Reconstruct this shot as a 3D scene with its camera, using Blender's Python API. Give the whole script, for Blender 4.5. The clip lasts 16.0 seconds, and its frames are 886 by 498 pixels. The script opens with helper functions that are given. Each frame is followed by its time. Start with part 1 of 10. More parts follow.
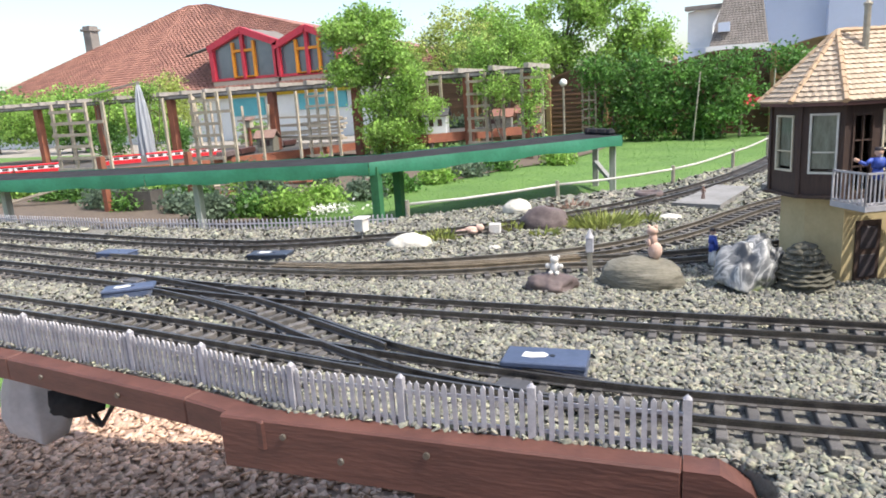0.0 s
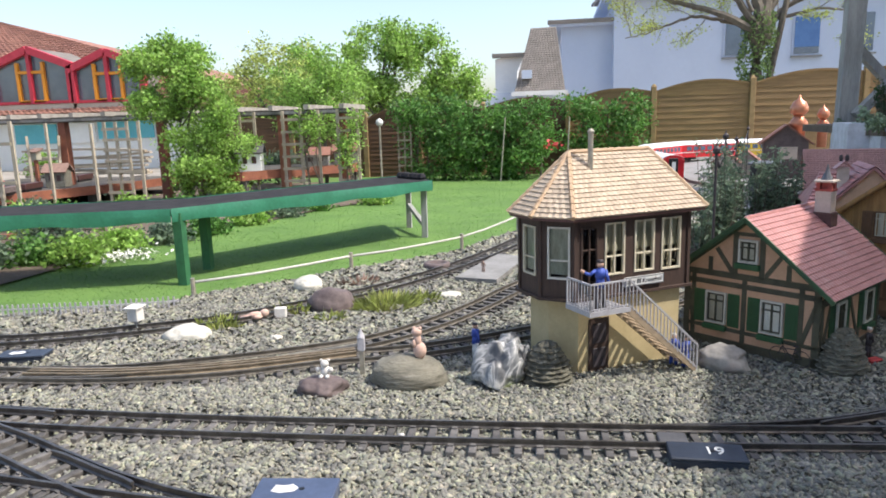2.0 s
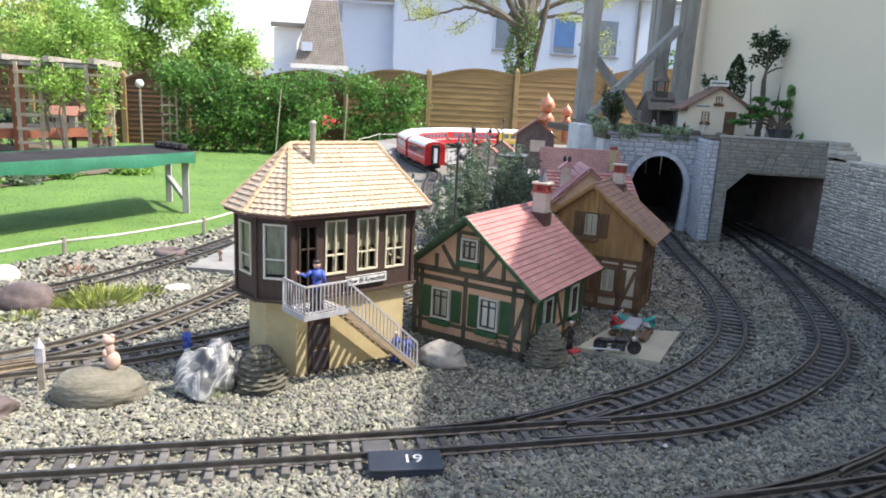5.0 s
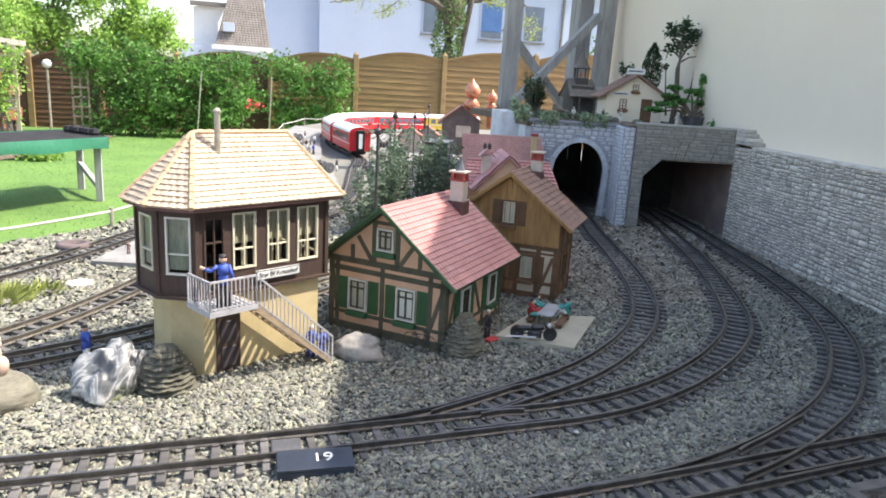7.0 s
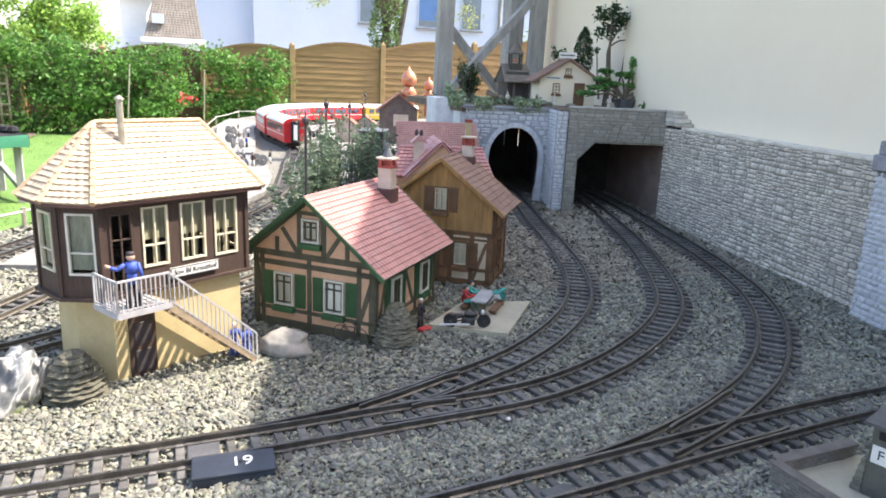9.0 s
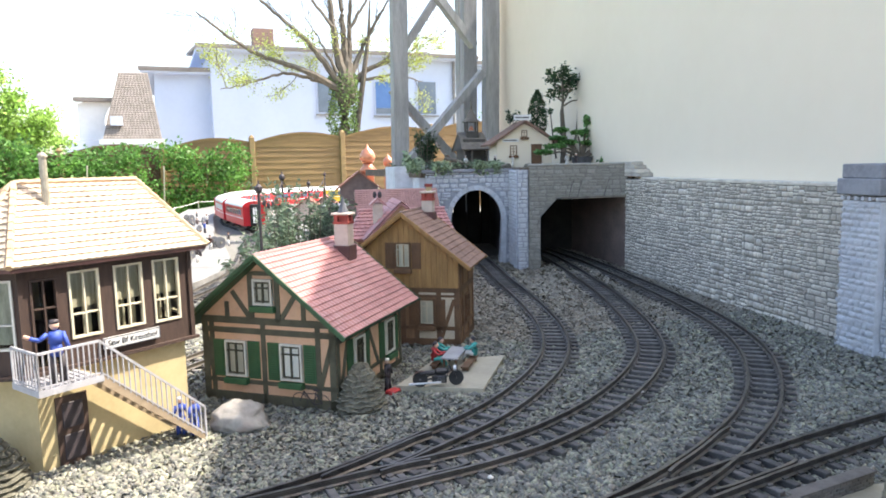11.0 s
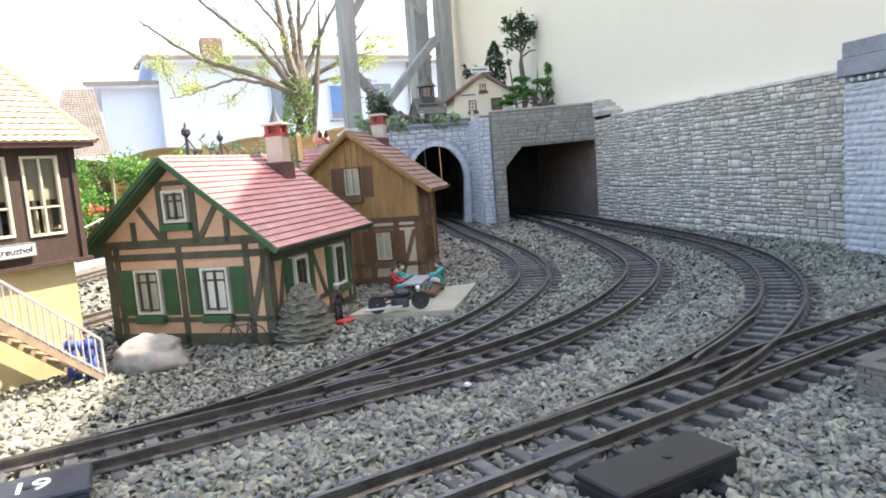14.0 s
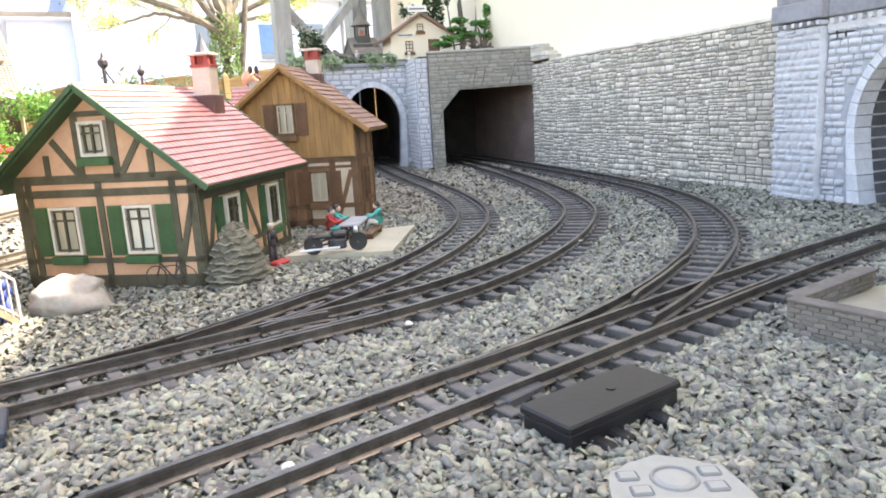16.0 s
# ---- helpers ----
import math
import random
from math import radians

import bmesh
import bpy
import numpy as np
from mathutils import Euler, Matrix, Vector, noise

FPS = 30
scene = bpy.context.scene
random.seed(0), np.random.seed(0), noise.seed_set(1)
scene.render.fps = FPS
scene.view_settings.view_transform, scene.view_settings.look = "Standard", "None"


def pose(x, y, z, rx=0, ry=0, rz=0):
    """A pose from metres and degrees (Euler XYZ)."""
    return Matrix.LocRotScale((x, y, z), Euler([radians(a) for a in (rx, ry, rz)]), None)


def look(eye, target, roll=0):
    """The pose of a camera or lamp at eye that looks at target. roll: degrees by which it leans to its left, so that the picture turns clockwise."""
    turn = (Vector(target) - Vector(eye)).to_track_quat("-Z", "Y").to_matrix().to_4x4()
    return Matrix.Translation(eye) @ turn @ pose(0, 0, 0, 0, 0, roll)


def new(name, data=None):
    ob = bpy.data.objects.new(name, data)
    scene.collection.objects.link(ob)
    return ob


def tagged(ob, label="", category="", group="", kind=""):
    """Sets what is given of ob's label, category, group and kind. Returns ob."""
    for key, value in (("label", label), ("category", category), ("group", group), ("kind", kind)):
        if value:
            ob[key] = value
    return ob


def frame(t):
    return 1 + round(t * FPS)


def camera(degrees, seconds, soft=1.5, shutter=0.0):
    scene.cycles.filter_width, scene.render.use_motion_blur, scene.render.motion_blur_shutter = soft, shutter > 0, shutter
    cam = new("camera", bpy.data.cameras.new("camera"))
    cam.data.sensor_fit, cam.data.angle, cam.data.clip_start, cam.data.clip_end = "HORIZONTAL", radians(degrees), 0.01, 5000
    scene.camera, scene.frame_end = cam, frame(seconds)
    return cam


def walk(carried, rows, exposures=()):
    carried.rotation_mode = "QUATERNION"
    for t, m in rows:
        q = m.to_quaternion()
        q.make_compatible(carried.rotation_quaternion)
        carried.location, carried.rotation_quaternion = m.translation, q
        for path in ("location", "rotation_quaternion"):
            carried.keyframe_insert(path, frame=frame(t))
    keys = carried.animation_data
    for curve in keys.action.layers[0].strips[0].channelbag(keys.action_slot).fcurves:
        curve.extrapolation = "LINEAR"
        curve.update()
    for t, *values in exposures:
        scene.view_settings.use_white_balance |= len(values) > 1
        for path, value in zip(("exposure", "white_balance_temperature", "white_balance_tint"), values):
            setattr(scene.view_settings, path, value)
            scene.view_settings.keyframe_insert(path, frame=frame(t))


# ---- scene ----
cam = camera(66.0, 16.0, soft=1.8)
# the clip's camera opens up as it turns into the shade
EXPOSURES = [(0, 1.06, 6650, 11), (1.5, 0.98, 6650, 11), (2.5, 0.92, 6650, 11), (3.5, 1.15, 6750, 11), (5, 1.41, 6850, 11), (7.5, 1.72, 7000, 11), (9, 1.95, 7100, 11), (10, 2.02, 7100, 11), (12.5, 2.03, 7100, 11), (13.5, 2.08, 7300, 11), (14.5, 2.65, 7800, 13), (16, 2.92, 8300, 14)]
PATH = [
    (0, (0.122, 0.013, 0.277), (-0.681, 1.794, -0.154), -3.6),
    (0.5, (0.138, 0.02, 0.291), (-0.536, 1.862, -0.101), -1.7),
    (1, (0.147, 0.023, 0.311), (-0.435, 1.898, -0.07), -0.8),
    (1.5, (0.18, 0.028, 0.37), (-0.277, 1.934, -0.028), -3.0),
    (2, (0.203, 0.032, 0.382), (-0.11, 1.973, 0.018), -1.7),
    (2.5, (0.221, 0.047, 0.381), (0.057, 2.003, -0.003), 1.0),
    (3, (0.244, 0.058, 0.383), (0.261, 2.02, -0.008), 1.3),
    (3.5, (0.256, 0.066, 0.381), (0.392, 2.021, -0.017), 1.8),
    (4, (0.276, 0.076, 0.389), (0.532, 2.018, -0.012), 1.9),
    (4.5, (0.28, 0.079, 0.393), (0.593, 2.014, -0.004), 2.6),
    (5, (0.29, 0.091, 0.404), (0.613, 2.019, -0.023), 2.9),
    (7.5, (0.322, 0.1, 0.411), (0.876, 1.965, -0.055), 3.1),
    (8, (0.331, 0.101, 0.403), (0.908, 1.954, -0.079), 2.5),
    (8.5, (0.346, 0.109, 0.407), (0.963, 1.944, -0.096), 1.4),
    (9, (0.352, 0.117, 0.402), (1.019, 1.94, -0.077), 2.4),
    (9.5, (0.37, 0.139, 0.378), (1.103, 1.944, -0.073), 1.9),
    (10, (0.371, 0.153, 0.365), (1.153, 1.946, -0.053), 1.2),
    (12.5, (0.404, 0.214, 0.272), (1.117, 2.082, 0.244), -4.3),
    (13, (0.406, 0.246, 0.238), (1.152, 2.101, 0.176), -1.9),
    (13.5, (0.412, 0.269, 0.217), (1.149, 2.122, 0.058), -2.7),
    (14, (0.447, 0.304, 0.187), (1.302, 2.096, -0.051), -4.5),
    (14.5, (0.467, 0.328, 0.169), (1.501, 2.012, -0.141), -3.7),
    (15, (0.464, 0.321, 0.174), (1.554, 1.964, -0.164), -3.1),
    (15.5, (0.458, 0.324, 0.171), (1.525, 1.977, -0.189), -3.0),
    (16, (0.447, 0.32, 0.176), (1.451, 2.003, -0.225), -3.3),
]
walk(cam, [(t, look(eye, target, roll)) for t, eye, target, roll in PATH], EXPOSURES)

# ---- light ----
SUN_AZ, SUN_EL = -8.0, 54.0
world = bpy.data.worlds.new("sky")
scene.world = world
world.use_nodes = True
wn = world.node_tree.nodes
sky = wn.new("ShaderNodeTexSky")
sky.sky_type = "NISHITA"
sky.sun_disc = False
sky.sun_elevation = radians(SUN_EL)
sky.sun_rotation = radians(90 - SUN_AZ)
sky.air_density, sky.dust_density, sky.ozone_density = 1.0, 2.4, 0.7
wn["Background"].inputs["Strength"].default_value = 0.15
world.node_tree.links.new(sky.outputs[0], wn["Background"].inputs["Color"])
sun_data = bpy.data.lights.new("sun", "SUN")
sun_data.energy, sun_data.angle, sun_data.color = 2.9, radians(0.6), (1.0, 0.96, 0.90)
sun = new("sun", sun_data)
ca, sa, ce, se = (math.cos(radians(SUN_AZ)), math.sin(radians(SUN_AZ)), math.cos(radians(SUN_EL)), math.sin(radians(SUN_EL)))
sun.matrix_world = look((30 * ca * ce, 30 * sa * ce, 30 * se), (0, 0, 0))

# ---- materials ----
def material(name, color, color2=None, rough=0.8, scale=40.0, bump=0.0, bscale=None, metal=0.0, island=0.0, rnd=0.0, spots=None, spec=0.5, detail=4.0, stretch=None, tint=0.0):
    """A surface that varies between two colours at two scales, with fine relief. spots: colour and threshold of patches."""
    m = bpy.data.materials.new(name)
    m.use_nodes = True
    nt = m.node_tree
    n, l = nt.nodes, nt.links
    b = n["Principled BSDF"]
    b.inputs["Roughness"].default_value = rough
    b.inputs["Metallic"].default_value = metal
    b.inputs["Specular IOR Level"].default_value = spec
    tc = n.new("ShaderNodeTexCoord")
    src = tc.outputs["Object"]
    if stretch:
        mp = n.new("ShaderNodeMapping")
        mp.inputs["Scale"].default_value = stretch
        l.new(src, mp.inputs[0])
        src = mp.outputs[0]
    color2 = color2 or tuple(c * 0.75 for c in color)
    t1 = n.new("ShaderNodeTexNoise")
    t1.inputs["Scale"].default_value, t1.inputs["Detail"].default_value = scale, detail
    t2 = n.new("ShaderNodeTexNoise")
    t2.inputs["Scale"].default_value, t2.inputs["Detail"].default_value = scale * 7.3, 2.0
    l.new(src, t1.inputs["Vector"])
    l.new(src, t2.inputs["Vector"])
    mx = n.new("ShaderNodeMath")
    mx.operation = "MULTIPLY_ADD"
    mx.inputs[1].default_value, mx.inputs[2].default_value = 0.45, -0.12
    l.new(t2.outputs["Fac"], mx.inputs[0])
    ad = n.new("ShaderNodeMath")
    ad.operation = "ADD"
    l.new(mx.outputs[0], ad.inputs[0])
    l.new(t1.outputs["Fac"], ad.inputs[1])
    ramp = n.new("ShaderNodeValToRGB")
    ramp.color_ramp.elements[0].position, ramp.color_ramp.elements[1].position = 0.38, 0.78
    ramp.color_ramp.elements[0].color, ramp.color_ramp.elements[1].color = (*color2, 1), (*color, 1)
    l.new(ad.outputs[0], ramp.inputs[0])
    out = ramp.outputs[0]
    if spots:
        t3 = n.new("ShaderNodeTexNoise")
        t3.inputs["Scale"].default_value, t3.inputs["Detail"].default_value = spots[2], 5.0
        l.new(src, t3.inputs["Vector"])
        r3 = n.new("ShaderNodeValToRGB")
        r3.color_ramp.elements[0].position, r3.color_ramp.elements[1].position = spots[1], spots[1] + 0.12
        l.new(t3.outputs["Fac"], r3.inputs[0])
        ms = n.new("ShaderNodeMix")
        ms.data_type = "RGBA"
        l.new(r3.outputs[0], ms.inputs["Factor"])
        l.new(out, ms.inputs["A"])
        ms.inputs["B"].default_value = (*spots[0], 1)
        out = ms.outputs["Result"]
    if island or rnd:
        gi = n.new("ShaderNodeNewGeometry") if island else n.new("ShaderNodeObjectInfo")
        amount = island or rnd
        hs = n.new("ShaderNodeHueSaturation")
        mr = n.new("ShaderNodeMapRange")
        mr.inputs["To Min"].default_value, mr.inputs["To Max"].default_value = 1 - amount, 1 + amount
        l.new(gi.outputs["Random Per Island" if island else "Random"], mr.inputs["Value"])
        l.new(mr.outputs[0], hs.inputs["Value"])
        if tint:
            wn_ = n.new("ShaderNodeTexWhiteNoise")
            wn_.noise_dimensions = "1D"
            l.new(gi.outputs["Random Per Island" if island else "Random"], wn_.inputs["W"])
            mh, msat = n.new("ShaderNodeMapRange"), n.new("ShaderNodeMapRange")
            mh.inputs["To Min"].default_value, mh.inputs["To Max"].default_value = 0.5 - tint, 0.5 + tint
            msat.inputs["To Min"].default_value, msat.inputs["To Max"].default_value = 0.5, 1.7
            l.new(wn_.outputs["Value"], mh.inputs["Value"])
            l.new(mr.outputs[0], msat.inputs["Value"])
            msat.inputs["From Min"].default_value, msat.inputs["From Max"].default_value = 1 - amount, 1 + amount
            l.new(mh.outputs[0], hs.inputs["Hue"])
            l.new(msat.outputs[0], hs.inputs["Saturation"])
        l.new(out, hs.inputs["Color"])
        out = hs.outputs[0]
    l.new(out, b.inputs["Base Color"])
    if bump:
        bp = n.new("ShaderNodeBump")
        bp.inputs["Strength"].default_value, bp.inputs["Distance"].default_value = bump, 0.2 / (bscale or scale)
        tb = n.new("ShaderNodeTexNoise")
        tb.inputs["Scale"].default_value, tb.inputs["Detail"].default_value = bscale or scale * 2, 5.0
        l.new(src, tb.inputs["Vector"])
        l.new(tb.outputs["Fac"], bp.inputs["Height"])
        l.new(bp.outputs[0], b.inputs["Normal"])
    return m


def glass(name, tint=(1, 1, 1), rough=0.02):
    m = bpy.data.materials.new(name)
    m.use_nodes = True
    n, l = m.node_tree.nodes, m.node_tree.links
    tr, gl, mix, fr = n.new("ShaderNodeBsdfTransparent"), n.new("ShaderNodeBsdfGlossy"), n.new("ShaderNodeMixShader"), n.new("ShaderNodeFresnel")
    tr.inputs["Color"].default_value, gl.inputs["Roughness"].default_value = (*tint, 1), rough
    fr.inputs["IOR"].default_value = 1.5
    l.new(fr.outputs[0], mix.inputs[0])
    l.new(tr.outputs[0], mix.inputs[1])
    l.new(gl.outputs[0], mix.inputs[2])
    l.new(mix.outputs[0], n["Material Output"].inputs["Surface"])
    n.remove(n["Principled BSDF"])
    return m


def leaf_material(name, c1, c2, amount=0.5):
    """Thin leaves: some light passes through them."""
    m = material(name, c1, c2, rough=0.55, scale=3.0, island=amount)
    n, l = m.node_tree.nodes, m.node_tree.links
    b = n["Principled BSDF"]
    col = b.inputs["Base Color"].links[0].from_socket
    tl, mix = n.new("ShaderNodeBsdfTranslucent"), n.new("ShaderNodeMixShader")
    l.new(col, tl.inputs["Color"])
    mix.inputs[0].default_value = 0.45
    l.new(b.outputs[0], mix.inputs[1])
    l.new(tl.outputs[0], mix.inputs[2])
    l.new(mix.outputs[0], n["Material Output"].inputs["Surface"])
    return m


M = {}
M["ballast_brown"] = material("dusty_ballast", (0.30, 0.272, 0.22), (0.16, 0.143, 0.114), 0.9, 30, 0.4, 300, island=0.25)
M["ballast"] = material("ballast", (0.300, 0.297, 0.248), (0.116, 0.115, 0.096), 0.85, 60, 0.6, 260, island=0.38, tint=0.045)
M["bed"] = material("gravel_bed", (0.215, 0.206, 0.178), (0.105, 0.10, 0.086), 0.95, 120, 0.9, 160)
M["rail"] = material("rail_metal", (0.175, 0.162, 0.15), (0.085, 0.078, 0.073), 0.38, 60, metal=0.75)
M["rail_rust"] = material("rusty_rail", (0.205, 0.185, 0.155), (0.11, 0.098, 0.082), 0.55, 60, metal=0.6)
M["rail_tan"] = material("tan_rusted_rail", (0.30, 0.24, 0.165), (0.17, 0.135, 0.09), 0.65, 60, metal=0.4)
M["sleeper"] = material("sleeper_plastic", (0.135, 0.128, 0.122), (0.062, 0.058, 0.055), 0.75, 70, 0.3, 260, rnd=0.35)
M["board"] = material("board_paint", (0.135, 0.056, 0.042), (0.080, 0.033, 0.026), 0.6, 12, 0.25, 60, stretch=(1, 1, 5))
M["picket"] = material("picket_plastic", (0.46, 0.45, 0.47), (0.30, 0.29, 0.32), 0.6, 50, rnd=0.1)
M["beige"] = material("beige_plaster", (0.53, 0.43, 0.24), (0.44, 0.35, 0.19), 0.85, 25, 0.15, 400)
M["brown"] = material("dark_brown_boards", (0.068, 0.040, 0.030), (0.040, 0.024, 0.019), 0.7, 40, 0.2, 200, stretch=(6, 6, 1))
M["tile_buff"] = material("buff_roof_tile", (0.52, 0.42, 0.315), (0.40, 0.315, 0.23), 0.75, 30, 0.1, 300, island=0.12)
M["ridge_buff"] = material("buff_ridge_tile", (0.52, 0.37, 0.24), (0.42, 0.29, 0.18), 0.75, 60)
M["tile_red"] = material("pink_red_roof", (0.46, 0.215, 0.20), (0.36, 0.155, 0.145), 0.40, 25, 0.1, 300, island=0.08, spots=((0.45, 0.26, 0.24), 0.6, 18), spec=0.5)
M["tile_rust"] = material("rust_brown_roof", (0.285, 0.18, 0.14), (0.20, 0.125, 0.098), 0.8, 25, 0.2, 200, island=0.1)
M["cream_frame"] = material("cream_window_frame", (0.66, 0.60, 0.46), (0.55, 0.49, 0.36), 0.6, 40)
M["white_frame"] = material("white_window_frame", (0.66, 0.64, 0.57), (0.53, 0.51, 0.45), 0.6, 40)
M["railing"] = material("pale_grey_railing", (0.43, 0.425, 0.445), (0.32, 0.315, 0.335), 0.5, 60)
M["stair"] = material("tan_stair", (0.36, 0.275, 0.185), (0.26, 0.195, 0.13), 0.7, 40, stretch=(1, 1, 3))
M["sign"] = material("white_sign", (0.72, 0.72, 0.70), (0.62, 0.62, 0.6), 0.5, 30)
M["ink"] = material("dark_lettering", (0.03, 0.03, 0.035), None, 0.6, 20)
M["salmon"] = material("salmon_plaster", (0.66, 0.41, 0.27), (0.54, 0.33, 0.21), 0.85, 22, 0.15, 300, spots=((0.48, 0.32, 0.22), 0.62, 30))
M["timber_green"] = material("olive_timber", (0.10, 0.095, 0.062), (0.06, 0.056, 0.038), 0.75, 40, 0.2, 200)
M["shutter_green"] = material("green_shutter", (0.036, 0.112, 0.045), (0.022, 0.072, 0.03), 0.6, 40)
M["verge_green"] = material("green_verge", (0.04, 0.10, 0.045), (0.025, 0.065, 0.03), 0.6, 30)
M["wood_h2"] = material("ochre_boards", (0.36, 0.205, 0.075), (0.25, 0.135, 0.05), 0.75, 25, 0.25, 120, stretch=(5, 5, 1), rnd=0.12)
M["timber_brown"] = material("brown_timber", (0.17, 0.09, 0.045), (0.10, 0.055, 0.03), 0.75, 40, 0.2, 200)
M["curtain"] = material("pale_curtain", (0.62, 0.60, 0.50), (0.46, 0.45, 0.36), 0.9, 30, stretch=(4, 4, 0.4))
M["glass_curtain"] = material("grey_white_curtain", (0.50, 0.51, 0.43), (0.30, 0.31, 0.25), 0.9, 45, stretch=(3, 3, 0.7))
M["dim_curtain"] = material("dim_curtain", (0.22, 0.22, 0.17), (0.09, 0.09, 0.07), 0.9, 40, stretch=(3, 3, 0.6))
M["net_curtain"] = material("pale_net_curtain", (0.62, 0.57, 0.45), (0.42, 0.38, 0.29), 0.9, 60, stretch=(5, 5, 0.4))
M["chim"] = material("chimney_plaster", (0.56, 0.47, 0.40), (0.44, 0.36, 0.30), 0.85, 40, 0.2, 300)
M["chim_red"] = material("red_brick_cap", (0.38, 0.075, 0.06), (0.25, 0.05, 0.04), 0.8, 60)
M["lead"] = material("slate_grey_metal", (0.12, 0.125, 0.14), (0.07, 0.075, 0.085), 0.5, 30)
M["flash"] = material("brown_flashing", (0.15, 0.07, 0.06), (0.09, 0.045, 0.04), 0.7, 30)
M["pipe"] = material("weathered_pipe", (0.40, 0.37, 0.30), (0.27, 0.25, 0.2), 0.55, 80, metal=0.3)
M["stone_wall"] = material("grey_stone", (0.62, 0.575, 0.50), (0.40, 0.37, 0.32), 0.9, 30, 0.6, 220, rnd=0.26, spots=((0.46, 0.43, 0.38), 0.60, 60))
M["stone_rest"] = material("grey_stone_rest", (0.62, 0.575, 0.50), (0.40, 0.37, 0.32), 0.9, 30, 0.6, 220, island=0.26, spots=((0.46, 0.43, 0.38), 0.60, 60))
M["mortar"] = material("dark_joint", (0.27, 0.255, 0.23), (0.17, 0.16, 0.145), 0.95, 60)
M["mortar_blue"] = material("bluish_joint", (0.38, 0.40, 0.45), (0.26, 0.275, 0.31), 0.95, 60)
M["portal"] = material("bluish_portal_stone", (0.60, 0.62, 0.665), (0.43, 0.442, 0.47), 0.85, 30, 0.6, 180, rnd=0.08)
M["portal_rest"] = material("bluish_portal_stone_rest", (0.60, 0.62, 0.665), (0.43, 0.442, 0.47), 0.85, 30, 0.6, 180, island=0.08)
M["portal_dark"] = material("dark_coping", (0.27, 0.275, 0.30), (0.17, 0.17, 0.19), 0.85, 20, 0.3, 200)
M["stone_brown"] = material("grey_brown_stone", (0.33, 0.315, 0.28), (0.21, 0.20, 0.175), 0.9, 25, 0.5, 200, rnd=0.16)
M["cream_wall"] = material("cream_render", (0.80, 0.71, 0.57), (0.77, 0.68, 0.54), 0.9, 2.5, 0.12, 120, spots=((0.72, 0.63, 0.50), 0.66, 1.2))
M["grey_wood"] = material("weathered_grey_wood", (0.36, 0.36, 0.35), (0.22, 0.22, 0.215), 0.8, 9, 0.3, 60, stretch=(4, 4, 0.5))
M["lawn"] = material("lawn_soil", (0.115, 0.215, 0.045), (0.075, 0.155, 0.032), 0.9, 1.6, 0.6, 60)
M["grass"] = leaf_material("grass_blades", (0.15, 0.295, 0.065), (0.098, 0.215, 0.044), 0.35)
M["mulch"] = material("bark_soil", (0.38, 0.265, 0.20), (0.23, 0.16, 0.12), 0.95, 20, 0.8, 60)
M["chips"] = material("bark_chips", (0.72, 0.50, 0.37), (0.47, 0.31, 0.225), 0.9, 30, 0.3, 90, island=0.4)
M["fence_wood"] = material("honey_fence_boards", (0.228, 0.140, 0.056), (0.155, 0.092, 0.036), 0.7, 5, 0.3, 40, stretch=(0.5, 3, 6), rnd=0.1)
M["fence_dark"] = material("dark_fence_boards", (0.13, 0.065, 0.03), (0.08, 0.04, 0.02), 0.75, 5, 0.3, 40, stretch=(0.5, 3, 6), rnd=0.1)
M["post_wood"] = material("fence_post_wood", (0.28, 0.19, 0.085), (0.2, 0.13, 0.06), 0.8, 8, 0.3, 60)
M["leaf_a"] = leaf_material("fresh_leaves", (0.33, 0.51, 0.12), (0.20, 0.36, 0.065))
M["leaf_b"] = leaf_material("hedge_leaves", (0.145, 0.305, 0.065), (0.06, 0.16, 0.034))
M["leaf_c"] = leaf_material("pale_spring_leaves", (0.46, 0.52, 0.16), (0.32, 0.40, 0.09))
M["leaf_d"] = leaf_material("dark_conifer", (0.035, 0.085, 0.03), (0.02, 0.05, 0.02))
M["leaf_e"] = leaf_material("grey_green_sprigs", (0.19, 0.26, 0.17), (0.10, 0.15, 0.10))
M["leaf_pale"] = leaf_material("pale_grey_green_leaves", (0.34, 0.42, 0.28), (0.20, 0.29, 0.17))
M["leaf_y"] = leaf_material("yellow_green_sedum", (0.46, 0.50, 0.16), (0.28, 0.33, 0.09))
M["ivy"] = leaf_material("ivy_leaves", (0.20, 0.30, 0.10), (0.11, 0.18, 0.06))
M["petal"] = material("white_petals", (0.8, 0.8, 0.75), None, 0.7, 30, island=0.1)
M["bark"] = material("tree_bark", (0.17, 0.145, 0.115), (0.095, 0.08, 0.062), 0.9, 8, 0.5, 40)
# white render with its sky-blue shade put into the colour
M["blue_shade_render"] = material("blue_shaded_white_render", (0.50, 0.565, 0.68), (0.47, 0.535, 0.65), 0.9, 1.0, 0.1, 40)
M["roof_far"] = material("grey_brown_tiles", (0.215, 0.192, 0.172), (0.155, 0.138, 0.122), 0.85, 3, 0.2, 30, island=0.08)
M["roof_red"] = material("terracotta_tiles", (0.30, 0.145, 0.105), (0.215, 0.10, 0.075), 0.8, 2, 0.2, 30, island=0.18)
M["red_paint"] = material("red_window_frame", (0.50, 0.035, 0.06), (0.4, 0.025, 0.045), 0.5, 10)
M["orange_paint"] = material("orange_window_frame", (0.72, 0.27, 0.02), (0.62, 0.22, 0.015), 0.5, 10)
M["handset"] = material("silver_plastic", (0.26, 0.265, 0.25), (0.21, 0.215, 0.20), 0.42, 40)
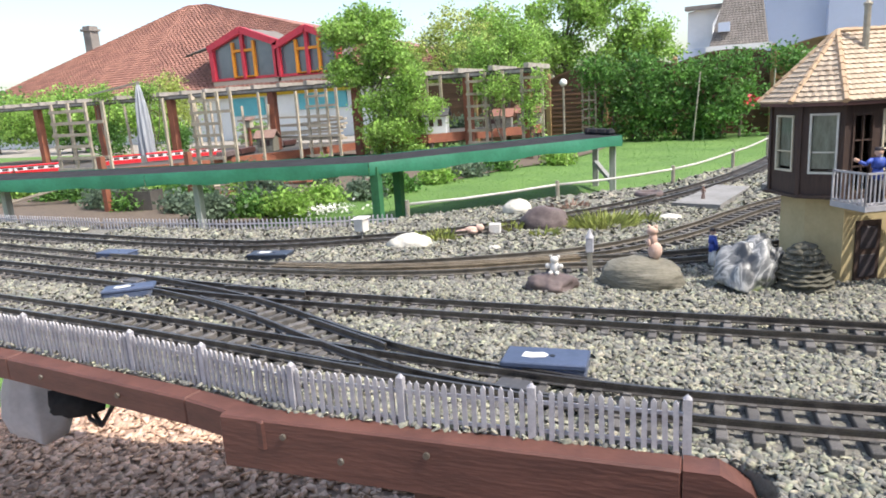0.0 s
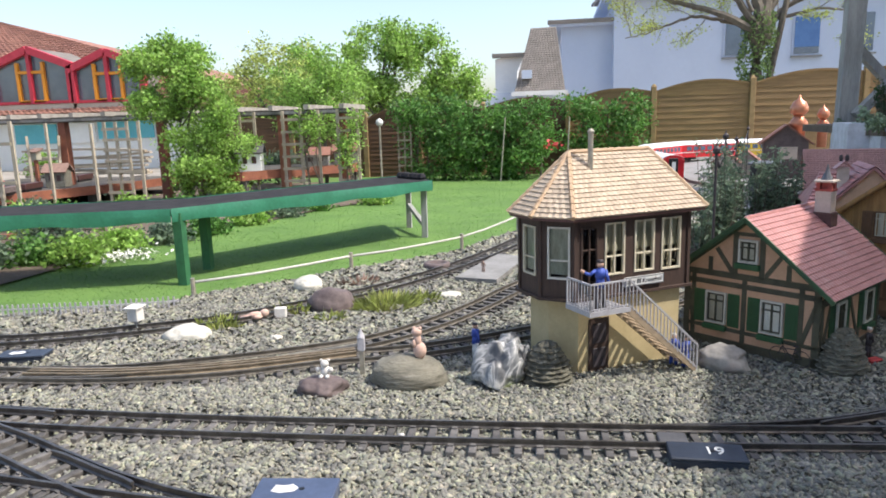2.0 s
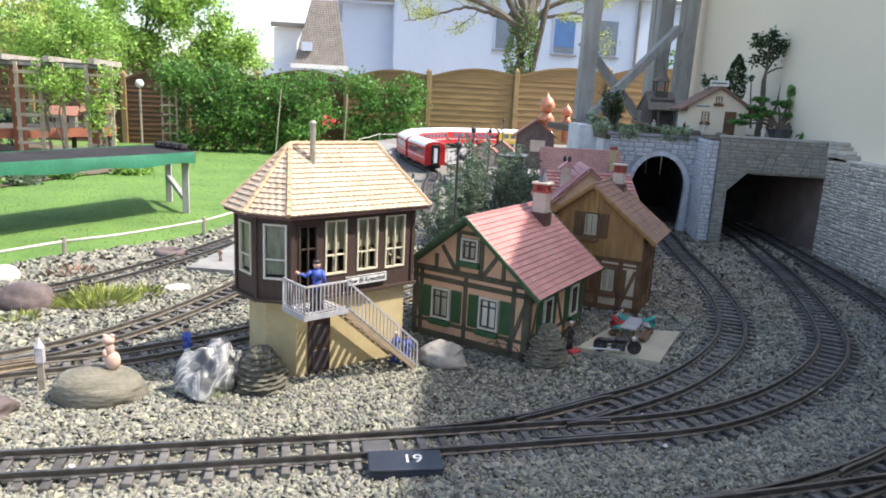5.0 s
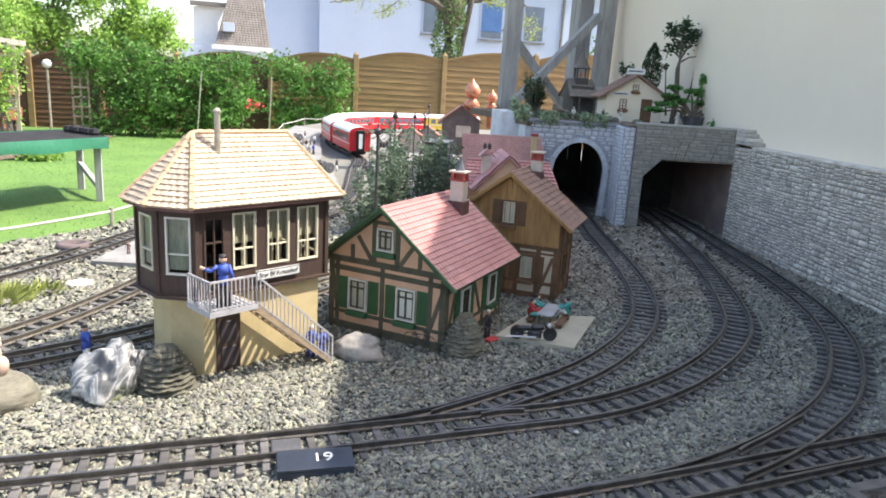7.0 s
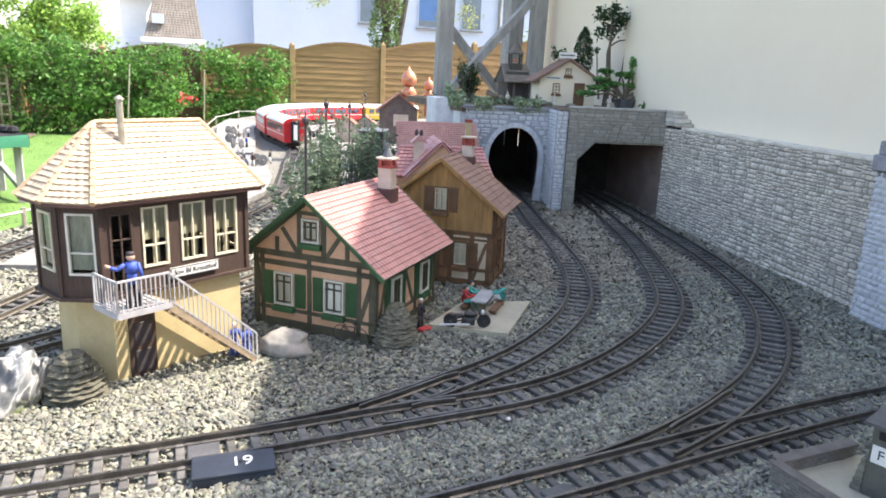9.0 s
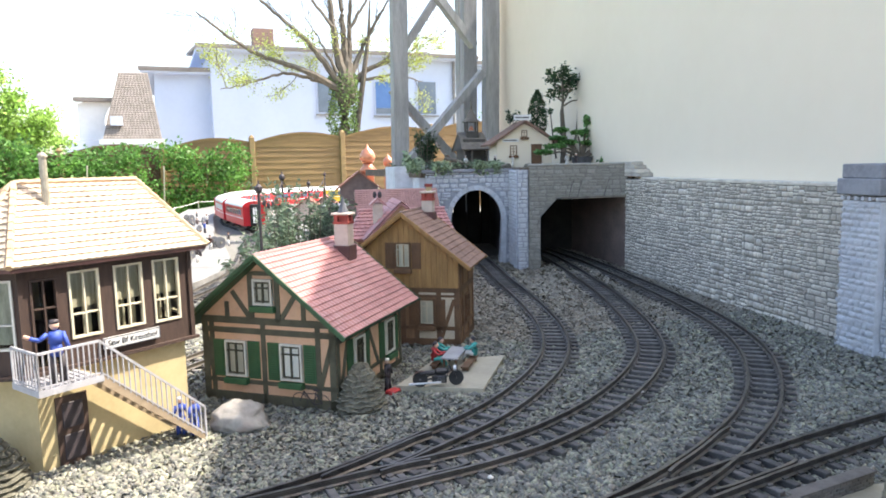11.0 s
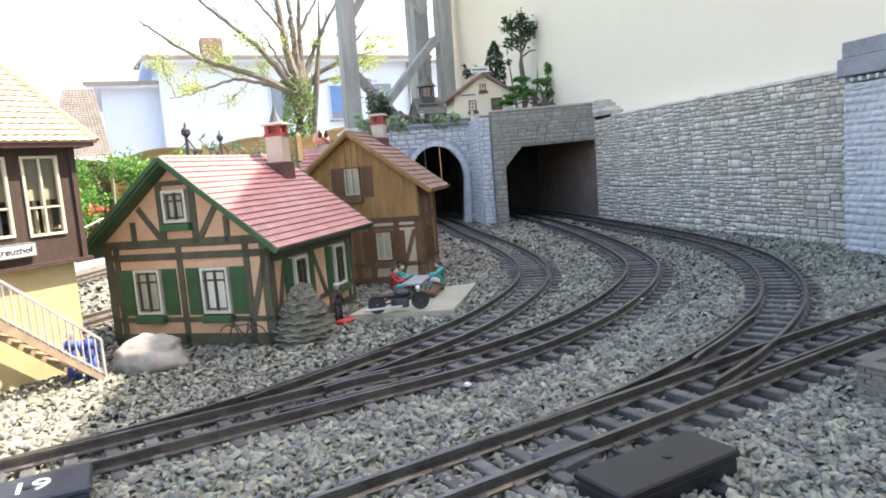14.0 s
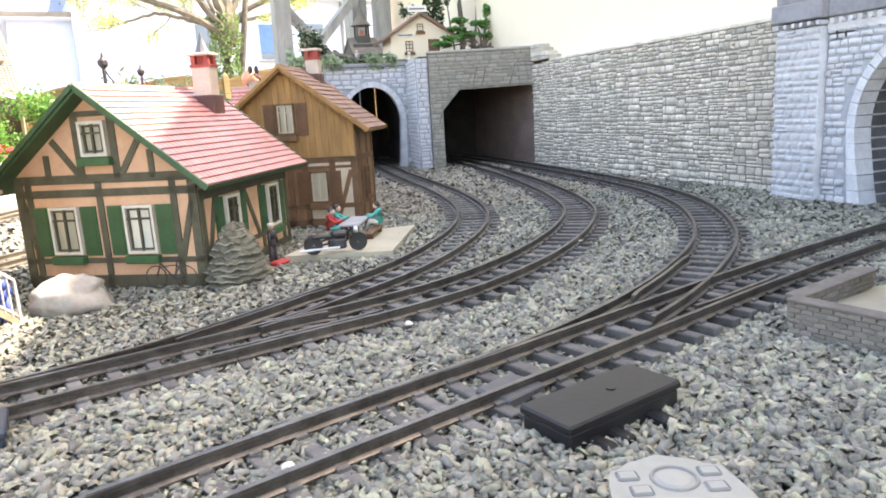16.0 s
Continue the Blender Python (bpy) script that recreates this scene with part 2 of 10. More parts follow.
M["handset_key"] = material("grey_key_edge", (0.19, 0.195, 0.195), (0.14, 0.145, 0.145), 0.5, 40)
M["pane_far"] = material("window_pane", (0.10, 0.14, 0.20), (0.07, 0.10, 0.15), 0.08, 2, spec=0.8)
M["blind"] = material("blue_blind", (0.09, 0.20, 0.42), (0.07, 0.16, 0.36), 0.6, 4)
M["net"] = material("green_tarpaulin", (0.03, 0.185, 0.11), (0.018, 0.125, 0.072), 0.5, 6, 0.4, 30)
M["felt"] = material("dark_roofing_felt", (0.045, 0.045, 0.048), (0.025, 0.025, 0.028), 1.0, 10, 0.8, 60, spec=0.05)
M["post_green"] = material("green_painted_post", (0.03, 0.14, 0.06), (0.02, 0.09, 0.04), 0.6, 12)
M["pergola"] = material("dark_weathered_beam", (0.10, 0.09, 0.078), (0.055, 0.05, 0.043), 0.85, 6, 0.3, 40)
M["pergola_red"] = material("red_brown_post", (0.27, 0.095, 0.05), (0.18, 0.06, 0.035), 0.75, 6, 0.3, 40)
M["trellis"] = material("trellis_lath", (0.43, 0.37, 0.285), (0.31, 0.26, 0.195), 0.8, 10)
M["rope"] = material("white_rope", (0.58, 0.57, 0.52), (0.44, 0.43, 0.39), 0.8, 60)
M["train_red"] = material("red_train_paint", (0.55, 0.02, 0.03), (0.48, 0.015, 0.02), 0.35, 10)
M["train_white"] = material("white_train_roof", (0.75, 0.76, 0.76), (0.65, 0.66, 0.66), 0.4, 10)
M["black"] = material("black_plastic", (0.014, 0.014, 0.017), (0.009, 0.009, 0.011), 0.42, 30, 0.1, 200, spec=0.4, spots=((0.035, 0.034, 0.033), 0.64, 45))
M["blue_box"] = material("blue_grey_plastic", (0.075, 0.10, 0.17), (0.05, 0.07, 0.12), 0.5, 25, 0.1, 200, spots=((0.16, 0.18, 0.22), 0.62, 40))
M["slate_box"] = material("dark_slate_plastic", (0.035, 0.045, 0.065), (0.02, 0.026, 0.04), 0.4, 25, 0.1, 200)
M["grey_lid"] = material("grey_plastic_lid", (0.10, 0.10, 0.105), (0.06, 0.06, 0.065), 0.6, 25)
M["rock_white"] = material("white_rock", (0.66, 0.63, 0.55), (0.45, 0.43, 0.37), 0.9, 18, 0.6, 60, spots=((0.30, 0.28, 0.25), 0.62, 25))
M["rock_tan"] = material("grey_tan_rock", (0.215, 0.20, 0.155), (0.11, 0.103, 0.08), 0.9, 22, 0.8, 60, stretch=(1, 1, 4), spots=((0.27, 0.255, 0.21), 0.60, 30))
M["rock_purple"] = material("purple_brown_rock", (0.15, 0.115, 0.11), (0.08, 0.06, 0.06), 0.75, 20, 0.5, 70)
M["rock_grey"] = material("pale_grey_rock", (0.37, 0.35, 0.32), (0.20, 0.185, 0.17), 0.9, 16, 0.6, 60, spots=((0.30, 0.23, 0.20), 0.6, 14))
M["pine"] = material("grey_green_moulded_pine", (0.135, 0.128, 0.095), (0.055, 0.052, 0.040), 0.9, 60, 0.5, 150, spots=((0.20, 0.20, 0.165), 0.62, 50))
M["sand"] = material("pale_slab", (0.40, 0.37, 0.285), (0.33, 0.305, 0.235), 0.85, 20, 0.2, 150)
M["concrete"] = material("pale_concrete", (0.27, 0.265, 0.255), (0.16, 0.157, 0.15), 0.9, 12, 0.3, 90)
M["brick_grey"] = material("grey_model_brick", (0.185, 0.165, 0.145), (0.11, 0.098, 0.088), 0.85, 40, 0.3, 200, rnd=0.2)
M["shed_grey"] = material("olive_grey_boards", (0.105, 0.105, 0.09), (0.07, 0.07, 0.06), 0.6, 20)
M["skin"] = material("pale_plastic", (0.60, 0.38, 0.28), (0.52, 0.32, 0.23), 0.6, 40)
M["fig_blue"] = material("blue_figure_paint", (0.05, 0.10, 0.42), (0.035, 0.07, 0.32), 0.6, 40)
M["fig_teal"] = material("teal_figure_paint", (0.06, 0.40, 0.36), (0.04, 0.30, 0.27), 0.6, 40)
M["fig_red"] = material("red_figure_paint", (0.50, 0.05, 0.05), (0.4, 0.03, 0.03), 0.6, 40)
M["fig_white"] = material("white_figure_paint", (0.70, 0.68, 0.64), (0.55, 0.53, 0.5), 0.7, 40)
M["fig_dark"] = material("dark_figure_paint", (0.05, 0.04, 0.045), (0.03, 0.025, 0.03), 0.6, 40)
M["clay"] = material("salmon_clay", (0.62, 0.44, 0.36), (0.50, 0.33, 0.26), 0.75, 40)
M["copper"] = material("coppery_dome", (0.62, 0.26, 0.15), (0.48, 0.19, 0.11), 0.35, 30, metal=0.4)
M["silver"] = material("silver_plastic", (0.60, 0.61, 0.62), (0.52, 0.53, 0.54), 0.3, 20, metal=0.3)
M["engine"] = material("black_engine_paint", (0.03, 0.03, 0.033), (0.02, 0.02, 0.022), 0.4, 30)
M["maroon"] = material("maroon_bike_paint", (0.085, 0.036, 0.032), (0.05, 0.022, 0.02), 0.4, 30)
M["parasol"] = material("grey_blue_parasol", (0.34, 0.36, 0.39), (0.22, 0.235, 0.26), 0.85, 8, stretch=(6, 6, 0.4))
M["earth"] = material("dry_earth", (0.34, 0.31, 0.27), (0.24, 0.22, 0.19), 0.95, 1.2, 0.5, 30)
M["soil"] = material("planting_soil", (0.15, 0.115, 0.085), (0.085, 0.065, 0.048), 0.95, 30, 0.6, 80)
M["turquoise"] = material("turquoise_panel", (0.13, 0.46, 0.52), (0.10, 0.38, 0.44), 0.7, 3)
M["yellow"] = material("yellow_panel", (0.72, 0.50, 0.05), (0.62, 0.42, 0.04), 0.7, 3)
M["chapel_wall"] = material("grey_brown_chapel_wall", (0.165, 0.145, 0.122), (0.10, 0.088, 0.074), 0.9, 30, 0.3, 200)
M["table_grey"] = material("grey_table_top", (0.36, 0.365, 0.38), (0.28, 0.285, 0.30), 0.6, 40, 0.1, 200)
M["cloth_grey"] = material("pale_grey_cloth", (0.50, 0.51, 0.54), (0.38, 0.39, 0.42), 0.85, 12, 0.2, 120)
M["tile_dull"] = material("dull_rose_roof", (0.36, 0.19, 0.17), (0.26, 0.13, 0.115), 0.6, 25, 0.1, 300, island=0.08)
M["chapel_roof"] = material("weathered_shingle_roof", (0.225, 0.195, 0.16), (0.15, 0.13, 0.108), 0.9, 30, 0.3, 200, island=0.1)
M["tower_grey"] = material("lilac_grey_plaster", (0.45, 0.45, 0.48), (0.36, 0.36, 0.39), 0.85, 20, 0.2, 150)
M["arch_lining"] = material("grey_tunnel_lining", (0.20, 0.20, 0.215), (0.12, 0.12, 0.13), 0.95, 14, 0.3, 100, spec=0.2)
# paler than the beam: sunlight on the rafters is put into the colour
M["rafter"] = material("sunlit_pale_rafter", (0.36, 0.33, 0.29), (0.22, 0.20, 0.175), 0.85, 6, 0.3, 40)
# dark blue base colour stands in for reflections in the dormer glass
M["pane_reflection_blue"] = material("reflection_blue_dormer_pane", (0.13, 0.155, 0.19), (0.08, 0.10, 0.13), 0.05, 0.6, spec=0.8)
M["white_curtain"] = material("white_lace_curtain", (0.84, 0.83, 0.76), (0.70, 0.69, 0.62), 0.9, 60, stretch=(4, 4, 0.5))
# near-black colour stands in for the shade inside the enclosed passages
M["tunnel_shade"] = material("shade_black_tunnel_lining", (0.045, 0.043, 0.043), (0.022, 0.021, 0.022), 0.95, 20, 0.3, 120, spec=0.2)
M["tunnel_lining"] = material("reddish_tunnel_lining", (0.26, 0.195, 0.175), (0.17, 0.13, 0.12), 0.95, 12, 0.4, 90)
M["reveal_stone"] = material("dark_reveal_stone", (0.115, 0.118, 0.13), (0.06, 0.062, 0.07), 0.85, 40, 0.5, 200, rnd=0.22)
M["brown_plank"] = material("brown_stained_planks", (0.255, 0.145, 0.075), (0.165, 0.092, 0.048), 0.8, 25, 0.25, 140, stretch=(5, 5, 1))
M["cream_panel"] = material("cream_plaster_panel", (0.56, 0.47, 0.35), (0.45, 0.37, 0.27), 0.85, 30, 0.1, 300)
M["pine_edge"] = material("pale_moulded_edge", (0.40, 0.39, 0.33), (0.22, 0.21, 0.17), 0.9, 60, 0.5, 150)
M["gable_white"] = material("bright_white_render", (0.78, 0.78, 0.76), (0.70, 0.70, 0.68), 0.9, 1.0, 0.1, 40)


def marbled(name):
    """Glossy dark stone with bent white veins, partly painted highlights, and a mossy patch."""
    m = bpy.data.materials.new(name)
    m.use_nodes = True
    n, l = m.node_tree.nodes, m.node_tree.links
    b = n["Principled BSDF"]
    b.inputs["Roughness"].default_value = 0.42
    tc, mp = n.new("ShaderNodeTexCoord"), n.new("ShaderNodeMapping")
    mp.inputs["Rotation"].default_value = (0.5, 0.7, 0.3)
    mp.inputs["Scale"].default_value = (1.0, 1.0, 0.45)
    l.new(tc.outputs["Object"], mp.inputs[0])
    t1, t2 = n.new("ShaderNodeTexNoise"), n.new("ShaderNodeTexNoise")
    t1.inputs["Scale"].default_value, t1.inputs["Detail"].default_value, t1.inputs["Distortion"].default_value = 20.0, 6.0, 1.6
    t2.inputs["Scale"].default_value, t2.inputs["Detail"].default_value = 17.0, 4.0
    l.new(mp.outputs[0], t1.inputs["Vector"])
    l.new(tc.outputs["Object"], t2.inputs["Vector"])
    r1 = n.new("ShaderNodeValToRGB")
    e = r1.color_ramp.elements
    e[0].position, e[0].color = 0.36, (0.035, 0.04, 0.048, 1)
    e[1].position, e[1].color = 0.66, (0.10, 0.105, 0.115, 1)
    for at, c in ((0.43, (0.13, 0.135, 0.14, 1)), (0.47, (0.40, 0.40, 0.39, 1)), (0.50, (0.17, 0.175, 0.18, 1)), (0.56, (0.22, 0.225, 0.225, 1)), (0.585, (0.52, 0.52, 0.50, 1)), (0.62, (0.12, 0.125, 0.13, 1))):
        q = e.new(at)
        q.color = c
    l.new(t1.outputs["Fac"], r1.inputs[0])
    r2 = n.new("ShaderNodeValToRGB")
    r2.color_ramp.elements[0].position, r2.color_ramp.elements[1].position = 0.57, 0.66
    l.new(t2.outputs["Fac"], r2.inputs[0])
    mx = n.new("ShaderNodeMix")
    mx.data_type = "RGBA"
    l.new(r2.outputs[0], mx.inputs["Factor"])
    l.new(r1.outputs[0], mx.inputs["A"])
    mx.inputs["B"].default_value = (0.13, 0.17, 0.05, 1)
    l.new(mx.outputs["Result"], b.inputs["Base Color"])
    bp = n.new("ShaderNodeBump")
    bp.inputs["Strength"].default_value, bp.inputs["Distance"].default_value = 0.6, 0.004
    l.new(t1.outputs["Fac"], bp.inputs["Height"])
    l.new(bp.outputs[0], b.inputs["Normal"])
    return m


M["rock_crystal"] = marbled("grey_marbled_rock")
PANE = glass("clear_pane")
PANE_DIM = glass("dim_pane", (0.75, 0.78, 0.75))

# ---- building helpers ----
def mesh_of(bm, mats, smooth=False):
    me = bpy.data.meshes.new("m")
    bm.normal_update()
    bm.to_mesh(me)
    bm.free()
    for m in mats if isinstance(mats, (list, tuple)) else [mats]:
        me.materials.append(m)
    if smooth:
        me.polygons.foreach_set("use_smooth", [True] * len(me.polygons))
    return me


def thing(name, m, label, category, group="", kind=""):
    """An Empty at the base of a thing that has parts."""
    ob = new(name)
    ob.matrix_world = m
    ob.empty_display_size = 0.05
    return tagged(ob, label, category, group, kind)


def part(name, bm, mat, parent, label="", smooth=False, at=None):
    ob = new(name, bm if isinstance(bm, bpy.types.Mesh) else mesh_of(bm, mat, smooth))
    ob.parent = parent
    if at is not None:
        ob.matrix_local = at
    return tagged(ob, label)


def solid(name, bm, mat, m, label, category, group="", kind="", smooth=False):
    """A thing that is one mesh."""
    ob = new(name, mesh_of(bm, mat, smooth))
    ob.matrix_world = m
    return tagged(ob, label, category, group, kind)


def box(bm, x0, x1, y0, y1, z0, z1, m=None, bevel=0.0):
    vs = [bm.verts.new((x, y, z)) for x in (x0, x1) for y in (y0, y1) for z in (z0, z1)]
    fs = [bm.faces.new([vs[i] for i in f]) for f in ((0, 1, 3, 2), (4, 6, 7, 5), (0, 4, 5, 1), (2, 3, 7, 6), (0, 2, 6, 4), (1, 5, 7, 3))]
    if bevel:
        es = list({e for f in fs for e in f.edges})
        r = bmesh.ops.bevel(bm, geom=es, offset=bevel, segments=1, affect="EDGES")
        vs = list({v for f in r["faces"] for v in f.verts} | {v for v in vs if v.is_valid})
    if m is not None:
        for v in vs:
            v.co = m @ v.co
    return vs


def bar(bm, a, b, w, h=None, up=(0, 0, 1)):
    """A square bar from a to b."""
    a, b = Vector(a), Vector(b)
    d = (b - a).normalized()
    s = d.cross(Vector(up))
    if s.length < 1e-4:
        s = d.cross(Vector((1, 0, 0)))
    s.normalize()
    t = s.cross(d)
    h = h or w
    ring = lambda p: [bm.verts.new(p + s * (w / 2) * i + t * (h / 2) * j) for i, j in ((-1, -1), (1, -1), (1, 1), (-1, 1))]  # noqa: E731
    r0, r1 = ring(a), ring(b)
    bm.faces.new(r0)
    bm.faces.new(r1[::-1])
    for i in range(4):
        bm.faces.new((r0[i], r1[i], r1[(i + 1) % 4], r0[(i + 1) % 4])[::-1])


def tube(bm, pts, radii, sides=8, cap=True):
    """A round tube along points."""
    pts = [Vector(p) for p in pts]
    if not isinstance(radii, (list, tuple)):
        radii = [radii] * len(pts)
    rings = []
    ref = Vector((0, 0, 1))
    for i, p in enumerate(pts):
        d = (pts[min(i + 1, len(pts) - 1)] - pts[max(i - 1, 0)]).normalized()
        s = d.cross(ref)
        if s.length < 0.05:
            s = d.cross(Vector((1, 0, 0)))
        s.normalize()
        t = s.cross(d)
        rings.append([bm.verts.new(p + (s * math.cos(a) + t * math.sin(a)) * radii[i]) for a in (2 * math.pi * k / sides for k in range(sides))])
    for r0, r1 in zip(rings, rings[1:]):
        for k in range(sides):
            bm.faces.new((r0[k], r0[(k + 1) % sides], r1[(k + 1) % sides], r1[k]))
    if cap:
        bm.faces.new(rings[0][::-1])
        bm.faces.new(rings[-1])


def lathe(bm, prof, sides=12, at=(0, 0, 0)):
    """A turned body from (radius, height) pairs."""
    rings = []
    for r, z in prof:
        r = max(r, 1e-5)
        rings.append([bm.verts.new((at[0] + r * math.cos(2 * math.pi * k / sides), at[1] + r * math.sin(2 * math.pi * k / sides), at[2] + z)) for k in range(sides)])
    for r0, r1 in zip(rings, rings[1:]):
        for k in range(sides):
            bm.faces.new((r0[k], r0[(k + 1) % sides], r1[(k + 1) % sides], r1[k]))
    bm.faces.new(rings[0][::-1])
    bm.faces.new(rings[-1])


def prism(bm, poly, z0, z1):
    """An upright body over a plan, given anticlockwise."""
    a = [bm.verts.new((x, y, z0)) for x, y in poly]
    b = [bm.verts.new((x, y, z1)) for x, y in poly]
    bm.faces.new(a[::-1])
    bm.faces.new(b)
    for i in range(len(poly)):
        j = (i + 1) % len(poly)
        bm.faces.new((a[i], a[j], b[j], b[i]))


def slab(bm, loop, thick):
    """A plate over a loop of 3D points, thickened against its normal."""
    loop = [Vector(p) for p in loop]
    n = (loop[1] - loop[0]).cross(loop[2] - loop[0]).normalized()
    a = [bm.verts.new(p) for p in loop]
    b = [bm.verts.new(p - n * thick) for p in loop]
    bm.faces.new(a)
    bm.faces.new(b[::-1])
    for i in range(len(loop)):
        j = (i + 1) % len(loop)
        bm.faces.new((a[i], b[i], b[j], a[j]))


def rock_bm(sx, sy, sz, seed=0, rough=0.18, sub=3, sharp=1.6, flat=0.35):
    """A lump of stone that sits on its flattened base."""
    bm = bmesh.new()
    bmesh.ops.create_icosphere(bm, subdivisions=sub, radius=1)
    for v in bm.verts:
        p = v.co + Vector((seed * 3.1, seed * 1.7, seed))
        k = 1 + rough * noise.noise(p * sharp) + rough * 0.45 * noise.noise(p * sharp * 2.7) + rough * 0.2 * noise.noise(p * sharp * 6)
        v.co = Vector((v.co.x * k * sx, v.co.y * k * sy, v.co.z * k * sz))
        v.co.z = max(v.co.z, -sz * flat)
    for v in bm.verts:
        v.co.z += sz * flat
    return bm


def frame2(origin, along):
    """A frame whose x runs along the given plan direction; z is up."""
    a = math.degrees(math.atan2(along[1], along[0]))
    return pose(origin[0], origin[1], origin[2] if len(origin) > 2 else 0, 0, 0, a)


def from_arrays(name, verts, faces, mat, label, category, kind="stuff", parent=None, smooth=False):
    me = bpy.data.meshes.new(name)
    nf, k = faces.shape
    me.vertices.add(len(verts))
    me.vertices.foreach_set("co", verts.astype(np.float32).ravel())
    me.loops.add(nf * k)
    me.loops.foreach_set("vertex_index", faces.astype(np.int32).ravel())
    me.polygons.add(nf)
    me.polygons.foreach_set("loop_start", np.arange(0, nf * k, k, dtype=np.int32))
    me.update(calc_edges=True)
    me.materials.append(mat)
    if smooth:
        me.polygons.foreach_set("use_smooth", [True] * nf)
    ob = new(name, me)
    if parent:
        ob.parent = parent
        return tagged(ob, label, "", "", kind)
    return tagged(ob, label, category, "", kind)


RNG = np.random.default_rng(7)
CUBE_V = np.array([(x, y, z) for x in (-1, 1) for y in (-1, 1) for z in (-1, 1)], float)
CUBE_F = np.array([(0, 1, 3, 2), (4, 6, 7, 5), (0, 4, 5, 1), (2, 3, 7, 6), (0, 2, 6, 4), (1, 5, 7, 3)])


def turns(n, rng, tilt=math.pi):
    """Random rotation matrices."""
    a, b, c = rng.uniform(0, 2 * math.pi, n), rng.uniform(-tilt, tilt, n), rng.uniform(-tilt, tilt, n)
    z, o = np.zeros(n), np.ones(n)
    rz = np.stack([np.cos(a), -np.sin(a), z, np.sin(a), np.cos(a), z, z, z, o], 1).reshape(-1, 3, 3)
    rx = np.stack([o, z, z, z, np.cos(b), -np.sin(b), z, np.sin(b), np.cos(b)], 1).reshape(-1, 3, 3)
    ry = np.stack([np.cos(c), z, np.sin(c), z, o, z, -np.sin(c), z, np.cos(c)], 1).reshape(-1, 3, 3)
    return rz @ rx @ ry


def chips(centres, sizes, rng, flat=0.62, jitter=0.38, tilt=math.pi):
    """Angular chips: a broken block at each centre."""
    n = len(centres)
    v = CUBE_V[None] * (1 + rng.uniform(-jitter, jitter, (n, 8, 3)))
    v *= np.stack([np.ones(n), rng.uniform(0.6, 0.95, n), rng.uniform(flat * 0.7, flat, n)], 1)[:, None, :]
    v *= (sizes / 2)[:, None, None]
    v = np.einsum("nij,nkj->nki", turns(n, rng, tilt), v) + centres[:, None, :]
    f = CUBE_F[None] + 8 * np.arange(n)[:, None, None]
    return v.reshape(-1, 3), f.reshape(-1, 4)


SHARD_F = np.array([(4, 5, 6, 7), (0, 1, 5, 4), (1, 2, 6, 5), (2, 3, 7, 6), (3, 0, 4, 7)])
SHARD_V = np.array([(-1, -0.9, -1), (1, -0.9, -1), (1, 0.9, -1), (-1, 0.9, -1), (-0.85, -0.62, 1), (0.78, -0.7, 1), (0.85, 0.62, 1), (-0.75, 0.7, 1)], float)


def shards(centres, sizes, rng, tilt=0.75, facets=None):
    """Sharp flat stone splinters with a broken upper face, open below."""
    n = len(centres)
    v = SHARD_V[None] * (1 + rng.uniform(-0.5, 0.42, (n, 8, 3)))
    v *= np.stack([np.ones(n), rng.uniform(0.36, 0.78, n), rng.uniform(0.17, 0.40, n)], 1)[:, None, :]
    v *= (sizes / 2)[:, None, None]
    v = np.einsum("nij,nkj->nki", turns(n, rng, tilt), v) + centres[:, None, :]
    return v.reshape(-1, 3), ((SHARD_F if facets is None else facets)[None] + 8 * np.arange(n)[:, None, None]).reshape(-1, 4)


def leaves(centres, size, rng, tilt=math.pi, aspect=0.6):
    """Small pointed leaves: one folded diamond at each centre."""
    n = len(centres)
    base = np.array([(-1, 0, 0), (0, -aspect, 0.15), (1, 0, 0), (0, aspect, 0.15)], float)
    v = base[None] * (size * rng.uniform(0.6, 1.3, n))[:, None, None]
    v = np.einsum("nij,nkj->nki", turns(n, rng, tilt), v) + centres[:, None, :]
    return v.reshape(-1, 3), (np.array([0, 1, 2, 3])[None] + 4 * np.arange(n)[:, None])


def smooth_path(ctrl, step):
    """Evenly spaced points on a Catmull-Rom curve."""
    c = np.array(ctrl, float)
    c = np.vstack([2 * c[0] - c[1], c, 2 * c[-1] - c[-2]])
    out = []
    for i in range(1, len(c) - 2):
        p0, p1, p2, p3 = c[i - 1 : i + 3]
        for t in np.linspace(0, 1, 40, endpoint=False):
            out.append(0.5 * (2 * p1 + (p2 - p0) * t + (2 * p0 - 5 * p1 + 4 * p2 - p3) * t * t + (3 * p1 - p0 - 3 * p2 + p3) * t**3))
    out.append(c[-2])
    out = np.array(out)
    for _ in range(14):
        out[1:-1] = 0.5 * out[1:-1] + 0.25 * (out[:-2] + out[2:])
    d = np.r_[0, np.cumsum(np.linalg.norm(np.diff(out, axis=0), axis=1))]
    s = np.linspace(0, d[-1], max(2, int(round(d[-1] / step)) + 1))
    return np.stack([np.interp(s, d, out[:, k]) for k in range(out.shape[1])], 1)

# ---- ground, layout bed, house wall ----
LAWN_Z = -0.70
WALL_O, WALL_D = Vector((1.53, 0.995, 0)), Vector((0.217, 0.976, 0)).normalized()


def wall_at(y, off=0.0):
    """A plan point on the retaining wall's face at that y; off is into the house."""
    s = (y - WALL_O.y) / WALL_D.y
    p = WALL_O + WALL_D * s + Vector((WALL_D.y, -WALL_D.x, 0)) * off
    return p.x, p.y


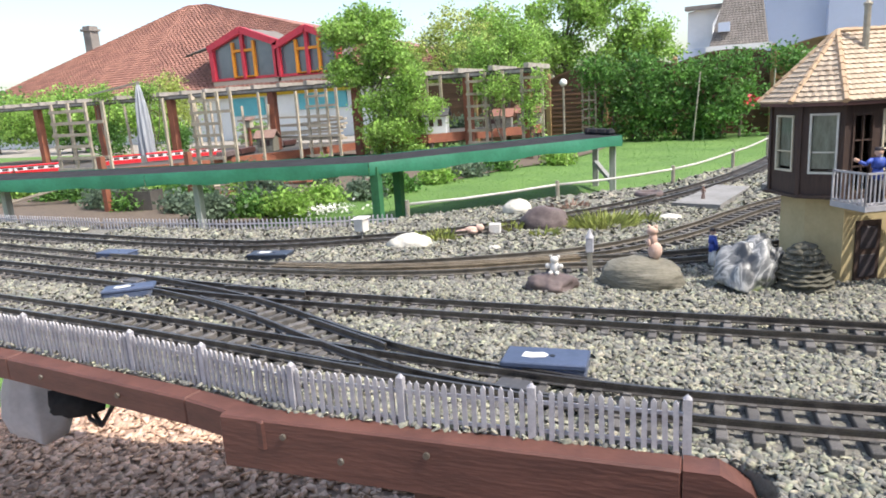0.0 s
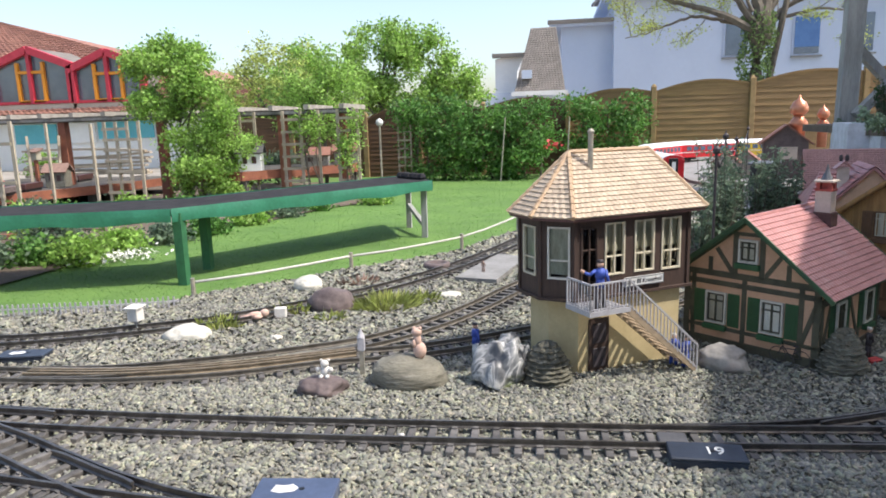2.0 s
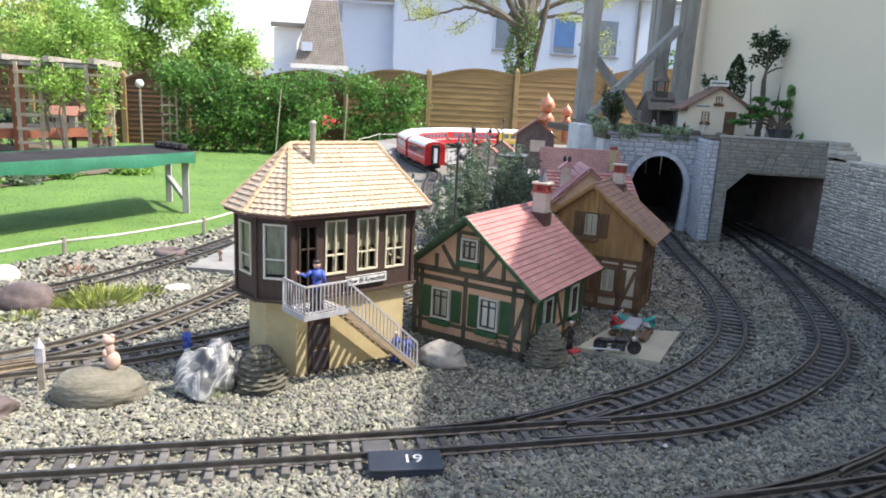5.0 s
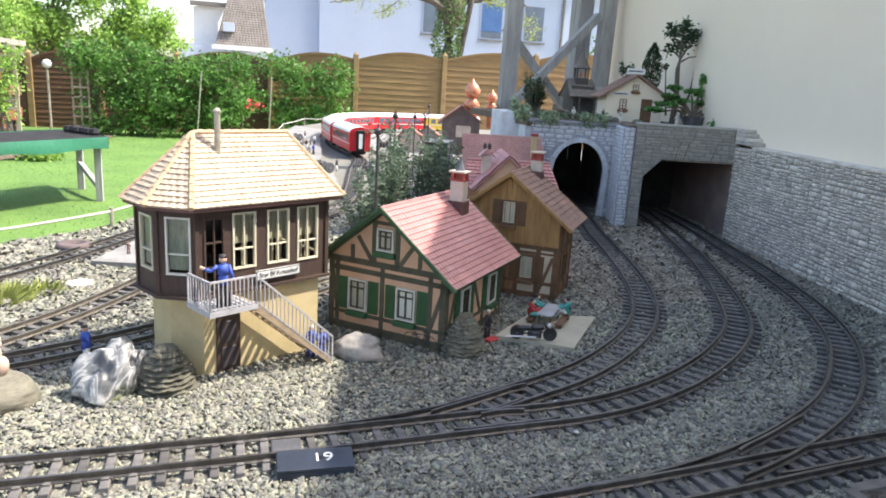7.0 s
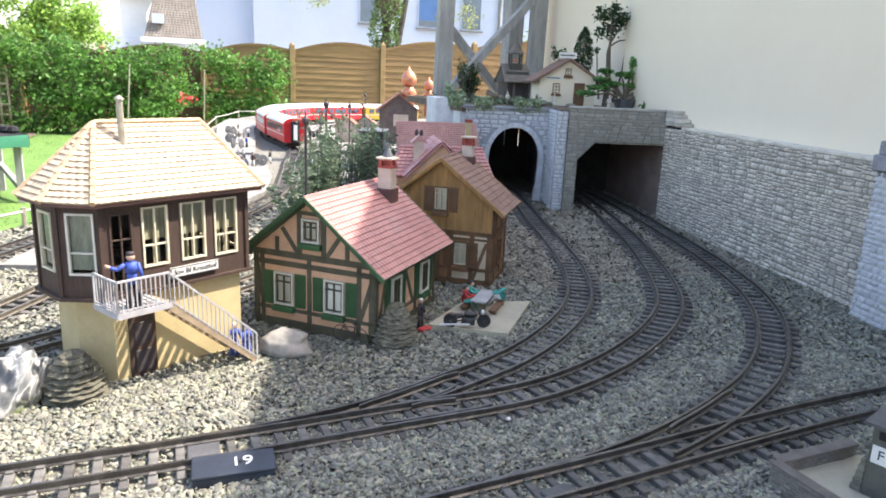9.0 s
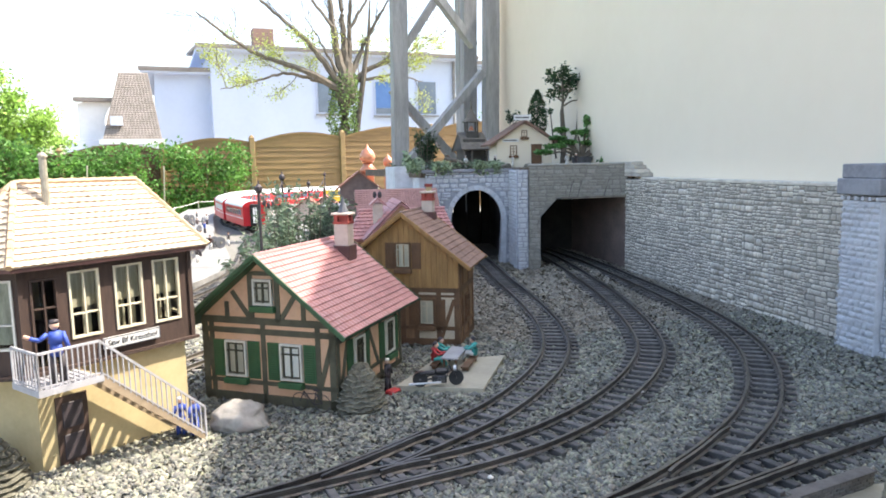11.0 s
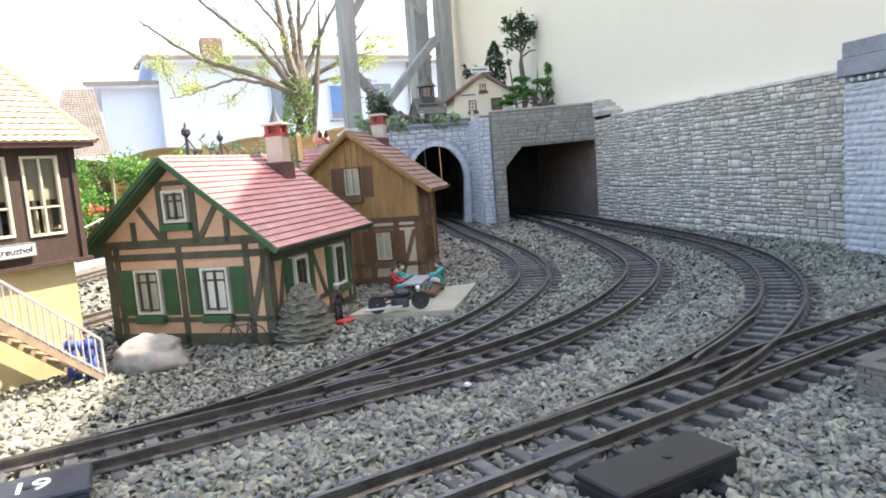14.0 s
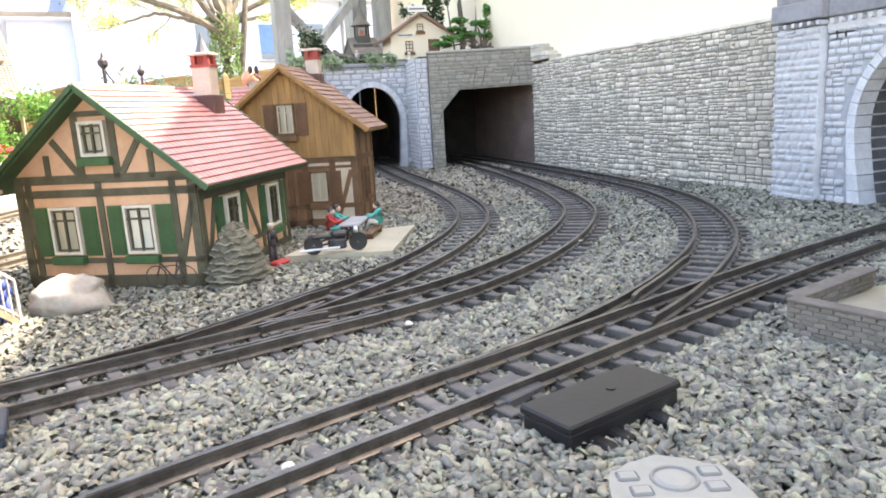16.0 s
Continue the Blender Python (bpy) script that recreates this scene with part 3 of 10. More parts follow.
bm = bmesh.new()
ring = [(-3000, -3000), (3000, -3000), (3000, 3000), (-3000, 3000)]
bm.faces.new([bm.verts.new((x, y, LAWN_Z)) for x, y in ring])
ground = solid("ground", bm, M["earth"], Matrix(), "pale dry earth and paving round the gardens", "ground", kind="structure")
bm = bmesh.new()
bm.faces.new([bm.verts.new((x, y, LAWN_Z + 0.006)) for x, y in ((-22, 0.6), (0.7, 0.6), (0.7, 7.0), (3.4, 7.0), (3.4, 14.0), (-22, 14.0))])
solid("lawn", bm, M["lawn"], Matrix(), "sunny bright green lawn of the garden", "lawn", kind="structure")
bm = bmesh.new()
pts = [(-3.2, -1.5), (2.0, -1.5), (2.0, 1.3), (0.0, 1.62), (-0.9, 1.70), (-1.5, 1.68), (-1.70, 1.60), (-1.85, 1.50), (-2.06, 1.39), (-2.5, 1.32), (-3.2, 1.2)]
vs = [bm.verts.new((x, y, LAWN_Z + 0.012)) for x, y in pts]
bm.faces.new(vs)
mulch = solid("mulch_bed", bm, M["mulch"], Matrix(), "reddish bark mulch strip under the layout table", "mulch", kind="structure")
n = 15000
c = np.stack([RNG.uniform(-2.6, 0.2, n), RNG.uniform(0.55, 1.7, n), np.full(n, LAWN_Z + 0.018)], 1)
c = c[c[:, 1] < np.interp(c[:, 0], (-2.6, -2.06, -1.85, -1.7, -1.5, 0.2), (1.31, 1.38, 1.49, 1.59, 1.67, 1.66)) + 0.03 * np.sin(c[:, 0] * 31)]
v, f = chips(c, RNG.uniform(0.009, 0.027, len(c)), RNG, flat=0.3, tilt=0.5)
from_arrays("bark_chips", v, f, M["chips"], "loose reddish brown bark chips", "bark chips")

# the bed of the garden railway
BED = [(-2.6, 0.660), (-1.6, 0.600), (-1.2, 0.574), (-0.88, 0.554), (-0.70, 0.542), (-0.50, 0.526), (-0.385, 0.513), (-0.26, 0.490), (-0.145, 0.494), (-0.03, 0.505), (0.088, 0.516), (0.125, 0.520), (0.150, 0.505), (0.155, 0.30), (1.75, 0.30), wall_at(0.30, 0.02), wall_at(3.3, 0.02), (2.9, 3.5), (2.9, 7.2), (0.95, 7.2), (0.60, 6.4), (0.46, 5.5), (0.42, 4.6), (0.40, 3.4), (0.10, 2.5), (-0.06, 2.07), (-0.33, 1.79), (-0.63, 1.50), (-0.66, 1.40), (-1.0, 1.29), (-1.4, 1.27), (-2.6, 1.36)]
bm = bmesh.new()
prism(bm, BED, -0.022, -0.004)
bed = solid("layout_bed", bm, M["bed"], Matrix(), "raised bed of the garden railway under grey gravel", "layout bed", kind="structure")
# legs below the bed
for x, y in ((-0.115, 0.552), (-2.3, 0.95), (0.0, 1.7), (0.8, 0.7), (0.7, 3.0), (2.0, 5.5)):
    bm = bmesh.new()
    box(bm, -0.035, 0.035, -0.035, 0.035, LAWN_Z, -0.022)
    solid("table_leg", bm, M["board"], pose(x, y, 0), "brown painted post under the layout bed", "post", "posts under the layout", "structure")


def fascia(a, b, z0, z1, name="fascia_board"):
    a, b = Vector(a), Vector(b)
    L = (b - a).length
    root = thing(name, frame2((a.x, a.y, 0), b - a), "red-brown painted board along the layout edge", "board", "edge boards", "structure")
    bm = bmesh.new()
    box(bm, 0, L, -0.012, 0.012, z0, z1, bevel=0.002)
    part("plank", bm, M["board"], root)
    for k in range(max(2, int(L / 0.14))):
        bm = bmesh.new()
        tube(bm, [((k + 0.5) * 0.14, -0.012, z1 - 0.014), ((k + 0.5) * 0.14, -0.0145, z1 - 0.014)], 0.003, 10)
        part("screw", bm, M["rail_rust"], root)
    return root


for a, b in (((-2.6, 0.646), (-1.2, 0.559)), ((-1.2, 0.559), (-0.70, 0.527)), ((-0.70, 0.527), (-0.385, 0.498)), ((-0.385, 0.498), (-0.272, 0.478))):
    fascia(a, b, -0.031, -0.001)
EDGE_A, EDGE_B = Vector((-0.325, 0.477, 0)), Vector((0.086, 0.5035, 0))
fascia(EDGE_A, EDGE_B, -0.053, 0.0)
bm = bmesh.new()
vs = [(0.0005, -0.053), (0.040, -0.053), (0.052, -0.020), (0.048, -0.012), (0.026, 0.0), (0.0005, 0.0)]
a = [bm.verts.new((x, -0.012, z)) for x, z in vs]
b = [bm.verts.new((x, 0.012, z)) for x, z in vs]
bm.faces.new(a)
bm.faces.new(b[::-1])
for i in range(6):
    bm.faces.new((a[i], b[i], b[(i + 1) % 6], a[(i + 1) % 6]))
solid("board_end", bm, M["board"], frame2(EDGE_B, EDGE_B - EDGE_A), "sawn slanting end of the red-brown edge board", "board", "edge boards", "structure")

# the house: cream rendered wall with its eave
WALL_TOP = 1.517
x0, y0 = wall_at(-3.0, 0.035)
x1, y1 = wall_at(3.58, 0.035)
L = (Vector((x1, y1)) - Vector((x0, y0))).length
W = frame2((x0, y0, 0), (x1 - x0, y1 - y0))
PROFILE = [(0, WALL_TOP), (L - 1.45, WALL_TOP), (L - 0.65, 1.335), (L, 1.25)]


def wall_profile(bm, y0, y1, lift, base):
    up = [(x, z + lift) for x, z in PROFILE]
    ha, hb = (0.577 + 3.0) / WALL_D.y, (0.897 + 3.0) / WALL_D.y
    lo = [(L, base), (hb, base), (hb, 0.27), (ha, 0.27), (ha, base), (0, base)]
    lo = lo if base < 0 else [(x, z - 0.001) for x, z in PROFILE[::-1]]
    loop = up + lo
    a = [bm.verts.new((x, y0, z)) for x, z in loop]
    b = [bm.verts.new((x, y1, z)) for x, z in loop]
    bm.faces.new(a[::-1])
    bm.faces.new(b)
    for i in range(len(loop)):
        j = (i + 1) % len(loop)
        bm.faces.new((a[i], a[j], b[j], b[i]))


bm = bmesh.new()
wall_profile(bm, -0.3, 0, 0, LAWN_Z)
solid("wall_house", bm, M["cream_wall"], W, "cream rendered outer wall of the house", "wall", kind="structure")
bm = bmesh.new()
wall_profile(bm, -0.31, 0.006, 0.016, 1)
solid("wall_coping", bm, M["cream_wall"], W, "narrow cream eave edge on the house wall", "eave", kind="structure")
# house end and body behind the wall
bm = bmesh.new()
box(bm, 0, L - 0.01, -6, -0.3, LAWN_Z, 1.2)
solid("house_body", bm, M["cream_wall"], W, "cream house body behind its outer wall", "house", kind="structure")

# ---- railway track ----
GAUGE, TIE_STEP = 0.0465, 0.0265
RAIL_PROF = [(-0.0035, 0.0035), (0.0035, 0.0035), (0.0035, 0.0045), (0.0009, 0.0058), (0.0009, 0.0095), (0.0018, 0.0102), (0.0018, 0.0122), (-0.0018, 0.0122), (-0.0018, 0.0102), (-0.0009, 0.0095), (-0.0009, 0.0058), (-0.0035, 0.0045)]


def sleeper_mesh():
    bm = bmesh.new()
    box(bm, -0.0048, 0.0048, -0.0425, 0.0425, -0.006, 0.0035, bevel=0.0008)
    for s in (-1, 1):
        box(bm, -0.0035, 0.0035, s * GAUGE / 2 - 0.0062, s * GAUGE / 2 + 0.0062, 0.0030, 0.0056)
    return mesh_of(bm, M["sleeper"])


SLEEPER = sleeper_mesh()


def offset(path, d):
    t = np.gradient(path, axis=0)
    t /= np.linalg.norm(t, axis=1)[:, None]
    return path + np.stack([-t[:, 1], t[:, 0]], 1) * d, t


def rail_bm(path, d, z=0.0):
    p, t = offset(path, d)
    bm = bmesh.new()
    rings = []
    for (x, y), (tx, ty) in zip(p, t):
        rings.append([bm.verts.new((x - ty * a, y + tx * a, h + z)) for a, h in RAIL_PROF])
    k = len(RAIL_PROF)
    for r0, r1 in zip(rings, rings[1:]):
        for i in range(k):
            bm.faces.new((r0[i], r1[i], r1[(i + 1) % k], r0[(i + 1) % k])[::-1])
    bm.faces.new(rings[0])
    bm.faces.new(rings[-1][::-1])
    return bm


def track(ctrl, label, rail="rail", z=0.0, ties=(0, 1), left=(0, 1), right=(0, 1)):
    """A track along its centre line. ties, left, right: the stretch of the line that has sleepers and each rail."""
    root = thing("railway_track", pose(0, 0, z), label, "model railway track", "tracks of the layout")
    fine = smooth_path(ctrl, 0.016)
    n = len(fine)
    for side, (a, b) in ((1, left), (-1, right)):
        part("rail", rail_bm(fine[int(a * (n - 1)) : int(b * (n - 1)) + 1], side * GAUGE / 2), M[rail], root)
    path = smooth_path(ctrl, TIE_STEP)
    t = np.gradient(path, axis=0)
    for i, ((x, y), (tx, ty)) in enumerate(zip(path, t)):
        if ties[0] <= i / (len(path) - 1) <= ties[1]:
            part("sleeper", SLEEPER, None, root, at=pose(x, y, RNG.uniform(-0.0006, 0.0004), 0, 0, math.degrees(math.atan2(ty, tx)) + RNG.uniform(-1, 1)))
    return root, path


PATHS = []


def lay(*a, **k):
    r, p = track(*a, **k)
    PATHS.append(p)
    return r


A_LINE = [(-2.5, 0.79), (-1.8, 0.735), (-1.3, 0.70), (-0.93, 0.668), (-0.66, 0.648), (-0.45, 0.627), (-0.25, 0.604), (-0.1, 0.590), (0.05, 0.584), (0.23, 0.597), (0.5, 0.636), (0.75, 0.664), (1.0, 0.694), (1.2, 0.710), (1.5, 0.722), (1.9, 0.73)]
B_LINE = [(-2.5, 0.965), (-1.8, 0.905), (-1.21, 0.855), (-0.87, 0.824), (-0.6, 0.800), (-0.4, 0.794), (-0.2, 0.796), (0.0, 0.803), (0.2, 0.812), (0.33, 0.818)]
lay(A_LINE, "dark model railway track with plastic sleepers, in gravel")
B2 = B_LINE + [(0.45, 0.826), (0.60, 0.838), (0.72, 0.848), (0.82, 0.872), (0.945, 0.930), (1.075, 1.020), (1.185, 1.128), (1.265, 1.253), (1.34, 1.40), (1.435, 1.61), (1.52, 1.83), (1.60, 2.05), (1.68, 2.3), (1.75, 2.6)]
lay(B2, "dark model railway track curving into the tunnel")
B1 = [(0.33, 0.818), (0.45, 0.834), (0.55, 0.859), (0.665, 0.908), (0.77, 0.958), (0.872, 1.030), (0.976, 1.130), (1.064, 1.255), (1.142, 1.425), (1.224, 1.668), (1.293, 1.90), (1.358, 2.10), (1.42, 2.3), (1.5, 2.6)]
lay(B1, "dark model railway track curving into the arched portal", z=0.0004, ties=(0.105, 1), right=(0.12, 1))
C = [(0.45, 0.630), (0.6, 0.648), (0.74, 0.667), (0.87, 0.702), (0.99, 0.752), (1.113, 0.822), (1.228, 0.918), (1.333, 1.037), (1.42, 1.180), (1.496, 1.36), (1.56, 1.55), (1.62, 1.75), (1.68, 1.95), (1.735, 2.15), (1.80, 2.45)]
lay(C, "dark model railway track along the retaining wall", z=0.0004, ties=(0.20, 1), right=(0.16, 1))
X = [(-0.92, 0.829), (-0.80, 0.815), (-0.70, 0.795), (-0.58, 0.765), (-0.46, 0.722), (-0.36, 0.678), (-0.26, 0.637), (-0.15, 0.606), (0.0, 0.587)]
lay(X, "crossover track between two parallel lines", z=0.0004, ties=(0.28, 0.72))
D_LINE = [(-2.5, 1.22), (-1.8, 1.16), (-1.2, 1.108), (-0.88, 1.10), (-0.757, 1.115), (-0.605, 1.176), (-0.45, 1.26), (-0.30, 1.40), (-0.17, 1.56), (-0.05, 1.78), (0.06, 2.05), (0.16, 2.4), (0.26, 2.9), (0.36, 3.6)]
lay(D_LINE, "dark model railway track along the edge of the layout")
E_LINE = [(-2.5, 1.09), (-1.8, 1.03), (-1.2, 0.965), (-0.98, 0.945), (-0.74, 0.942), (-0.6, 0.945), (-0.45, 0.958), (-0.30, 0.995), (-0.17, 1.055), (-0.03, 1.10), (0.09, 1.165), (0.17, 1.22), (0.30, 1.31), (0.42, 1.42), (0.6, 1.60), (0.8, 1.85), (0.95, 2.2)]
lay(E_LINE, "weathered model railway track behind the rocks", rail="rail_rust")
F_LINE = [(-0.62, 0.948), (-0.50, 0.962), (-0.36, 1.010), (-0.22, 1.075), (-0.10, 1.155), (-0.01, 1.27), (0.06, 1.40), (0.13, 1.56), (0.22, 1.73), (0.36, 1.95), (0.50, 2.20), (0.62, 2.52), (0.69, 2.9), (0.76, 3.35), (0.83, 3.72), (0.848, 3.98), (0.815, 4.35), (0.795, 4.70), (0.83, 5.15), (1.00, 5.62), (1.32, 5.98), (1.75, 6.12), (2.3, 6.15), (3.2, 6.15)]
lay(F_LINE, "weathered model railway track leading back to the yard", rail="rail_rust", z=0.0004, ties=(0.07, 1))
# check rails and wing rails at the turnouts
def check_rail(ctrl, x0, x1, d):
    p = smooth_path(ctrl, 0.012)
    p = p[(p[:, 0] > x0) & (p[:, 0] < x1)]
    flare = np.zeros(len(p))
    flare[:2], flare[-2:] = (0.003, 0.001), (0.001, 0.003)
    t = np.gradient(p, axis=0)
    t /= np.linalg.norm(t, axis=1)[:, None]
    p = p + np.stack([-t[:, 1], t[:, 0]], 1) * (d - math.copysign(1, d) * flare)[:, None]
    solid("check_rail", rail_bm(p, 0.0), M["rail"], pose(0, 0, 0.0002), "short dark check rail inside a turnout", "rail", "check rails")


IN = GAUGE / 2 - 0.0056
for ctrl, x0, x1, d in ((B2, 0.53, 0.69, -IN), (B1, 0.53, 0.69, IN), (A_LINE, 0.87, 1.02, -IN), (C, 0.87, 1.03, IN), (A_LINE, -0.40, -0.23, -IN), (X, -0.40, -0.24, IN), (B_LINE, -0.62, -0.46, IN), (X, -0.62, -0.46, -IN), (B2, 0.585, 0.66, IN), (B1, 0.59, 0.66, -IN)):
    check_rail(ctrl, x0, x1, d)
# loose rails stacked beside the weathered track
for d in (-0.008, 0.004, 0.013):
    sp = smooth_path([(-0.62, 0.945), (-0.45, 0.96), (-0.28, 1.01), (-0.12, 1.085)], 0.02)
    solid("spare_rail", rail_bm(sp, d), M["rail_tan"], pose(0, 0, 0.002), "rusty loose rail lying along the track", "rail", "loose rails")

# ---- gravel ----
def inside(px, py, poly):
    r = np.zeros(len(px), bool)
    for (xa, ya), (xb, yb) in zip(poly, poly[1:] + poly[:1]):
        hit = ((ya > py) != (yb > py)) & (px < (xb - xa) * (py - ya) / (yb - ya + 1e-12) + xa)
        r ^= hit
    return r


ALL_TRACK = np.vstack(PATHS)


def track_distance(p):
    g = {}
    cell = 0.08
    for q in ALL_TRACK:
        g.setdefault((int(q[0] // cell), int(q[1] // cell)), []).append(q)
    out = np.full(len(p), 1.0)
    key = np.floor(p / cell).astype(int)
    order = np.lexsort((key[:, 1], key[:, 0]))
    for i in order:
        a, b = key[i]
        near = [q for u in (-1, 0, 1) for w in (-1, 0, 1) for q in g.get((a + u, b + w), ())]
        if near:
            q = np.array(near)
            out[i] = np.sqrt(((q - p[i]) ** 2).sum(1).min())
    return out


FOLD = np.array([q for q in SHARD_F if max(q) > 3])[[0, 1, 3]]


def gravel(x0, x1, y0, y1, step, size, name, facets=None, mat="ballast"):
    gx, gy = np.meshgrid(np.arange(x0, x1, step), np.arange(y0, y1, step))
    p = np.stack([gx.ravel(), gy.ravel()], 1) + RNG.uniform(-0.55, 0.55, (gx.size, 2)) * step
    p = p[inside(p[:, 0], p[:, 1], BED)]
    d = track_distance(p)
    s = RNG.uniform(0.65, 1.35, len(p)) * size
    s = np.where(d < 0.045, s * 0.85, s)
    z = np.where(d < 0.040, RNG.uniform(-0.0065, -0.0005, len(p)), np.where(d < 0.056, RNG.uniform(-0.0055, 0.0012, len(p)), RNG.uniform(-0.0035, 0.0032, len(p)))) + 0.004 * np.sin(p[:, 0] * 9) * np.sin(p[:, 1] * 7)
    v, f = shards(np.column_stack([p, z]), s, RNG, 0.80 if facets is None else 0.55, facets)
    from_arrays(name, v, f, M[mat], "grey crushed stone ballast between the tracks" if mat == "ballast" else "brownish dusty stone ballast before the tunnels", "gravel")


gravel(0.40, 1.30, 0.30, 0.90, 0.0028, 0.0066, "gravel_front")
gravel(0.13, 0.40, 0.30, 1.05, 0.0030, 0.0068, "gravel_corner")
gravel(0.40, 1.75, 0.90, 1.05, 0.0034, 0.0070, "gravel_curve", FOLD)
gravel(1.30, 1.75, 0.30, 0.90, 0.0046, 0.0096, "gravel_portal", FOLD)
gravel(-0.55, 0.13, 0.46, 1.05, 0.0033, 0.0072, "gravel_side")
gravel(-1.45, -0.55, 0.46, 1.05, 0.0048, 0.0098, "gravel_far_side", FOLD)
gravel(0.0, 1.70, 1.05, 1.30, 0.0038, 0.0078, "gravel_middle", FOLD)
gravel(-1.3, 0.0, 1.05, 1.30, 0.0050, 0.0100, "gravel_edge", FOLD)
gravel(-1.3, 0.98, 1.30, 1.65, 0.0056, 0.0108, "gravel_yard", FOLD)
gravel(0.98, 1.8, 1.30, 1.65, 0.0052, 0.0102, "gravel_tunnel", FOLD, "ballast_brown")
gravel(-2.6, -1.45, 0.55, 1.4, 0.0095, 0.0165, "gravel_end", FOLD)
gravel(-0.4, 1.0, 1.65, 2.45, 0.0090, 0.0155, "gravel_back", FOLD)
gravel(1.0, 1.9, 1.65, 2.45, 0.0085, 0.0148, "gravel_tunnel", FOLD, "ballast_brown")

# ---- retaining wall and portals ----
def stone_rows(length, height, row, rng, sill=0.0, lo=1.4, hi=3.2):
    """Courses of irregular blocks: x, z, width, height of each."""
    out = []
    z = 0.0
    while z < height - 0.003:
        h = min(row * rng.uniform(0.75, 1.35), height - z)
        x = -rng.uniform(0, row * 2)
        while x < length:
            w = row * rng.uniform(lo, hi)
            if h > row * 0.95 and rng.random() < 0.3 and w > row * 1.8:
                out.append((x, z, w, h * 0.48))
                out.append((x, z + h * 0.5, w, h * 0.5))
            else:
                out.append((x, z, w, h))
            x += w
        z += h
    return [(max(a, 0), b, min(a + w, length) - max(a, 0), h) for a, b, w, h in out if min(a + w, length) - max(a, 0) > row * 0.25]


def stone_patches(length, height, row, rng):
    """Rubble: patches of small courses that do not line up with one another."""
    out = []
    z = 0.0
    while z < height - 0.004:
        ph = min(row * rng.uniform(2.2, 4.5), height - z)
        if height - z - ph < row:
            ph = height - z
        x = 0.0
        while x < length:
            pw = min(row * rng.uniform(2, 5.5), length - x)
            if length - x - pw < row * 1.5:
                pw = length - x
            for a, b, w, h in stone_rows(pw, ph, row * rng.uniform(0.62, 1.2), rng, lo=0.9, hi=2.5):
                out.append((x + a, z + b, w, h))
            x += pw
        z += ph
    return out


def block_mesh(mat, seed, rough=0.5):
    """A rough-hewn unit block, one wide and one high, its face swelling from y = 0."""
    rng = np.random.default_rng(seed)
    bm = bmesh.new()
    q = rng.uniform(0.0, 0.09, (4, 2))
    e_ = 0.04 + 0.16 * rough
    us, ws = (0.0, e_, 0.36, 0.66, 1 - e_, 1.0), (0.0, e_ * 1.1, 0.52, 1 - e_ * 1.1, 1.0)
    rows = []
    for j, w in enumerate(ws):
        row = []
        for i, u in enumerate(us):
            edge = i in (0, len(us) - 1) or j in (0, len(ws) - 1)
            x0 = q[0][0] * (1 - w) + q[3][0] * w
            x1 = 1 - q[1][0] * (1 - w) - q[2][0] * w
            z0 = q[0][1] * (1 - u) + q[1][1] * u
            z1 = 1 - q[3][1] * (1 - u) - q[2][1] * u
            y = 0.15 if edge else -0.9 + rng.uniform(-rough, rough)
            row.append(bm.verts.new((x0 + (x1 - x0) * (u + (0 if edge else rng.uniform(-0.03, 0.03))), y, z0 + (z1 - z0) * (w + (0 if edge else rng.uniform(-0.04, 0.04))))))
        rows.append(row)
    for r0, r1 in zip(rows, rows[1:]):
        for i in range(len(us) - 1):
            bm.faces.new((r0[i], r0[i + 1], r1[i + 1], r1[i]))
    return mesh_of(bm, mat, True)


def stone_face(root, stones, mat, mat_rest, proud, keep=None, most=300, name="stone", rest_label="", m=Matrix(), rough=0.5):
    """Stones on a wall's face: those picked by keep as parts, the others joined."""
    kinds = [block_mesh(mat, k, rough) for k in range(8)]
    near = sorted(stones, key=keep)[:most] if keep else stones[:most]
    ids = set(id(s) for s in near)
    for k, s in enumerate(near):
        x, z, w, h = s
        g = 0.0007
        part(name, kinds[k % 8], None, root, at=m @ Matrix.LocRotScale((x + g, 0, z + g), None, (w - 2 * g, proud * RNG.uniform(0.7, 1.25), h - 2 * g)))
    rest = [s for s in stones if id(s) not in ids]
    if rest:
        vs, fs = [], []
        for k, (x, z, w, h) in enumerate(rest):
            me = kinds[k % 8]
            base = len(vs)
            p = proud * RNG.uniform(0.7, 1.25)
            vs += [(x + 0.0007 + v.co.x * (w - 0.0014), v.co.y * p, z + 0.0007 + v.co.z * (h - 0.0014)) for v in me.vertices]
            fs += [[base + i for i in q.vertices] for q in me.polygons]
        from_arrays(name + "_courses", np.array(vs), np.array(fs), mat_rest, rest_label, "", parent=root, smooth=True)


YR0, YR1 = 1.0, 1.917
ax, ay = wall_at(YR1)
bx, by = wall_at(YR0)
LW = math.hypot(ax - bx, ay - by)
# seen from the layout, x runs from the far end to the near end
retaining = thing("retaining_wall", frame2((ax, ay, 0), (bx - ax, by - ay)), "grey squared-stone retaining wall against the house", "wall", kind="structure")
bm = bmesh.new()
box(bm, 0, LW, 0, 0.034, -0.02, 0.288)
part("backing", bm, M["mortar"], retaining)
st = stone_patches(LW, 0.288, 0.0118, RNG)
stone_face(retaining, st, M["stone_wall"], M["stone_rest"], 0.0028, keep=lambda s: -s[0] - s[1] * 0.01, rest_label="grey squared stones of the farther wall", rough=0.22)
bm = bmesh.new()
box(bm, 0.11, LW, -0.004, 0.034, 0.288, 0.295, bevel=0.001)
part("coping", bm, M["stone_wall"], retaining)
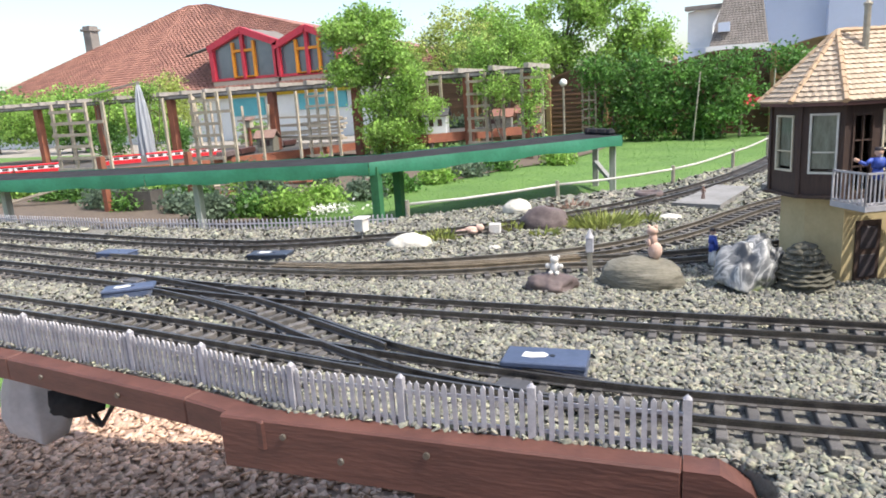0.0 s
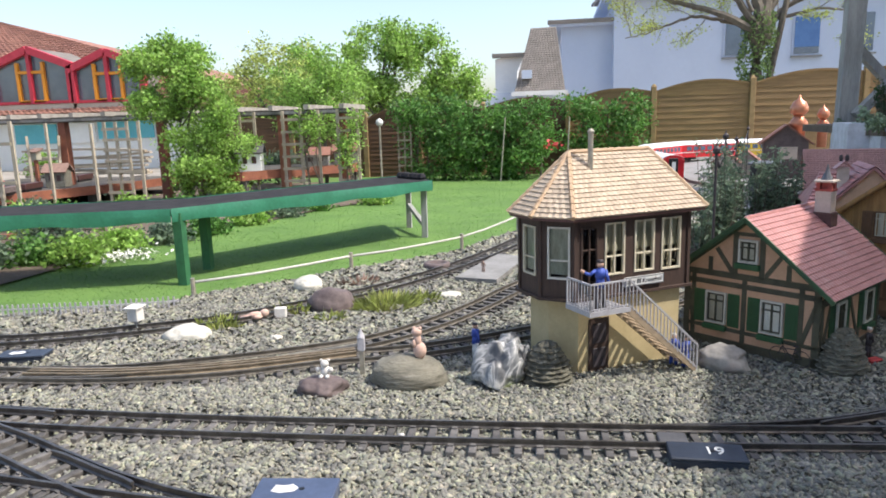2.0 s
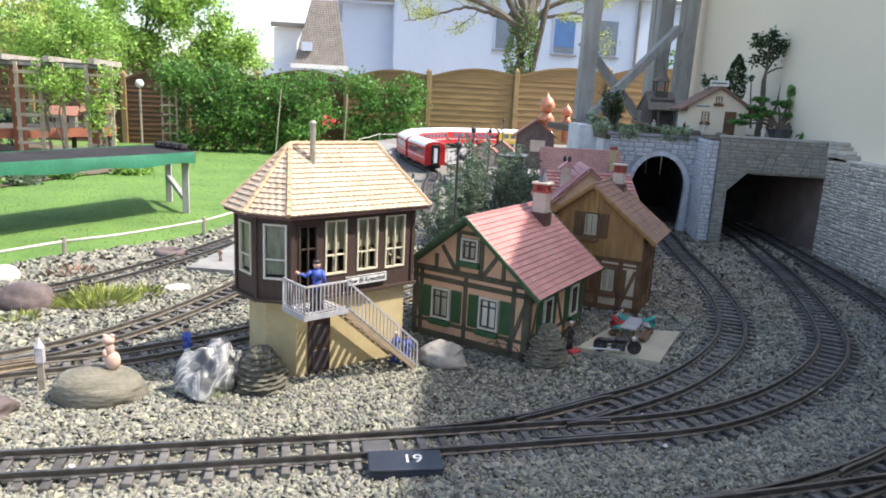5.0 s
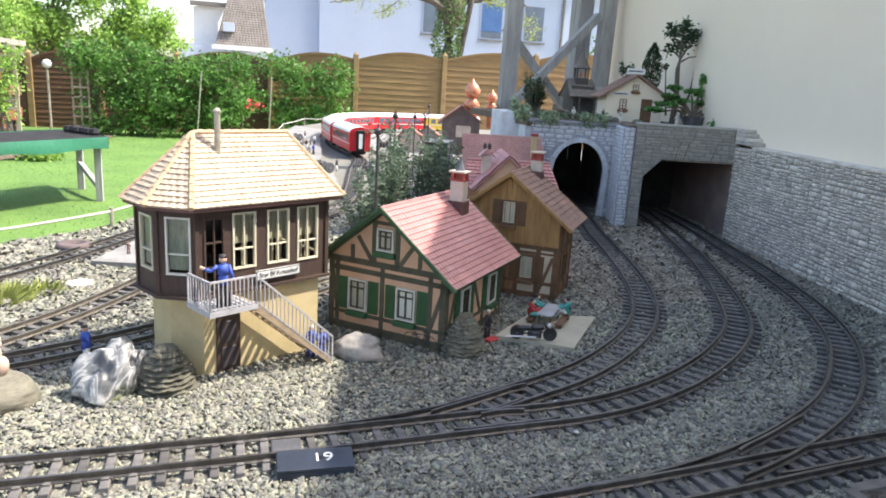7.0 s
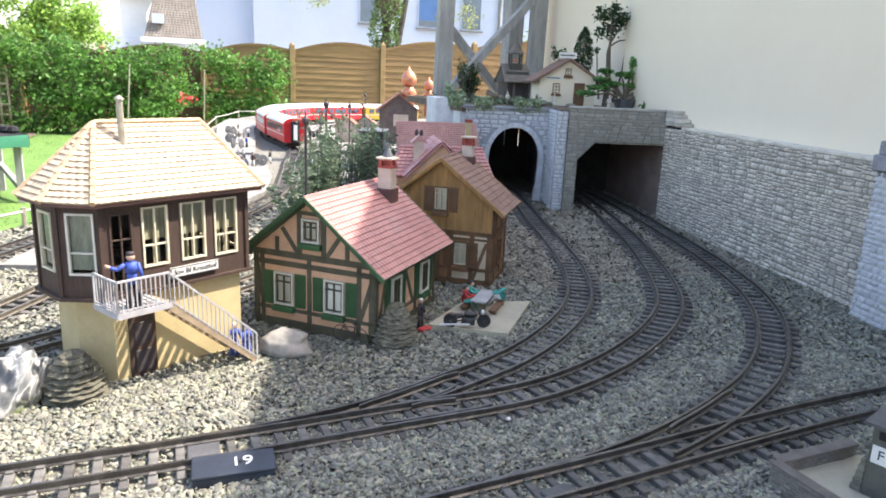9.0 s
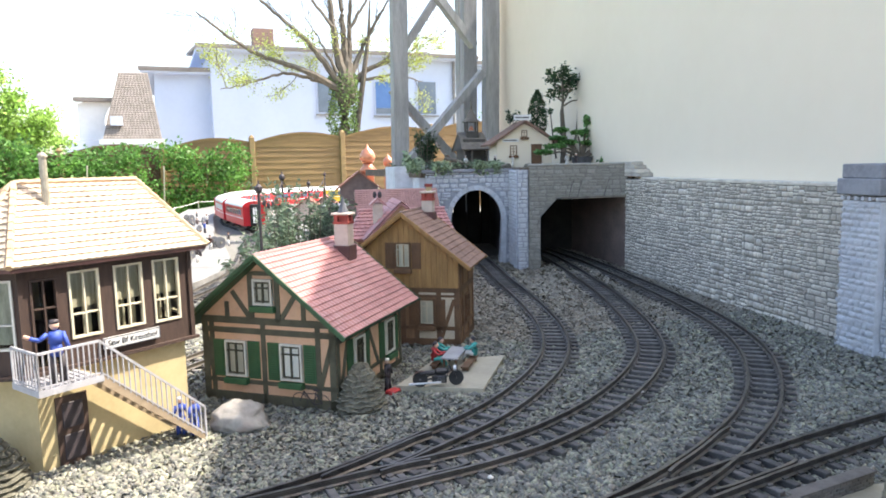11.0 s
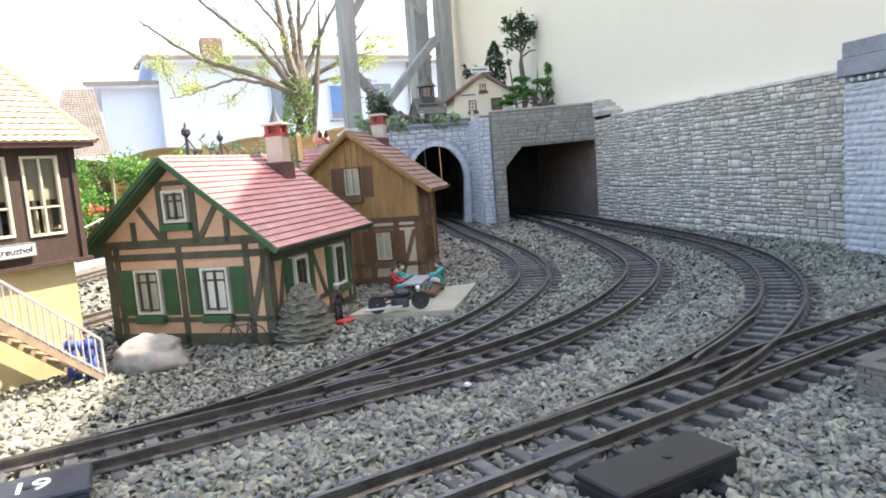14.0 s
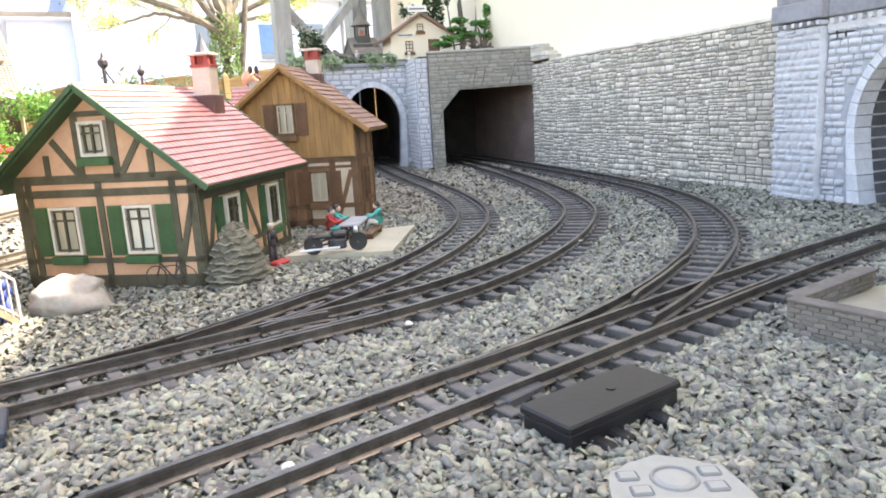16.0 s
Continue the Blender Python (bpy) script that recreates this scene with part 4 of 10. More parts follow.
for k in range(4):
    bm = bmesh.new()
    box(bm, 0.0, 0.112 - 0.022 * k, -0.006, 0.034, 0.2955 + 0.0115 * k, 0.2955 + 0.0115 * k + 0.011, bevel=0.0015)
    part("step_stone", bm, M["stone_wall"], retaining)


def arch_wall(bm, x0, x1, z1, cx, half, spring, rise, thick, foot=0.0, seg=16):
    """A wall from x0 to x1 with an arched opening about cx. foot: how far the jambs lean in at the base."""
    pts = [(cx - half + foot, 0.0), (cx - half + foot * 0.4, spring * 0.35)]
    pts += [(cx - half * math.cos(math.pi * k / seg), spring + rise * math.sin(math.pi * k / seg)) for k in range(seg + 1)]
    pts += [(cx + half - foot * 0.4, spring * 0.35), (cx + half - foot, 0.0)]
    for y, flip in ((0, False), (thick, True)):
        a = [bm.verts.new((x, y, z)) for x, z in pts]
        out = []
        for k, (x, z) in enumerate(pts):
            if x <= cx and k < len(pts) / 2:
                u = (x0, z) if z < spring else None
            if z < spring:
                out.append((x0, z) if x < cx else (x1, z))
            else:
                t = math.atan2((z - spring) / max(rise, 1e-6), (x - cx) / half) / math.pi
                out.append((x1 + (x0 - x1) * min(max(t, 0), 1), z1) if 0.08 < t < 0.92 else ((x0, spring + (z1 - spring) * (1 - t) / 0.08 * 0.999) if t >= 0.92 else (x1, spring + (z1 - spring) * t / 0.08 * 0.999)))
        b = [bm.verts.new((x, y, z)) for x, z in out]
        for k in range(len(pts) - 1):
            q = (a[k], a[k + 1], b[k + 1], b[k])
            bm.faces.new(q if flip else q[::-1])
    return pts


def arch_keep(stones, cx, half, spring, rise, ring, foot=0.0):
    """Drops the blocks that would stand in an arched opening."""
    out = []
    for x, z, w, h in stones:
        mx, mz = x + w / 2, z + h / 2
        r = half + ring
        if abs(mx - cx) < r + w * 0.35 and mz < spring or (mz >= spring and ((mx - cx) / (r + w * 0.35)) ** 2 + ((mz - spring) / (rise + ring + h * 0.4)) ** 2 < 1):
            continue
        out.append((x, z, w, h))
    return out


def voussoirs(root, cx, half, spring, rise, ring, mat, n=17, foot=0.0, proud=0.006, depth=0.03):
    for k in range(n):
        a0, a1 = math.pi * (k + 0.04) / n, math.pi * (k + 0.96) / n
        bm = bmesh.new()
        q = []
        for a, s in ((a0, 0), (a1, 0), (a1, 1), (a0, 1)):
            q.append((cx - (half + ring * s) * math.cos(a), spring + (rise + ring * s) * math.sin(a)))
        f = [bm.verts.new((x, -proud, z)) for x, z in q]
        b = [bm.verts.new((x, depth, z)) for x, z in q]
        bm.faces.new(f)
        bm.faces.new(b[::-1])
        for i in range(4):
            bm.faces.new((f[i], b[i], b[(i + 1) % 4], f[(i + 1) % 4]))
        part("voussoir", bm, mat, root)
    m = max(3, int(spring / 0.022))
    for s in (-1, 1):
        for k in range(m):
            z0, z1 = spring * k / m + 0.0005, spring * (k + 1) / m - 0.0005
            d0, d1 = (foot * (1 - z / spring) ** 1.3 for z in (z0, z1))
            bm = bmesh.new()
            xs = [(cx + s * (half - d0), z0), (cx + s * (half + ring - d0 * 0.5), z0), (cx + s * (half + ring - d1 * 0.5), z1), (cx + s * (half - d1), z1)]
            f = [bm.verts.new((x, -proud, z)) for x, z in xs]
            b = [bm.verts.new((x, depth, z)) for x, z in xs]
            bm.faces.new(f)
            bm.faces.new(b[::-1])
            for i in range(4):
                bm.faces.new((f[i], b[i], b[(i + 1) % 4], f[(i + 1) % 4]))
            part("jamb_stone", bm, mat, root)


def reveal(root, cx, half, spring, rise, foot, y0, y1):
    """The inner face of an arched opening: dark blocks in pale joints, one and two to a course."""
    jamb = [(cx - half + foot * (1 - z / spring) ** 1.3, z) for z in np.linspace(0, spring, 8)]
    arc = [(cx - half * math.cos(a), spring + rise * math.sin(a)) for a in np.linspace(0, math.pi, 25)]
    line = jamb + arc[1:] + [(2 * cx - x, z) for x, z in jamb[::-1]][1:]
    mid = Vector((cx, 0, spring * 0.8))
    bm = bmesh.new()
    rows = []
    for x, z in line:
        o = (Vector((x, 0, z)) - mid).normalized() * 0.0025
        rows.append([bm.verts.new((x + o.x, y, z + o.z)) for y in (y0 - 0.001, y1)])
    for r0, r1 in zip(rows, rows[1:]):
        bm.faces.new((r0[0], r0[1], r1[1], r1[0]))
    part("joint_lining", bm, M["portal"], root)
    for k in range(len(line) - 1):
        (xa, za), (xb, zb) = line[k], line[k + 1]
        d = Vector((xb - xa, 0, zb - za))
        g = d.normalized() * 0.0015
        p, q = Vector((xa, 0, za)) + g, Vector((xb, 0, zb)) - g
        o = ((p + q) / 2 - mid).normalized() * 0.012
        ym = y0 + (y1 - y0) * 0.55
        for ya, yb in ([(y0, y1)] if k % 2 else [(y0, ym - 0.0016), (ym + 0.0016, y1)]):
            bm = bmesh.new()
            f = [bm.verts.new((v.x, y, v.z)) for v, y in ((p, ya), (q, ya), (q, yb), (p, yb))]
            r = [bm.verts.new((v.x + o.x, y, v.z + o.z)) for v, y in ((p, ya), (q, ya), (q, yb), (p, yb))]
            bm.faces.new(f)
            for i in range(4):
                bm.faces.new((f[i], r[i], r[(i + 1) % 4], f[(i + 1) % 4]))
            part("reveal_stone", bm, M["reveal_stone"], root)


def tunnel_tube(bm, x0, x1, z1, depth, y0=0.03, closed=True):
    """A dark passage behind a portal."""
    p = [(x0, 0), (x0, z1), (x1, z1), (x1, 0)]
    a = [bm.verts.new((x, y0, z)) for x, z in p]
    b = [bm.verts.new((x, depth, z)) for x, z in p]
    for i in range(3):
        bm.faces.new((a[i], a[i + 1], b[i + 1], b[i]))
    if closed:
        bm.faces.new(b)
    return bm


# the portal on the house side, into which the front track runs
PX, PY = wall_at(1.005, -0.012)
QX, QY = wall_at(0.36, -0.012)
LP = math.hypot(PX - QX, PY - QY)
portal = thing("tunnel_portal", frame2((PX, PY, 0), (QX - PX, QY - PY)), "pale blue-grey stone tunnel portal with a dark coping", "tunnel portal", kind="structure")
ARCH = dict(cx=0.275, half=0.135, spring=0.115, rise=0.135)
bm = bmesh.new()
arch_wall(bm, 0.085, LP, 0.265, thick=0.03, foot=0.018, **ARCH)
part("backing", bm, M["mortar_blue"], portal)
st = [s for s in stone_rows(LP - 0.085, 0.262, 0.0112, RNG, lo=1.1, hi=2.1)]
st = [(x + 0.085, z, w, h) for x, z, w, h in st]
st = arch_keep(st, ring=0.013, **ARCH)
stone_face(portal, st, M["portal"], M["portal_rest"], 0.004, rest_label="pale portal stones")
voussoirs(portal, ring=0.013, mat=M["portal"], foot=0.018, n=24, proud=0.0035, **ARCH)
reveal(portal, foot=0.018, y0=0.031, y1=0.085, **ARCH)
bm = bmesh.new()
box(bm, 0.085, LP, -0.003, 0.0, 0.2575, 0.277)
box(bm, 0.085, LP, 0.0, 0.03, 0.2655, 0.277)
part("string_course", bm, M["portal"], portal)
pil = bmesh.new()
box(pil, 0, 0.084, -0.014, 0.045, 0, 0.266)
pil = part("pilaster", pil, M["portal"], portal)
stone_face(pil, stone_rows(0.084, 0.266, 0.0112, RNG, lo=1.0, hi=2.0), M["portal"], M["portal_rest"], 0.0042, m=pose(0, -0.0145, 0))
for x0, x1, y0, z0, z1, nm in ((-0.004, 0.092, -0.026, 0.277, 0.305, "cap"), (0.0, 0.088, -0.020, 0.305, 0.330, "cap"), (0.092, LP, -0.012, 0.277, 0.302, "coping"), (0.088, LP, -0.006, 0.302, 0.326, "coping")):
    bm = bmesh.new()
    box(bm, x0, x1, y0, 0.047, z0, z1, bevel=0.002)
    part(nm, bm, M["portal_dark"], portal)
for k in range(int(LP / 0.0155)):
    bm = bmesh.new()
    y = -0.022 if k * 0.0155 < 0.09 else -0.011
    tube(bm, [(0.006 + k * 0.0155, 0.0, 0.2715), (0.006 + k * 0.0155, y, 0.2715)], [0.0045, 0.0036], 8)
    part("corbel", bm, M["portal"], portal)
part("passage", tunnel_tube(bmesh.new(), 0.115, 0.43, 0.268, 0.60, 0.086), M["tunnel_shade"], portal)

# the arched portal and the flat-topped tunnel at the back
AO, AD = Vector((1.405, 2.275, 0)), Vector((0.95, -0.31, 0)).normalized()
back = thing("arched_portal", frame2((AO.x - AD.x * 0.19, AO.y - AD.y * 0.19, 0), AD), "blue-grey stone viaduct wall with an arched tunnel mouth", "tunnel portal", kind="structure")
ARCH2 = dict(cx=0.175, half=0.088, spring=0.15, rise=0.105)
LA = 0.33
bm = bmesh.new()
arch_wall(bm, 0.0, LA, 0.315, thick=0.03, foot=0.01, **ARCH2)
part("backing", bm, M["mortar_blue"], back)
st = arch_keep(stone_rows(LA, 0.315, 0.014, RNG, lo=1.3, hi=2.8), ring=0.016, **ARCH2)
stone_face(back, st, M["portal"], M["portal_rest"], 0.004, keep=lambda s: s[0], rest_label="blue-grey courses of the viaduct wall")
voussoirs(back, ring=0.016, mat=M["portal"], foot=0.01, n=15, proud=0.004, **ARCH2)
bm = bmesh.new()
box(bm, -0.01, LA + 0.006, -0.010, 0.035, 0.315, 0.326, bevel=0.002)
part("coping", bm, M["portal_dark"], back)
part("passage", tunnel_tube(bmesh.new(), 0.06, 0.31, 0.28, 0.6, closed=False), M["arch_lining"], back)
# dark panels added across the far end; only thin slits show daylight
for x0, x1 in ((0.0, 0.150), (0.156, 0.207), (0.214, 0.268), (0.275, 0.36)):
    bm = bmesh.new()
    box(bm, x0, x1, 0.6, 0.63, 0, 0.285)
    part("end_post", bm, M["tunnel_shade"], back)
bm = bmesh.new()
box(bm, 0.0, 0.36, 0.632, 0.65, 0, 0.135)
part("end_wall", bm, M["tunnel_shade"], back)
# buttress between the two openings
butt = thing("buttress", frame2((1.440, 2.082, 0), (0.94, -0.34)), "blue-grey stone buttress between two tunnel mouths", "buttress", kind="structure")
bm = bmesh.new()
prism(bm, [(0.0, 0.006), (0.006, 0.0), (0.036, 0.0), (0.036, 0.19), (0.0, 0.19)], 0, 0.322)
part("core", bm, M["mortar_blue"], butt)
stone_face(butt, [(x + 0.002, z, w, h) for x, z, w, h in stone_rows(0.032, 0.322, 0.014, RNG, lo=1.6, hi=2.6)], M["portal"], M["portal_rest"], 0.003)
stone_face(butt, stone_rows(0.185, 0.322, 0.012, RNG, lo=1.2, hi=2.4), M["portal"], M["portal_rest"], 0.003, m=pose(-0.0005, 0.19, 0, 0, 0, -90))
flat = thing("flat_tunnel", frame2((1.474, 2.065, 0), (0.264, -0.150)), "grey-brown stone tunnel mouth with a flat beam", "tunnel portal", kind="structure")
LF, HF_ = 0.305, 0.331
bm = bmesh.new()
face = [(0, 0), (0.036, 0), (0.036, 0.172), (0.088, 0.230), (LF, 0.236), (LF, HF_), (0, HF_)]
for y, flip in ((0, 1), (0.05, -1)):
    vs = [bm.verts.new((x, y, z)) for x, z in face]
    bm.faces.new(vs[::flip])
bm.verts.ensure_lookup_table()
for i in range(7):
    j = (i + 1) % 7
    bm.faces.new((bm.verts[i], bm.verts[7 + i], bm.verts[7 + j], bm.verts[j]))
part("frame", bm, M["mortar"], flat)


def soffit(x):
    """Height of the opening's upper edge, 0 within the jamb."""
    return float(np.interp(x, (0.036, 0.088, LF), (0.172, 0.230, 0.236))) if x > 0.036 else 0.0


st = []
for x, z, w, h in stone_rows(LF, HF_, 0.0125, RNG, lo=1.3, hi=2.8):
    if x < 0.036 and z < 0.172:
        w = min(w, 0.036 - x)
    lo_ = max(soffit(x + 0.001), soffit(x + w))
    if z + h * 0.55 > lo_ and w > 0.004:
        z1 = z + h
        z = max(z, lo_) if z + h > lo_ + 0.003 else z
        st.append((x, z, w, z1 - z))
stone_face(flat, st, M["stone_brown"], M["stone_brown"], 0.0030, rough=0.3)
bm = bmesh.new()
box(bm, -0.004, LF + 0.02, -0.005, 0.06, HF_, HF_ + 0.009, bevel=0.003)
part("coping", bm, M["stone_brown"], flat)
bm = bmesh.new()
bar(bm, (0.10, -0.004, 0.231), (LF, -0.004, 0.235), 0.008, 0.006)
part("beam_edge", bm, M["rail_rust"], flat)
bm = bmesh.new()
for x, z in ((0.125, 0.0), (0.15, 0.03), (0.232, 0.01)):
    tube(bm, [(x + 0.016, -0.007, 0.29), (x + 0.006, -0.010, 0.262 - z * 0.3), (x, -0.007, 0.232)], 0.0008, 4)
part("wire", bm, M["fig_dark"], flat)
part("passage", tunnel_tube(bmesh.new(), -0.04, LF + 0.016, 0.30, 0.5, 0.05), M["tunnel_shade"], flat)
lx0, ly0 = wall_at(2.55, 0.02)
lx1, ly1 = wall_at(1.921, 0.02)
bm = bmesh.new()
box(bm, 0, math.hypot(lx1 - lx0, ly1 - ly0), 0, 0.012, 0.0, 0.2985)
solid("tunnel_lining", bm, M["tunnel_lining"], frame2((lx0, ly0, 0), (lx1 - lx0, ly1 - ly0)), "dim reddish-grey side wall inside the tunnel", "wall", kind="structure")

# the planted terrace over the tunnels
bm = bmesh.new()
top = [(1.22, 2.36), (1.518, 2.262), (1.456, 2.092), (1.485, 2.078), wall_at(1.93, 0.03), wall_at(3.3, 0.03), (1.30, 3.3)]
prism(bm, top, 0.300, 0.328)
solid("terrace", bm, M["soil"], Matrix(), "planted terrace above the tunnel mouths", "terrace", kind="structure")
bm = bmesh.new()
box(bm, -0.02, 0.02, 0.0, 0.9, 0, 0.30)
solid("terrace_side", bm, M["portal_rest"], frame2((1.235, 2.36, 0), (0.97, -0.2)), "blue-grey side wall below the terrace", "wall", kind="structure")

# ---- windows and roofs for the model buildings ----
def window(root, m, w, h, frame="cream_frame", bars=(1, 1), depth=0.004, t=0.0026, back="curtain", pane=True, gap=0.012, name="window", inner=None):
    """A window on a wall face: local x along the wall, z up, y into the wall; at its lower left corner."""
    bm = bmesh.new()
    box(bm, 0, t, -0.0018, depth, 0, h)
    box(bm, w - t, w, -0.0018, depth, 0, h)
    box(bm, t, w - t, -0.0018, depth, 0, t)
    box(bm, t, w - t, -0.0018, depth, h - t, h)
    win = part(name, bm, M[frame], root, at=m)
    for k in range(bars[0]):
        bm = bmesh.new()
        x = w * (k + 1) / (bars[0] + 1)
        box(bm, x - t * 0.35, x + t * 0.35, -0.001, depth * 0.8, t, h - t)
        part("mullion", bm, M[inner or frame], win)
    for zf in ([0.66] if bars[1] == 1 else [0.34, 0.67] if bars[1] == 2 else [0.36] if bars[1] == 3 else [0.72] if bars[1] == 4 else []):
        bm = bmesh.new()
        box(bm, t, w - t, -0.0008, depth * 0.8, h * zf - t * 0.35, h * zf + t * 0.35)
        part("transom", bm, M[inner or frame], win)
    if inner:
        bm = bmesh.new()
        e, q = t * 1.35, t * 0.7
        for a, b, c, d in ((e, e + q, e, h - e), (w - e - q, w - e, e, h - e), (e + q, w - e - q, e, e + q), (e + q, w - e - q, h - e - q, h - e)):
            box(bm, a, b, 0, depth * 0.8, c, d)
        part("casement", bm, M[inner], win)
    if pane:
        bm = bmesh.new()
        bm.faces.new([bm.verts.new(p) for p in ((t, depth * 0.5, t), (w - t, depth * 0.5, t), (w - t, depth * 0.5, h - t), (t, depth * 0.5, h - t))])
        p = part("pane", bm, PANE if back in ("white_curtain", "curtain") else PANE_DIM, win)
        p.visible_shadow = False
    if back:
        bm = bmesh.new()
        box(bm, t, w - t, depth * 0.9, depth + gap, t, h - t)
        part("curtain", bm, M[back], win)
    return win


def tiled(bm, p00, p10, p11, p01, rows, cols, lift=0.0016, wave=0.0010):
    """Overlapping tile courses on a slope, p00-p10 being the eave and p01-p11 the ridge side."""
    p00, p10, p11, p01 = map(Vector, (p00, p10, p11, p01))
    n = (p10 - p00).cross(p01 - p00).normalized()
    for r in range(rows):
        a, b = r / rows, (r + 1.12) / rows
        la, ra, lb, rb = p00.lerp(p01, a), p10.lerp(p11, a), p00.lerp(p01, min(b, 1)), p10.lerp(p11, min(b, 1))
        wa, full = (ra - la).length, (p10 - p00).length
        k = max(1, round(cols * wa / full))
        for c in range(k):
            u0, u1 = c / k, (c + 1) / k
            um = (u0 + u1) / 2
            l0, l1, lm = la.lerp(ra, u0), la.lerp(ra, u1), la.lerp(ra, um)
            h0, h1, hm = lb.lerp(rb, u0), lb.lerp(rb, u1), lb.lerp(rb, um)
            v = [bm.verts.new(q) for q in (l0 + n * lift, lm + n * (lift + wave), l1 + n * lift, h1 + n * 0.0002, hm + n * (0.0002 + wave * 0.6), h0 + n * 0.0002, l0 - n * 0.0004, lm - n * 0.0004, l1 - n * 0.0004)]
            bm.faces.new((v[0], v[1], v[4], v[5]))
            bm.faces.new((v[1], v[2], v[3], v[4]))
            bm.faces.new((v[6], v[7], v[1], v[0]))
            bm.faces.new((v[7], v[8], v[2], v[1]))


# ---- the signal box ----
TU, TV = Vector((0.847, 0.531, 0)), Vector((-0.531, 0.847, 0))
tower = thing("signal_box", frame2((0.230, 1.007, 0), TU), "model signal box, brown cabin on beige base, buff tiled roof", "signal box")
EAVE, RIDGE = 0.243, 0.331
base_poly = [(0.022, 0.011), (0.212, 0.011), (0.212, 0.138), (0.022, 0.138), (-0.004, 0.105), (-0.004, 0.052)]
cab_poly = [(0.012, 0.006), (0.222, 0.006), (0.222, 0.146), (0.012, 0.146), (-0.022, 0.106), (-0.022, 0.046)]
roof_poly = [(-0.002, -0.010), (0.242, -0.010), (0.242, 0.160), (-0.002, 0.160), (-0.040, 0.110), (-0.040, 0.042)]
FLOOR = 0.122
bm = bmesh.new()
prism(bm, base_poly, -0.004, FLOOR)
part("base", bm, M["beige"], tower)
bm = bmesh.new()
prism(bm, [(x + (0.006 if x > 0.1 else -0.006), y + (0.006 if y > 0.07 else -0.006)) for x, y in cab_poly], FLOOR - 0.004, FLOOR)
part("floor_band", bm, M["brown"], tower)


def wall_with_windows(a, b, z0, z1, wins, mat, root, thick=0.006):
    """An upright wall from plan point a to b (outside on its right hand), in strips round its window openings."""
    a, b = Vector((*a, 0)), Vector((*b, 0))
    L = (b - a).length
    f = frame2((a.x, a.y, 0), b - a)
    xs = 0.0
    cells = []
    for x, w, zb, zt in sorted(wins):
        cells += [(xs, x, z0, z1), (x, x + w, z0, zb), (x, x + w, zt, z1)]
        xs = x + w
    for xa, xb, za, zb in cells + [(xs, L, z0, z1)]:
        bm = bmesh.new()
        box(bm, xa, xb, 0, thick, za, zb)
        part("wall_panel", bm, mat, root, at=f)
    return f, L


CAB_TOP = EAVE - 0.004
sides = list(zip(cab_poly, cab_poly[1:] + cab_poly[:1]))
front_w = [(0.010, 0.030, 0.124, 0.226), (0.052, 0.036, 0.151, 0.230), (0.106, 0.037, 0.151, 0.230), (0.157, 0.037, 0.149, 0.230)]
specs = {0: front_w, 1: [(0.02, 0.036, 0.151, 0.230), (0.08, 0.036, 0.151, 0.230)], 2: [(0.03, 0.036, 0.151, 0.230), (0.13, 0.036, 0.151, 0.230)], 3: [(0.011, 0.036, 0.151, 0.226)], 4: [(0.012, 0.036, 0.151, 0.226)], 5: [(0.0115, 0.034, 0.150, 0.228)]}
for k, (a, b) in enumerate(sides):
    f, L = wall_with_windows(a, b, FLOOR, CAB_TOP, specs[k], M["brown"], tower)
    for j, (x, w, zb, zt) in enumerate(specs[k]):
        if k == 0 and j == 0:
            window(tower, f @ pose(x, 0, zb), w, zt - zb, "brown", (1, 2), back=None, name="door")
        else:
            window(tower, f @ pose(x, 0, zb), w, zt - zb, "cream_frame" if k != 5 else "white_frame", (1 if k in (0, 1, 2) else 0, 3), back="net_curtain" if k in (2, 3) else None, gap=0.002)
            bm = bmesh.new()
            box(bm, x + 0.0028, x + w - 0.0028, 0.0045, 0.0055, zb + (zt - zb) * (0.45 if k == 0 else 0.08), zt - 0.002)
            part("net_curtain", bm, M["net_curtain" if k < 3 else "glass_curtain"], tower, at=f)
    bm = bmesh.new()
    box(bm, -0.0025, 0.0025, -0.0025, 0.003, FLOOR, CAB_TOP)
    part("corner_board", bm, M["brown"], tower, at=f)
# inside of the cabin: ceiling, a lever bench, curtains
bm = bmesh.new()
prism(bm, [(x * 0.97 + 0.003, y * 0.97 + 0.002) for x, y in cab_poly], CAB_TOP, CAB_TOP + 0.003)
part("ceiling", bm, M["cream_frame"], tower)
bm = bmesh.new()
prism(bm, [(x * 0.96 + 0.004, y * 0.96 + 0.003) for x, y in cab_poly], FLOOR, FLOOR + 0.002)
part("cabin_floor", bm, M["stair"], tower)
bm = bmesh.new()
box(bm, 0.06, 0.19, 0.075, 0.095, FLOOR + 0.002, FLOOR + 0.042, bevel=0.002)
part("lever_bench", bm, M["fig_dark"], tower)
for x in (0.066, 0.086, 0.128, 0.142, 0.178, 0.192):
    bm = bmesh.new()
    for q in range(4):
        box(bm, x + q * 0.0028 - 0.004, x + q * 0.0028 - 0.0018, 0.0135 + 0.002 * (q % 2), 0.0150 + 0.002 * (q % 2), 0.152, 0.228)
    part("curtain", bm, M["cream_frame"], tower)
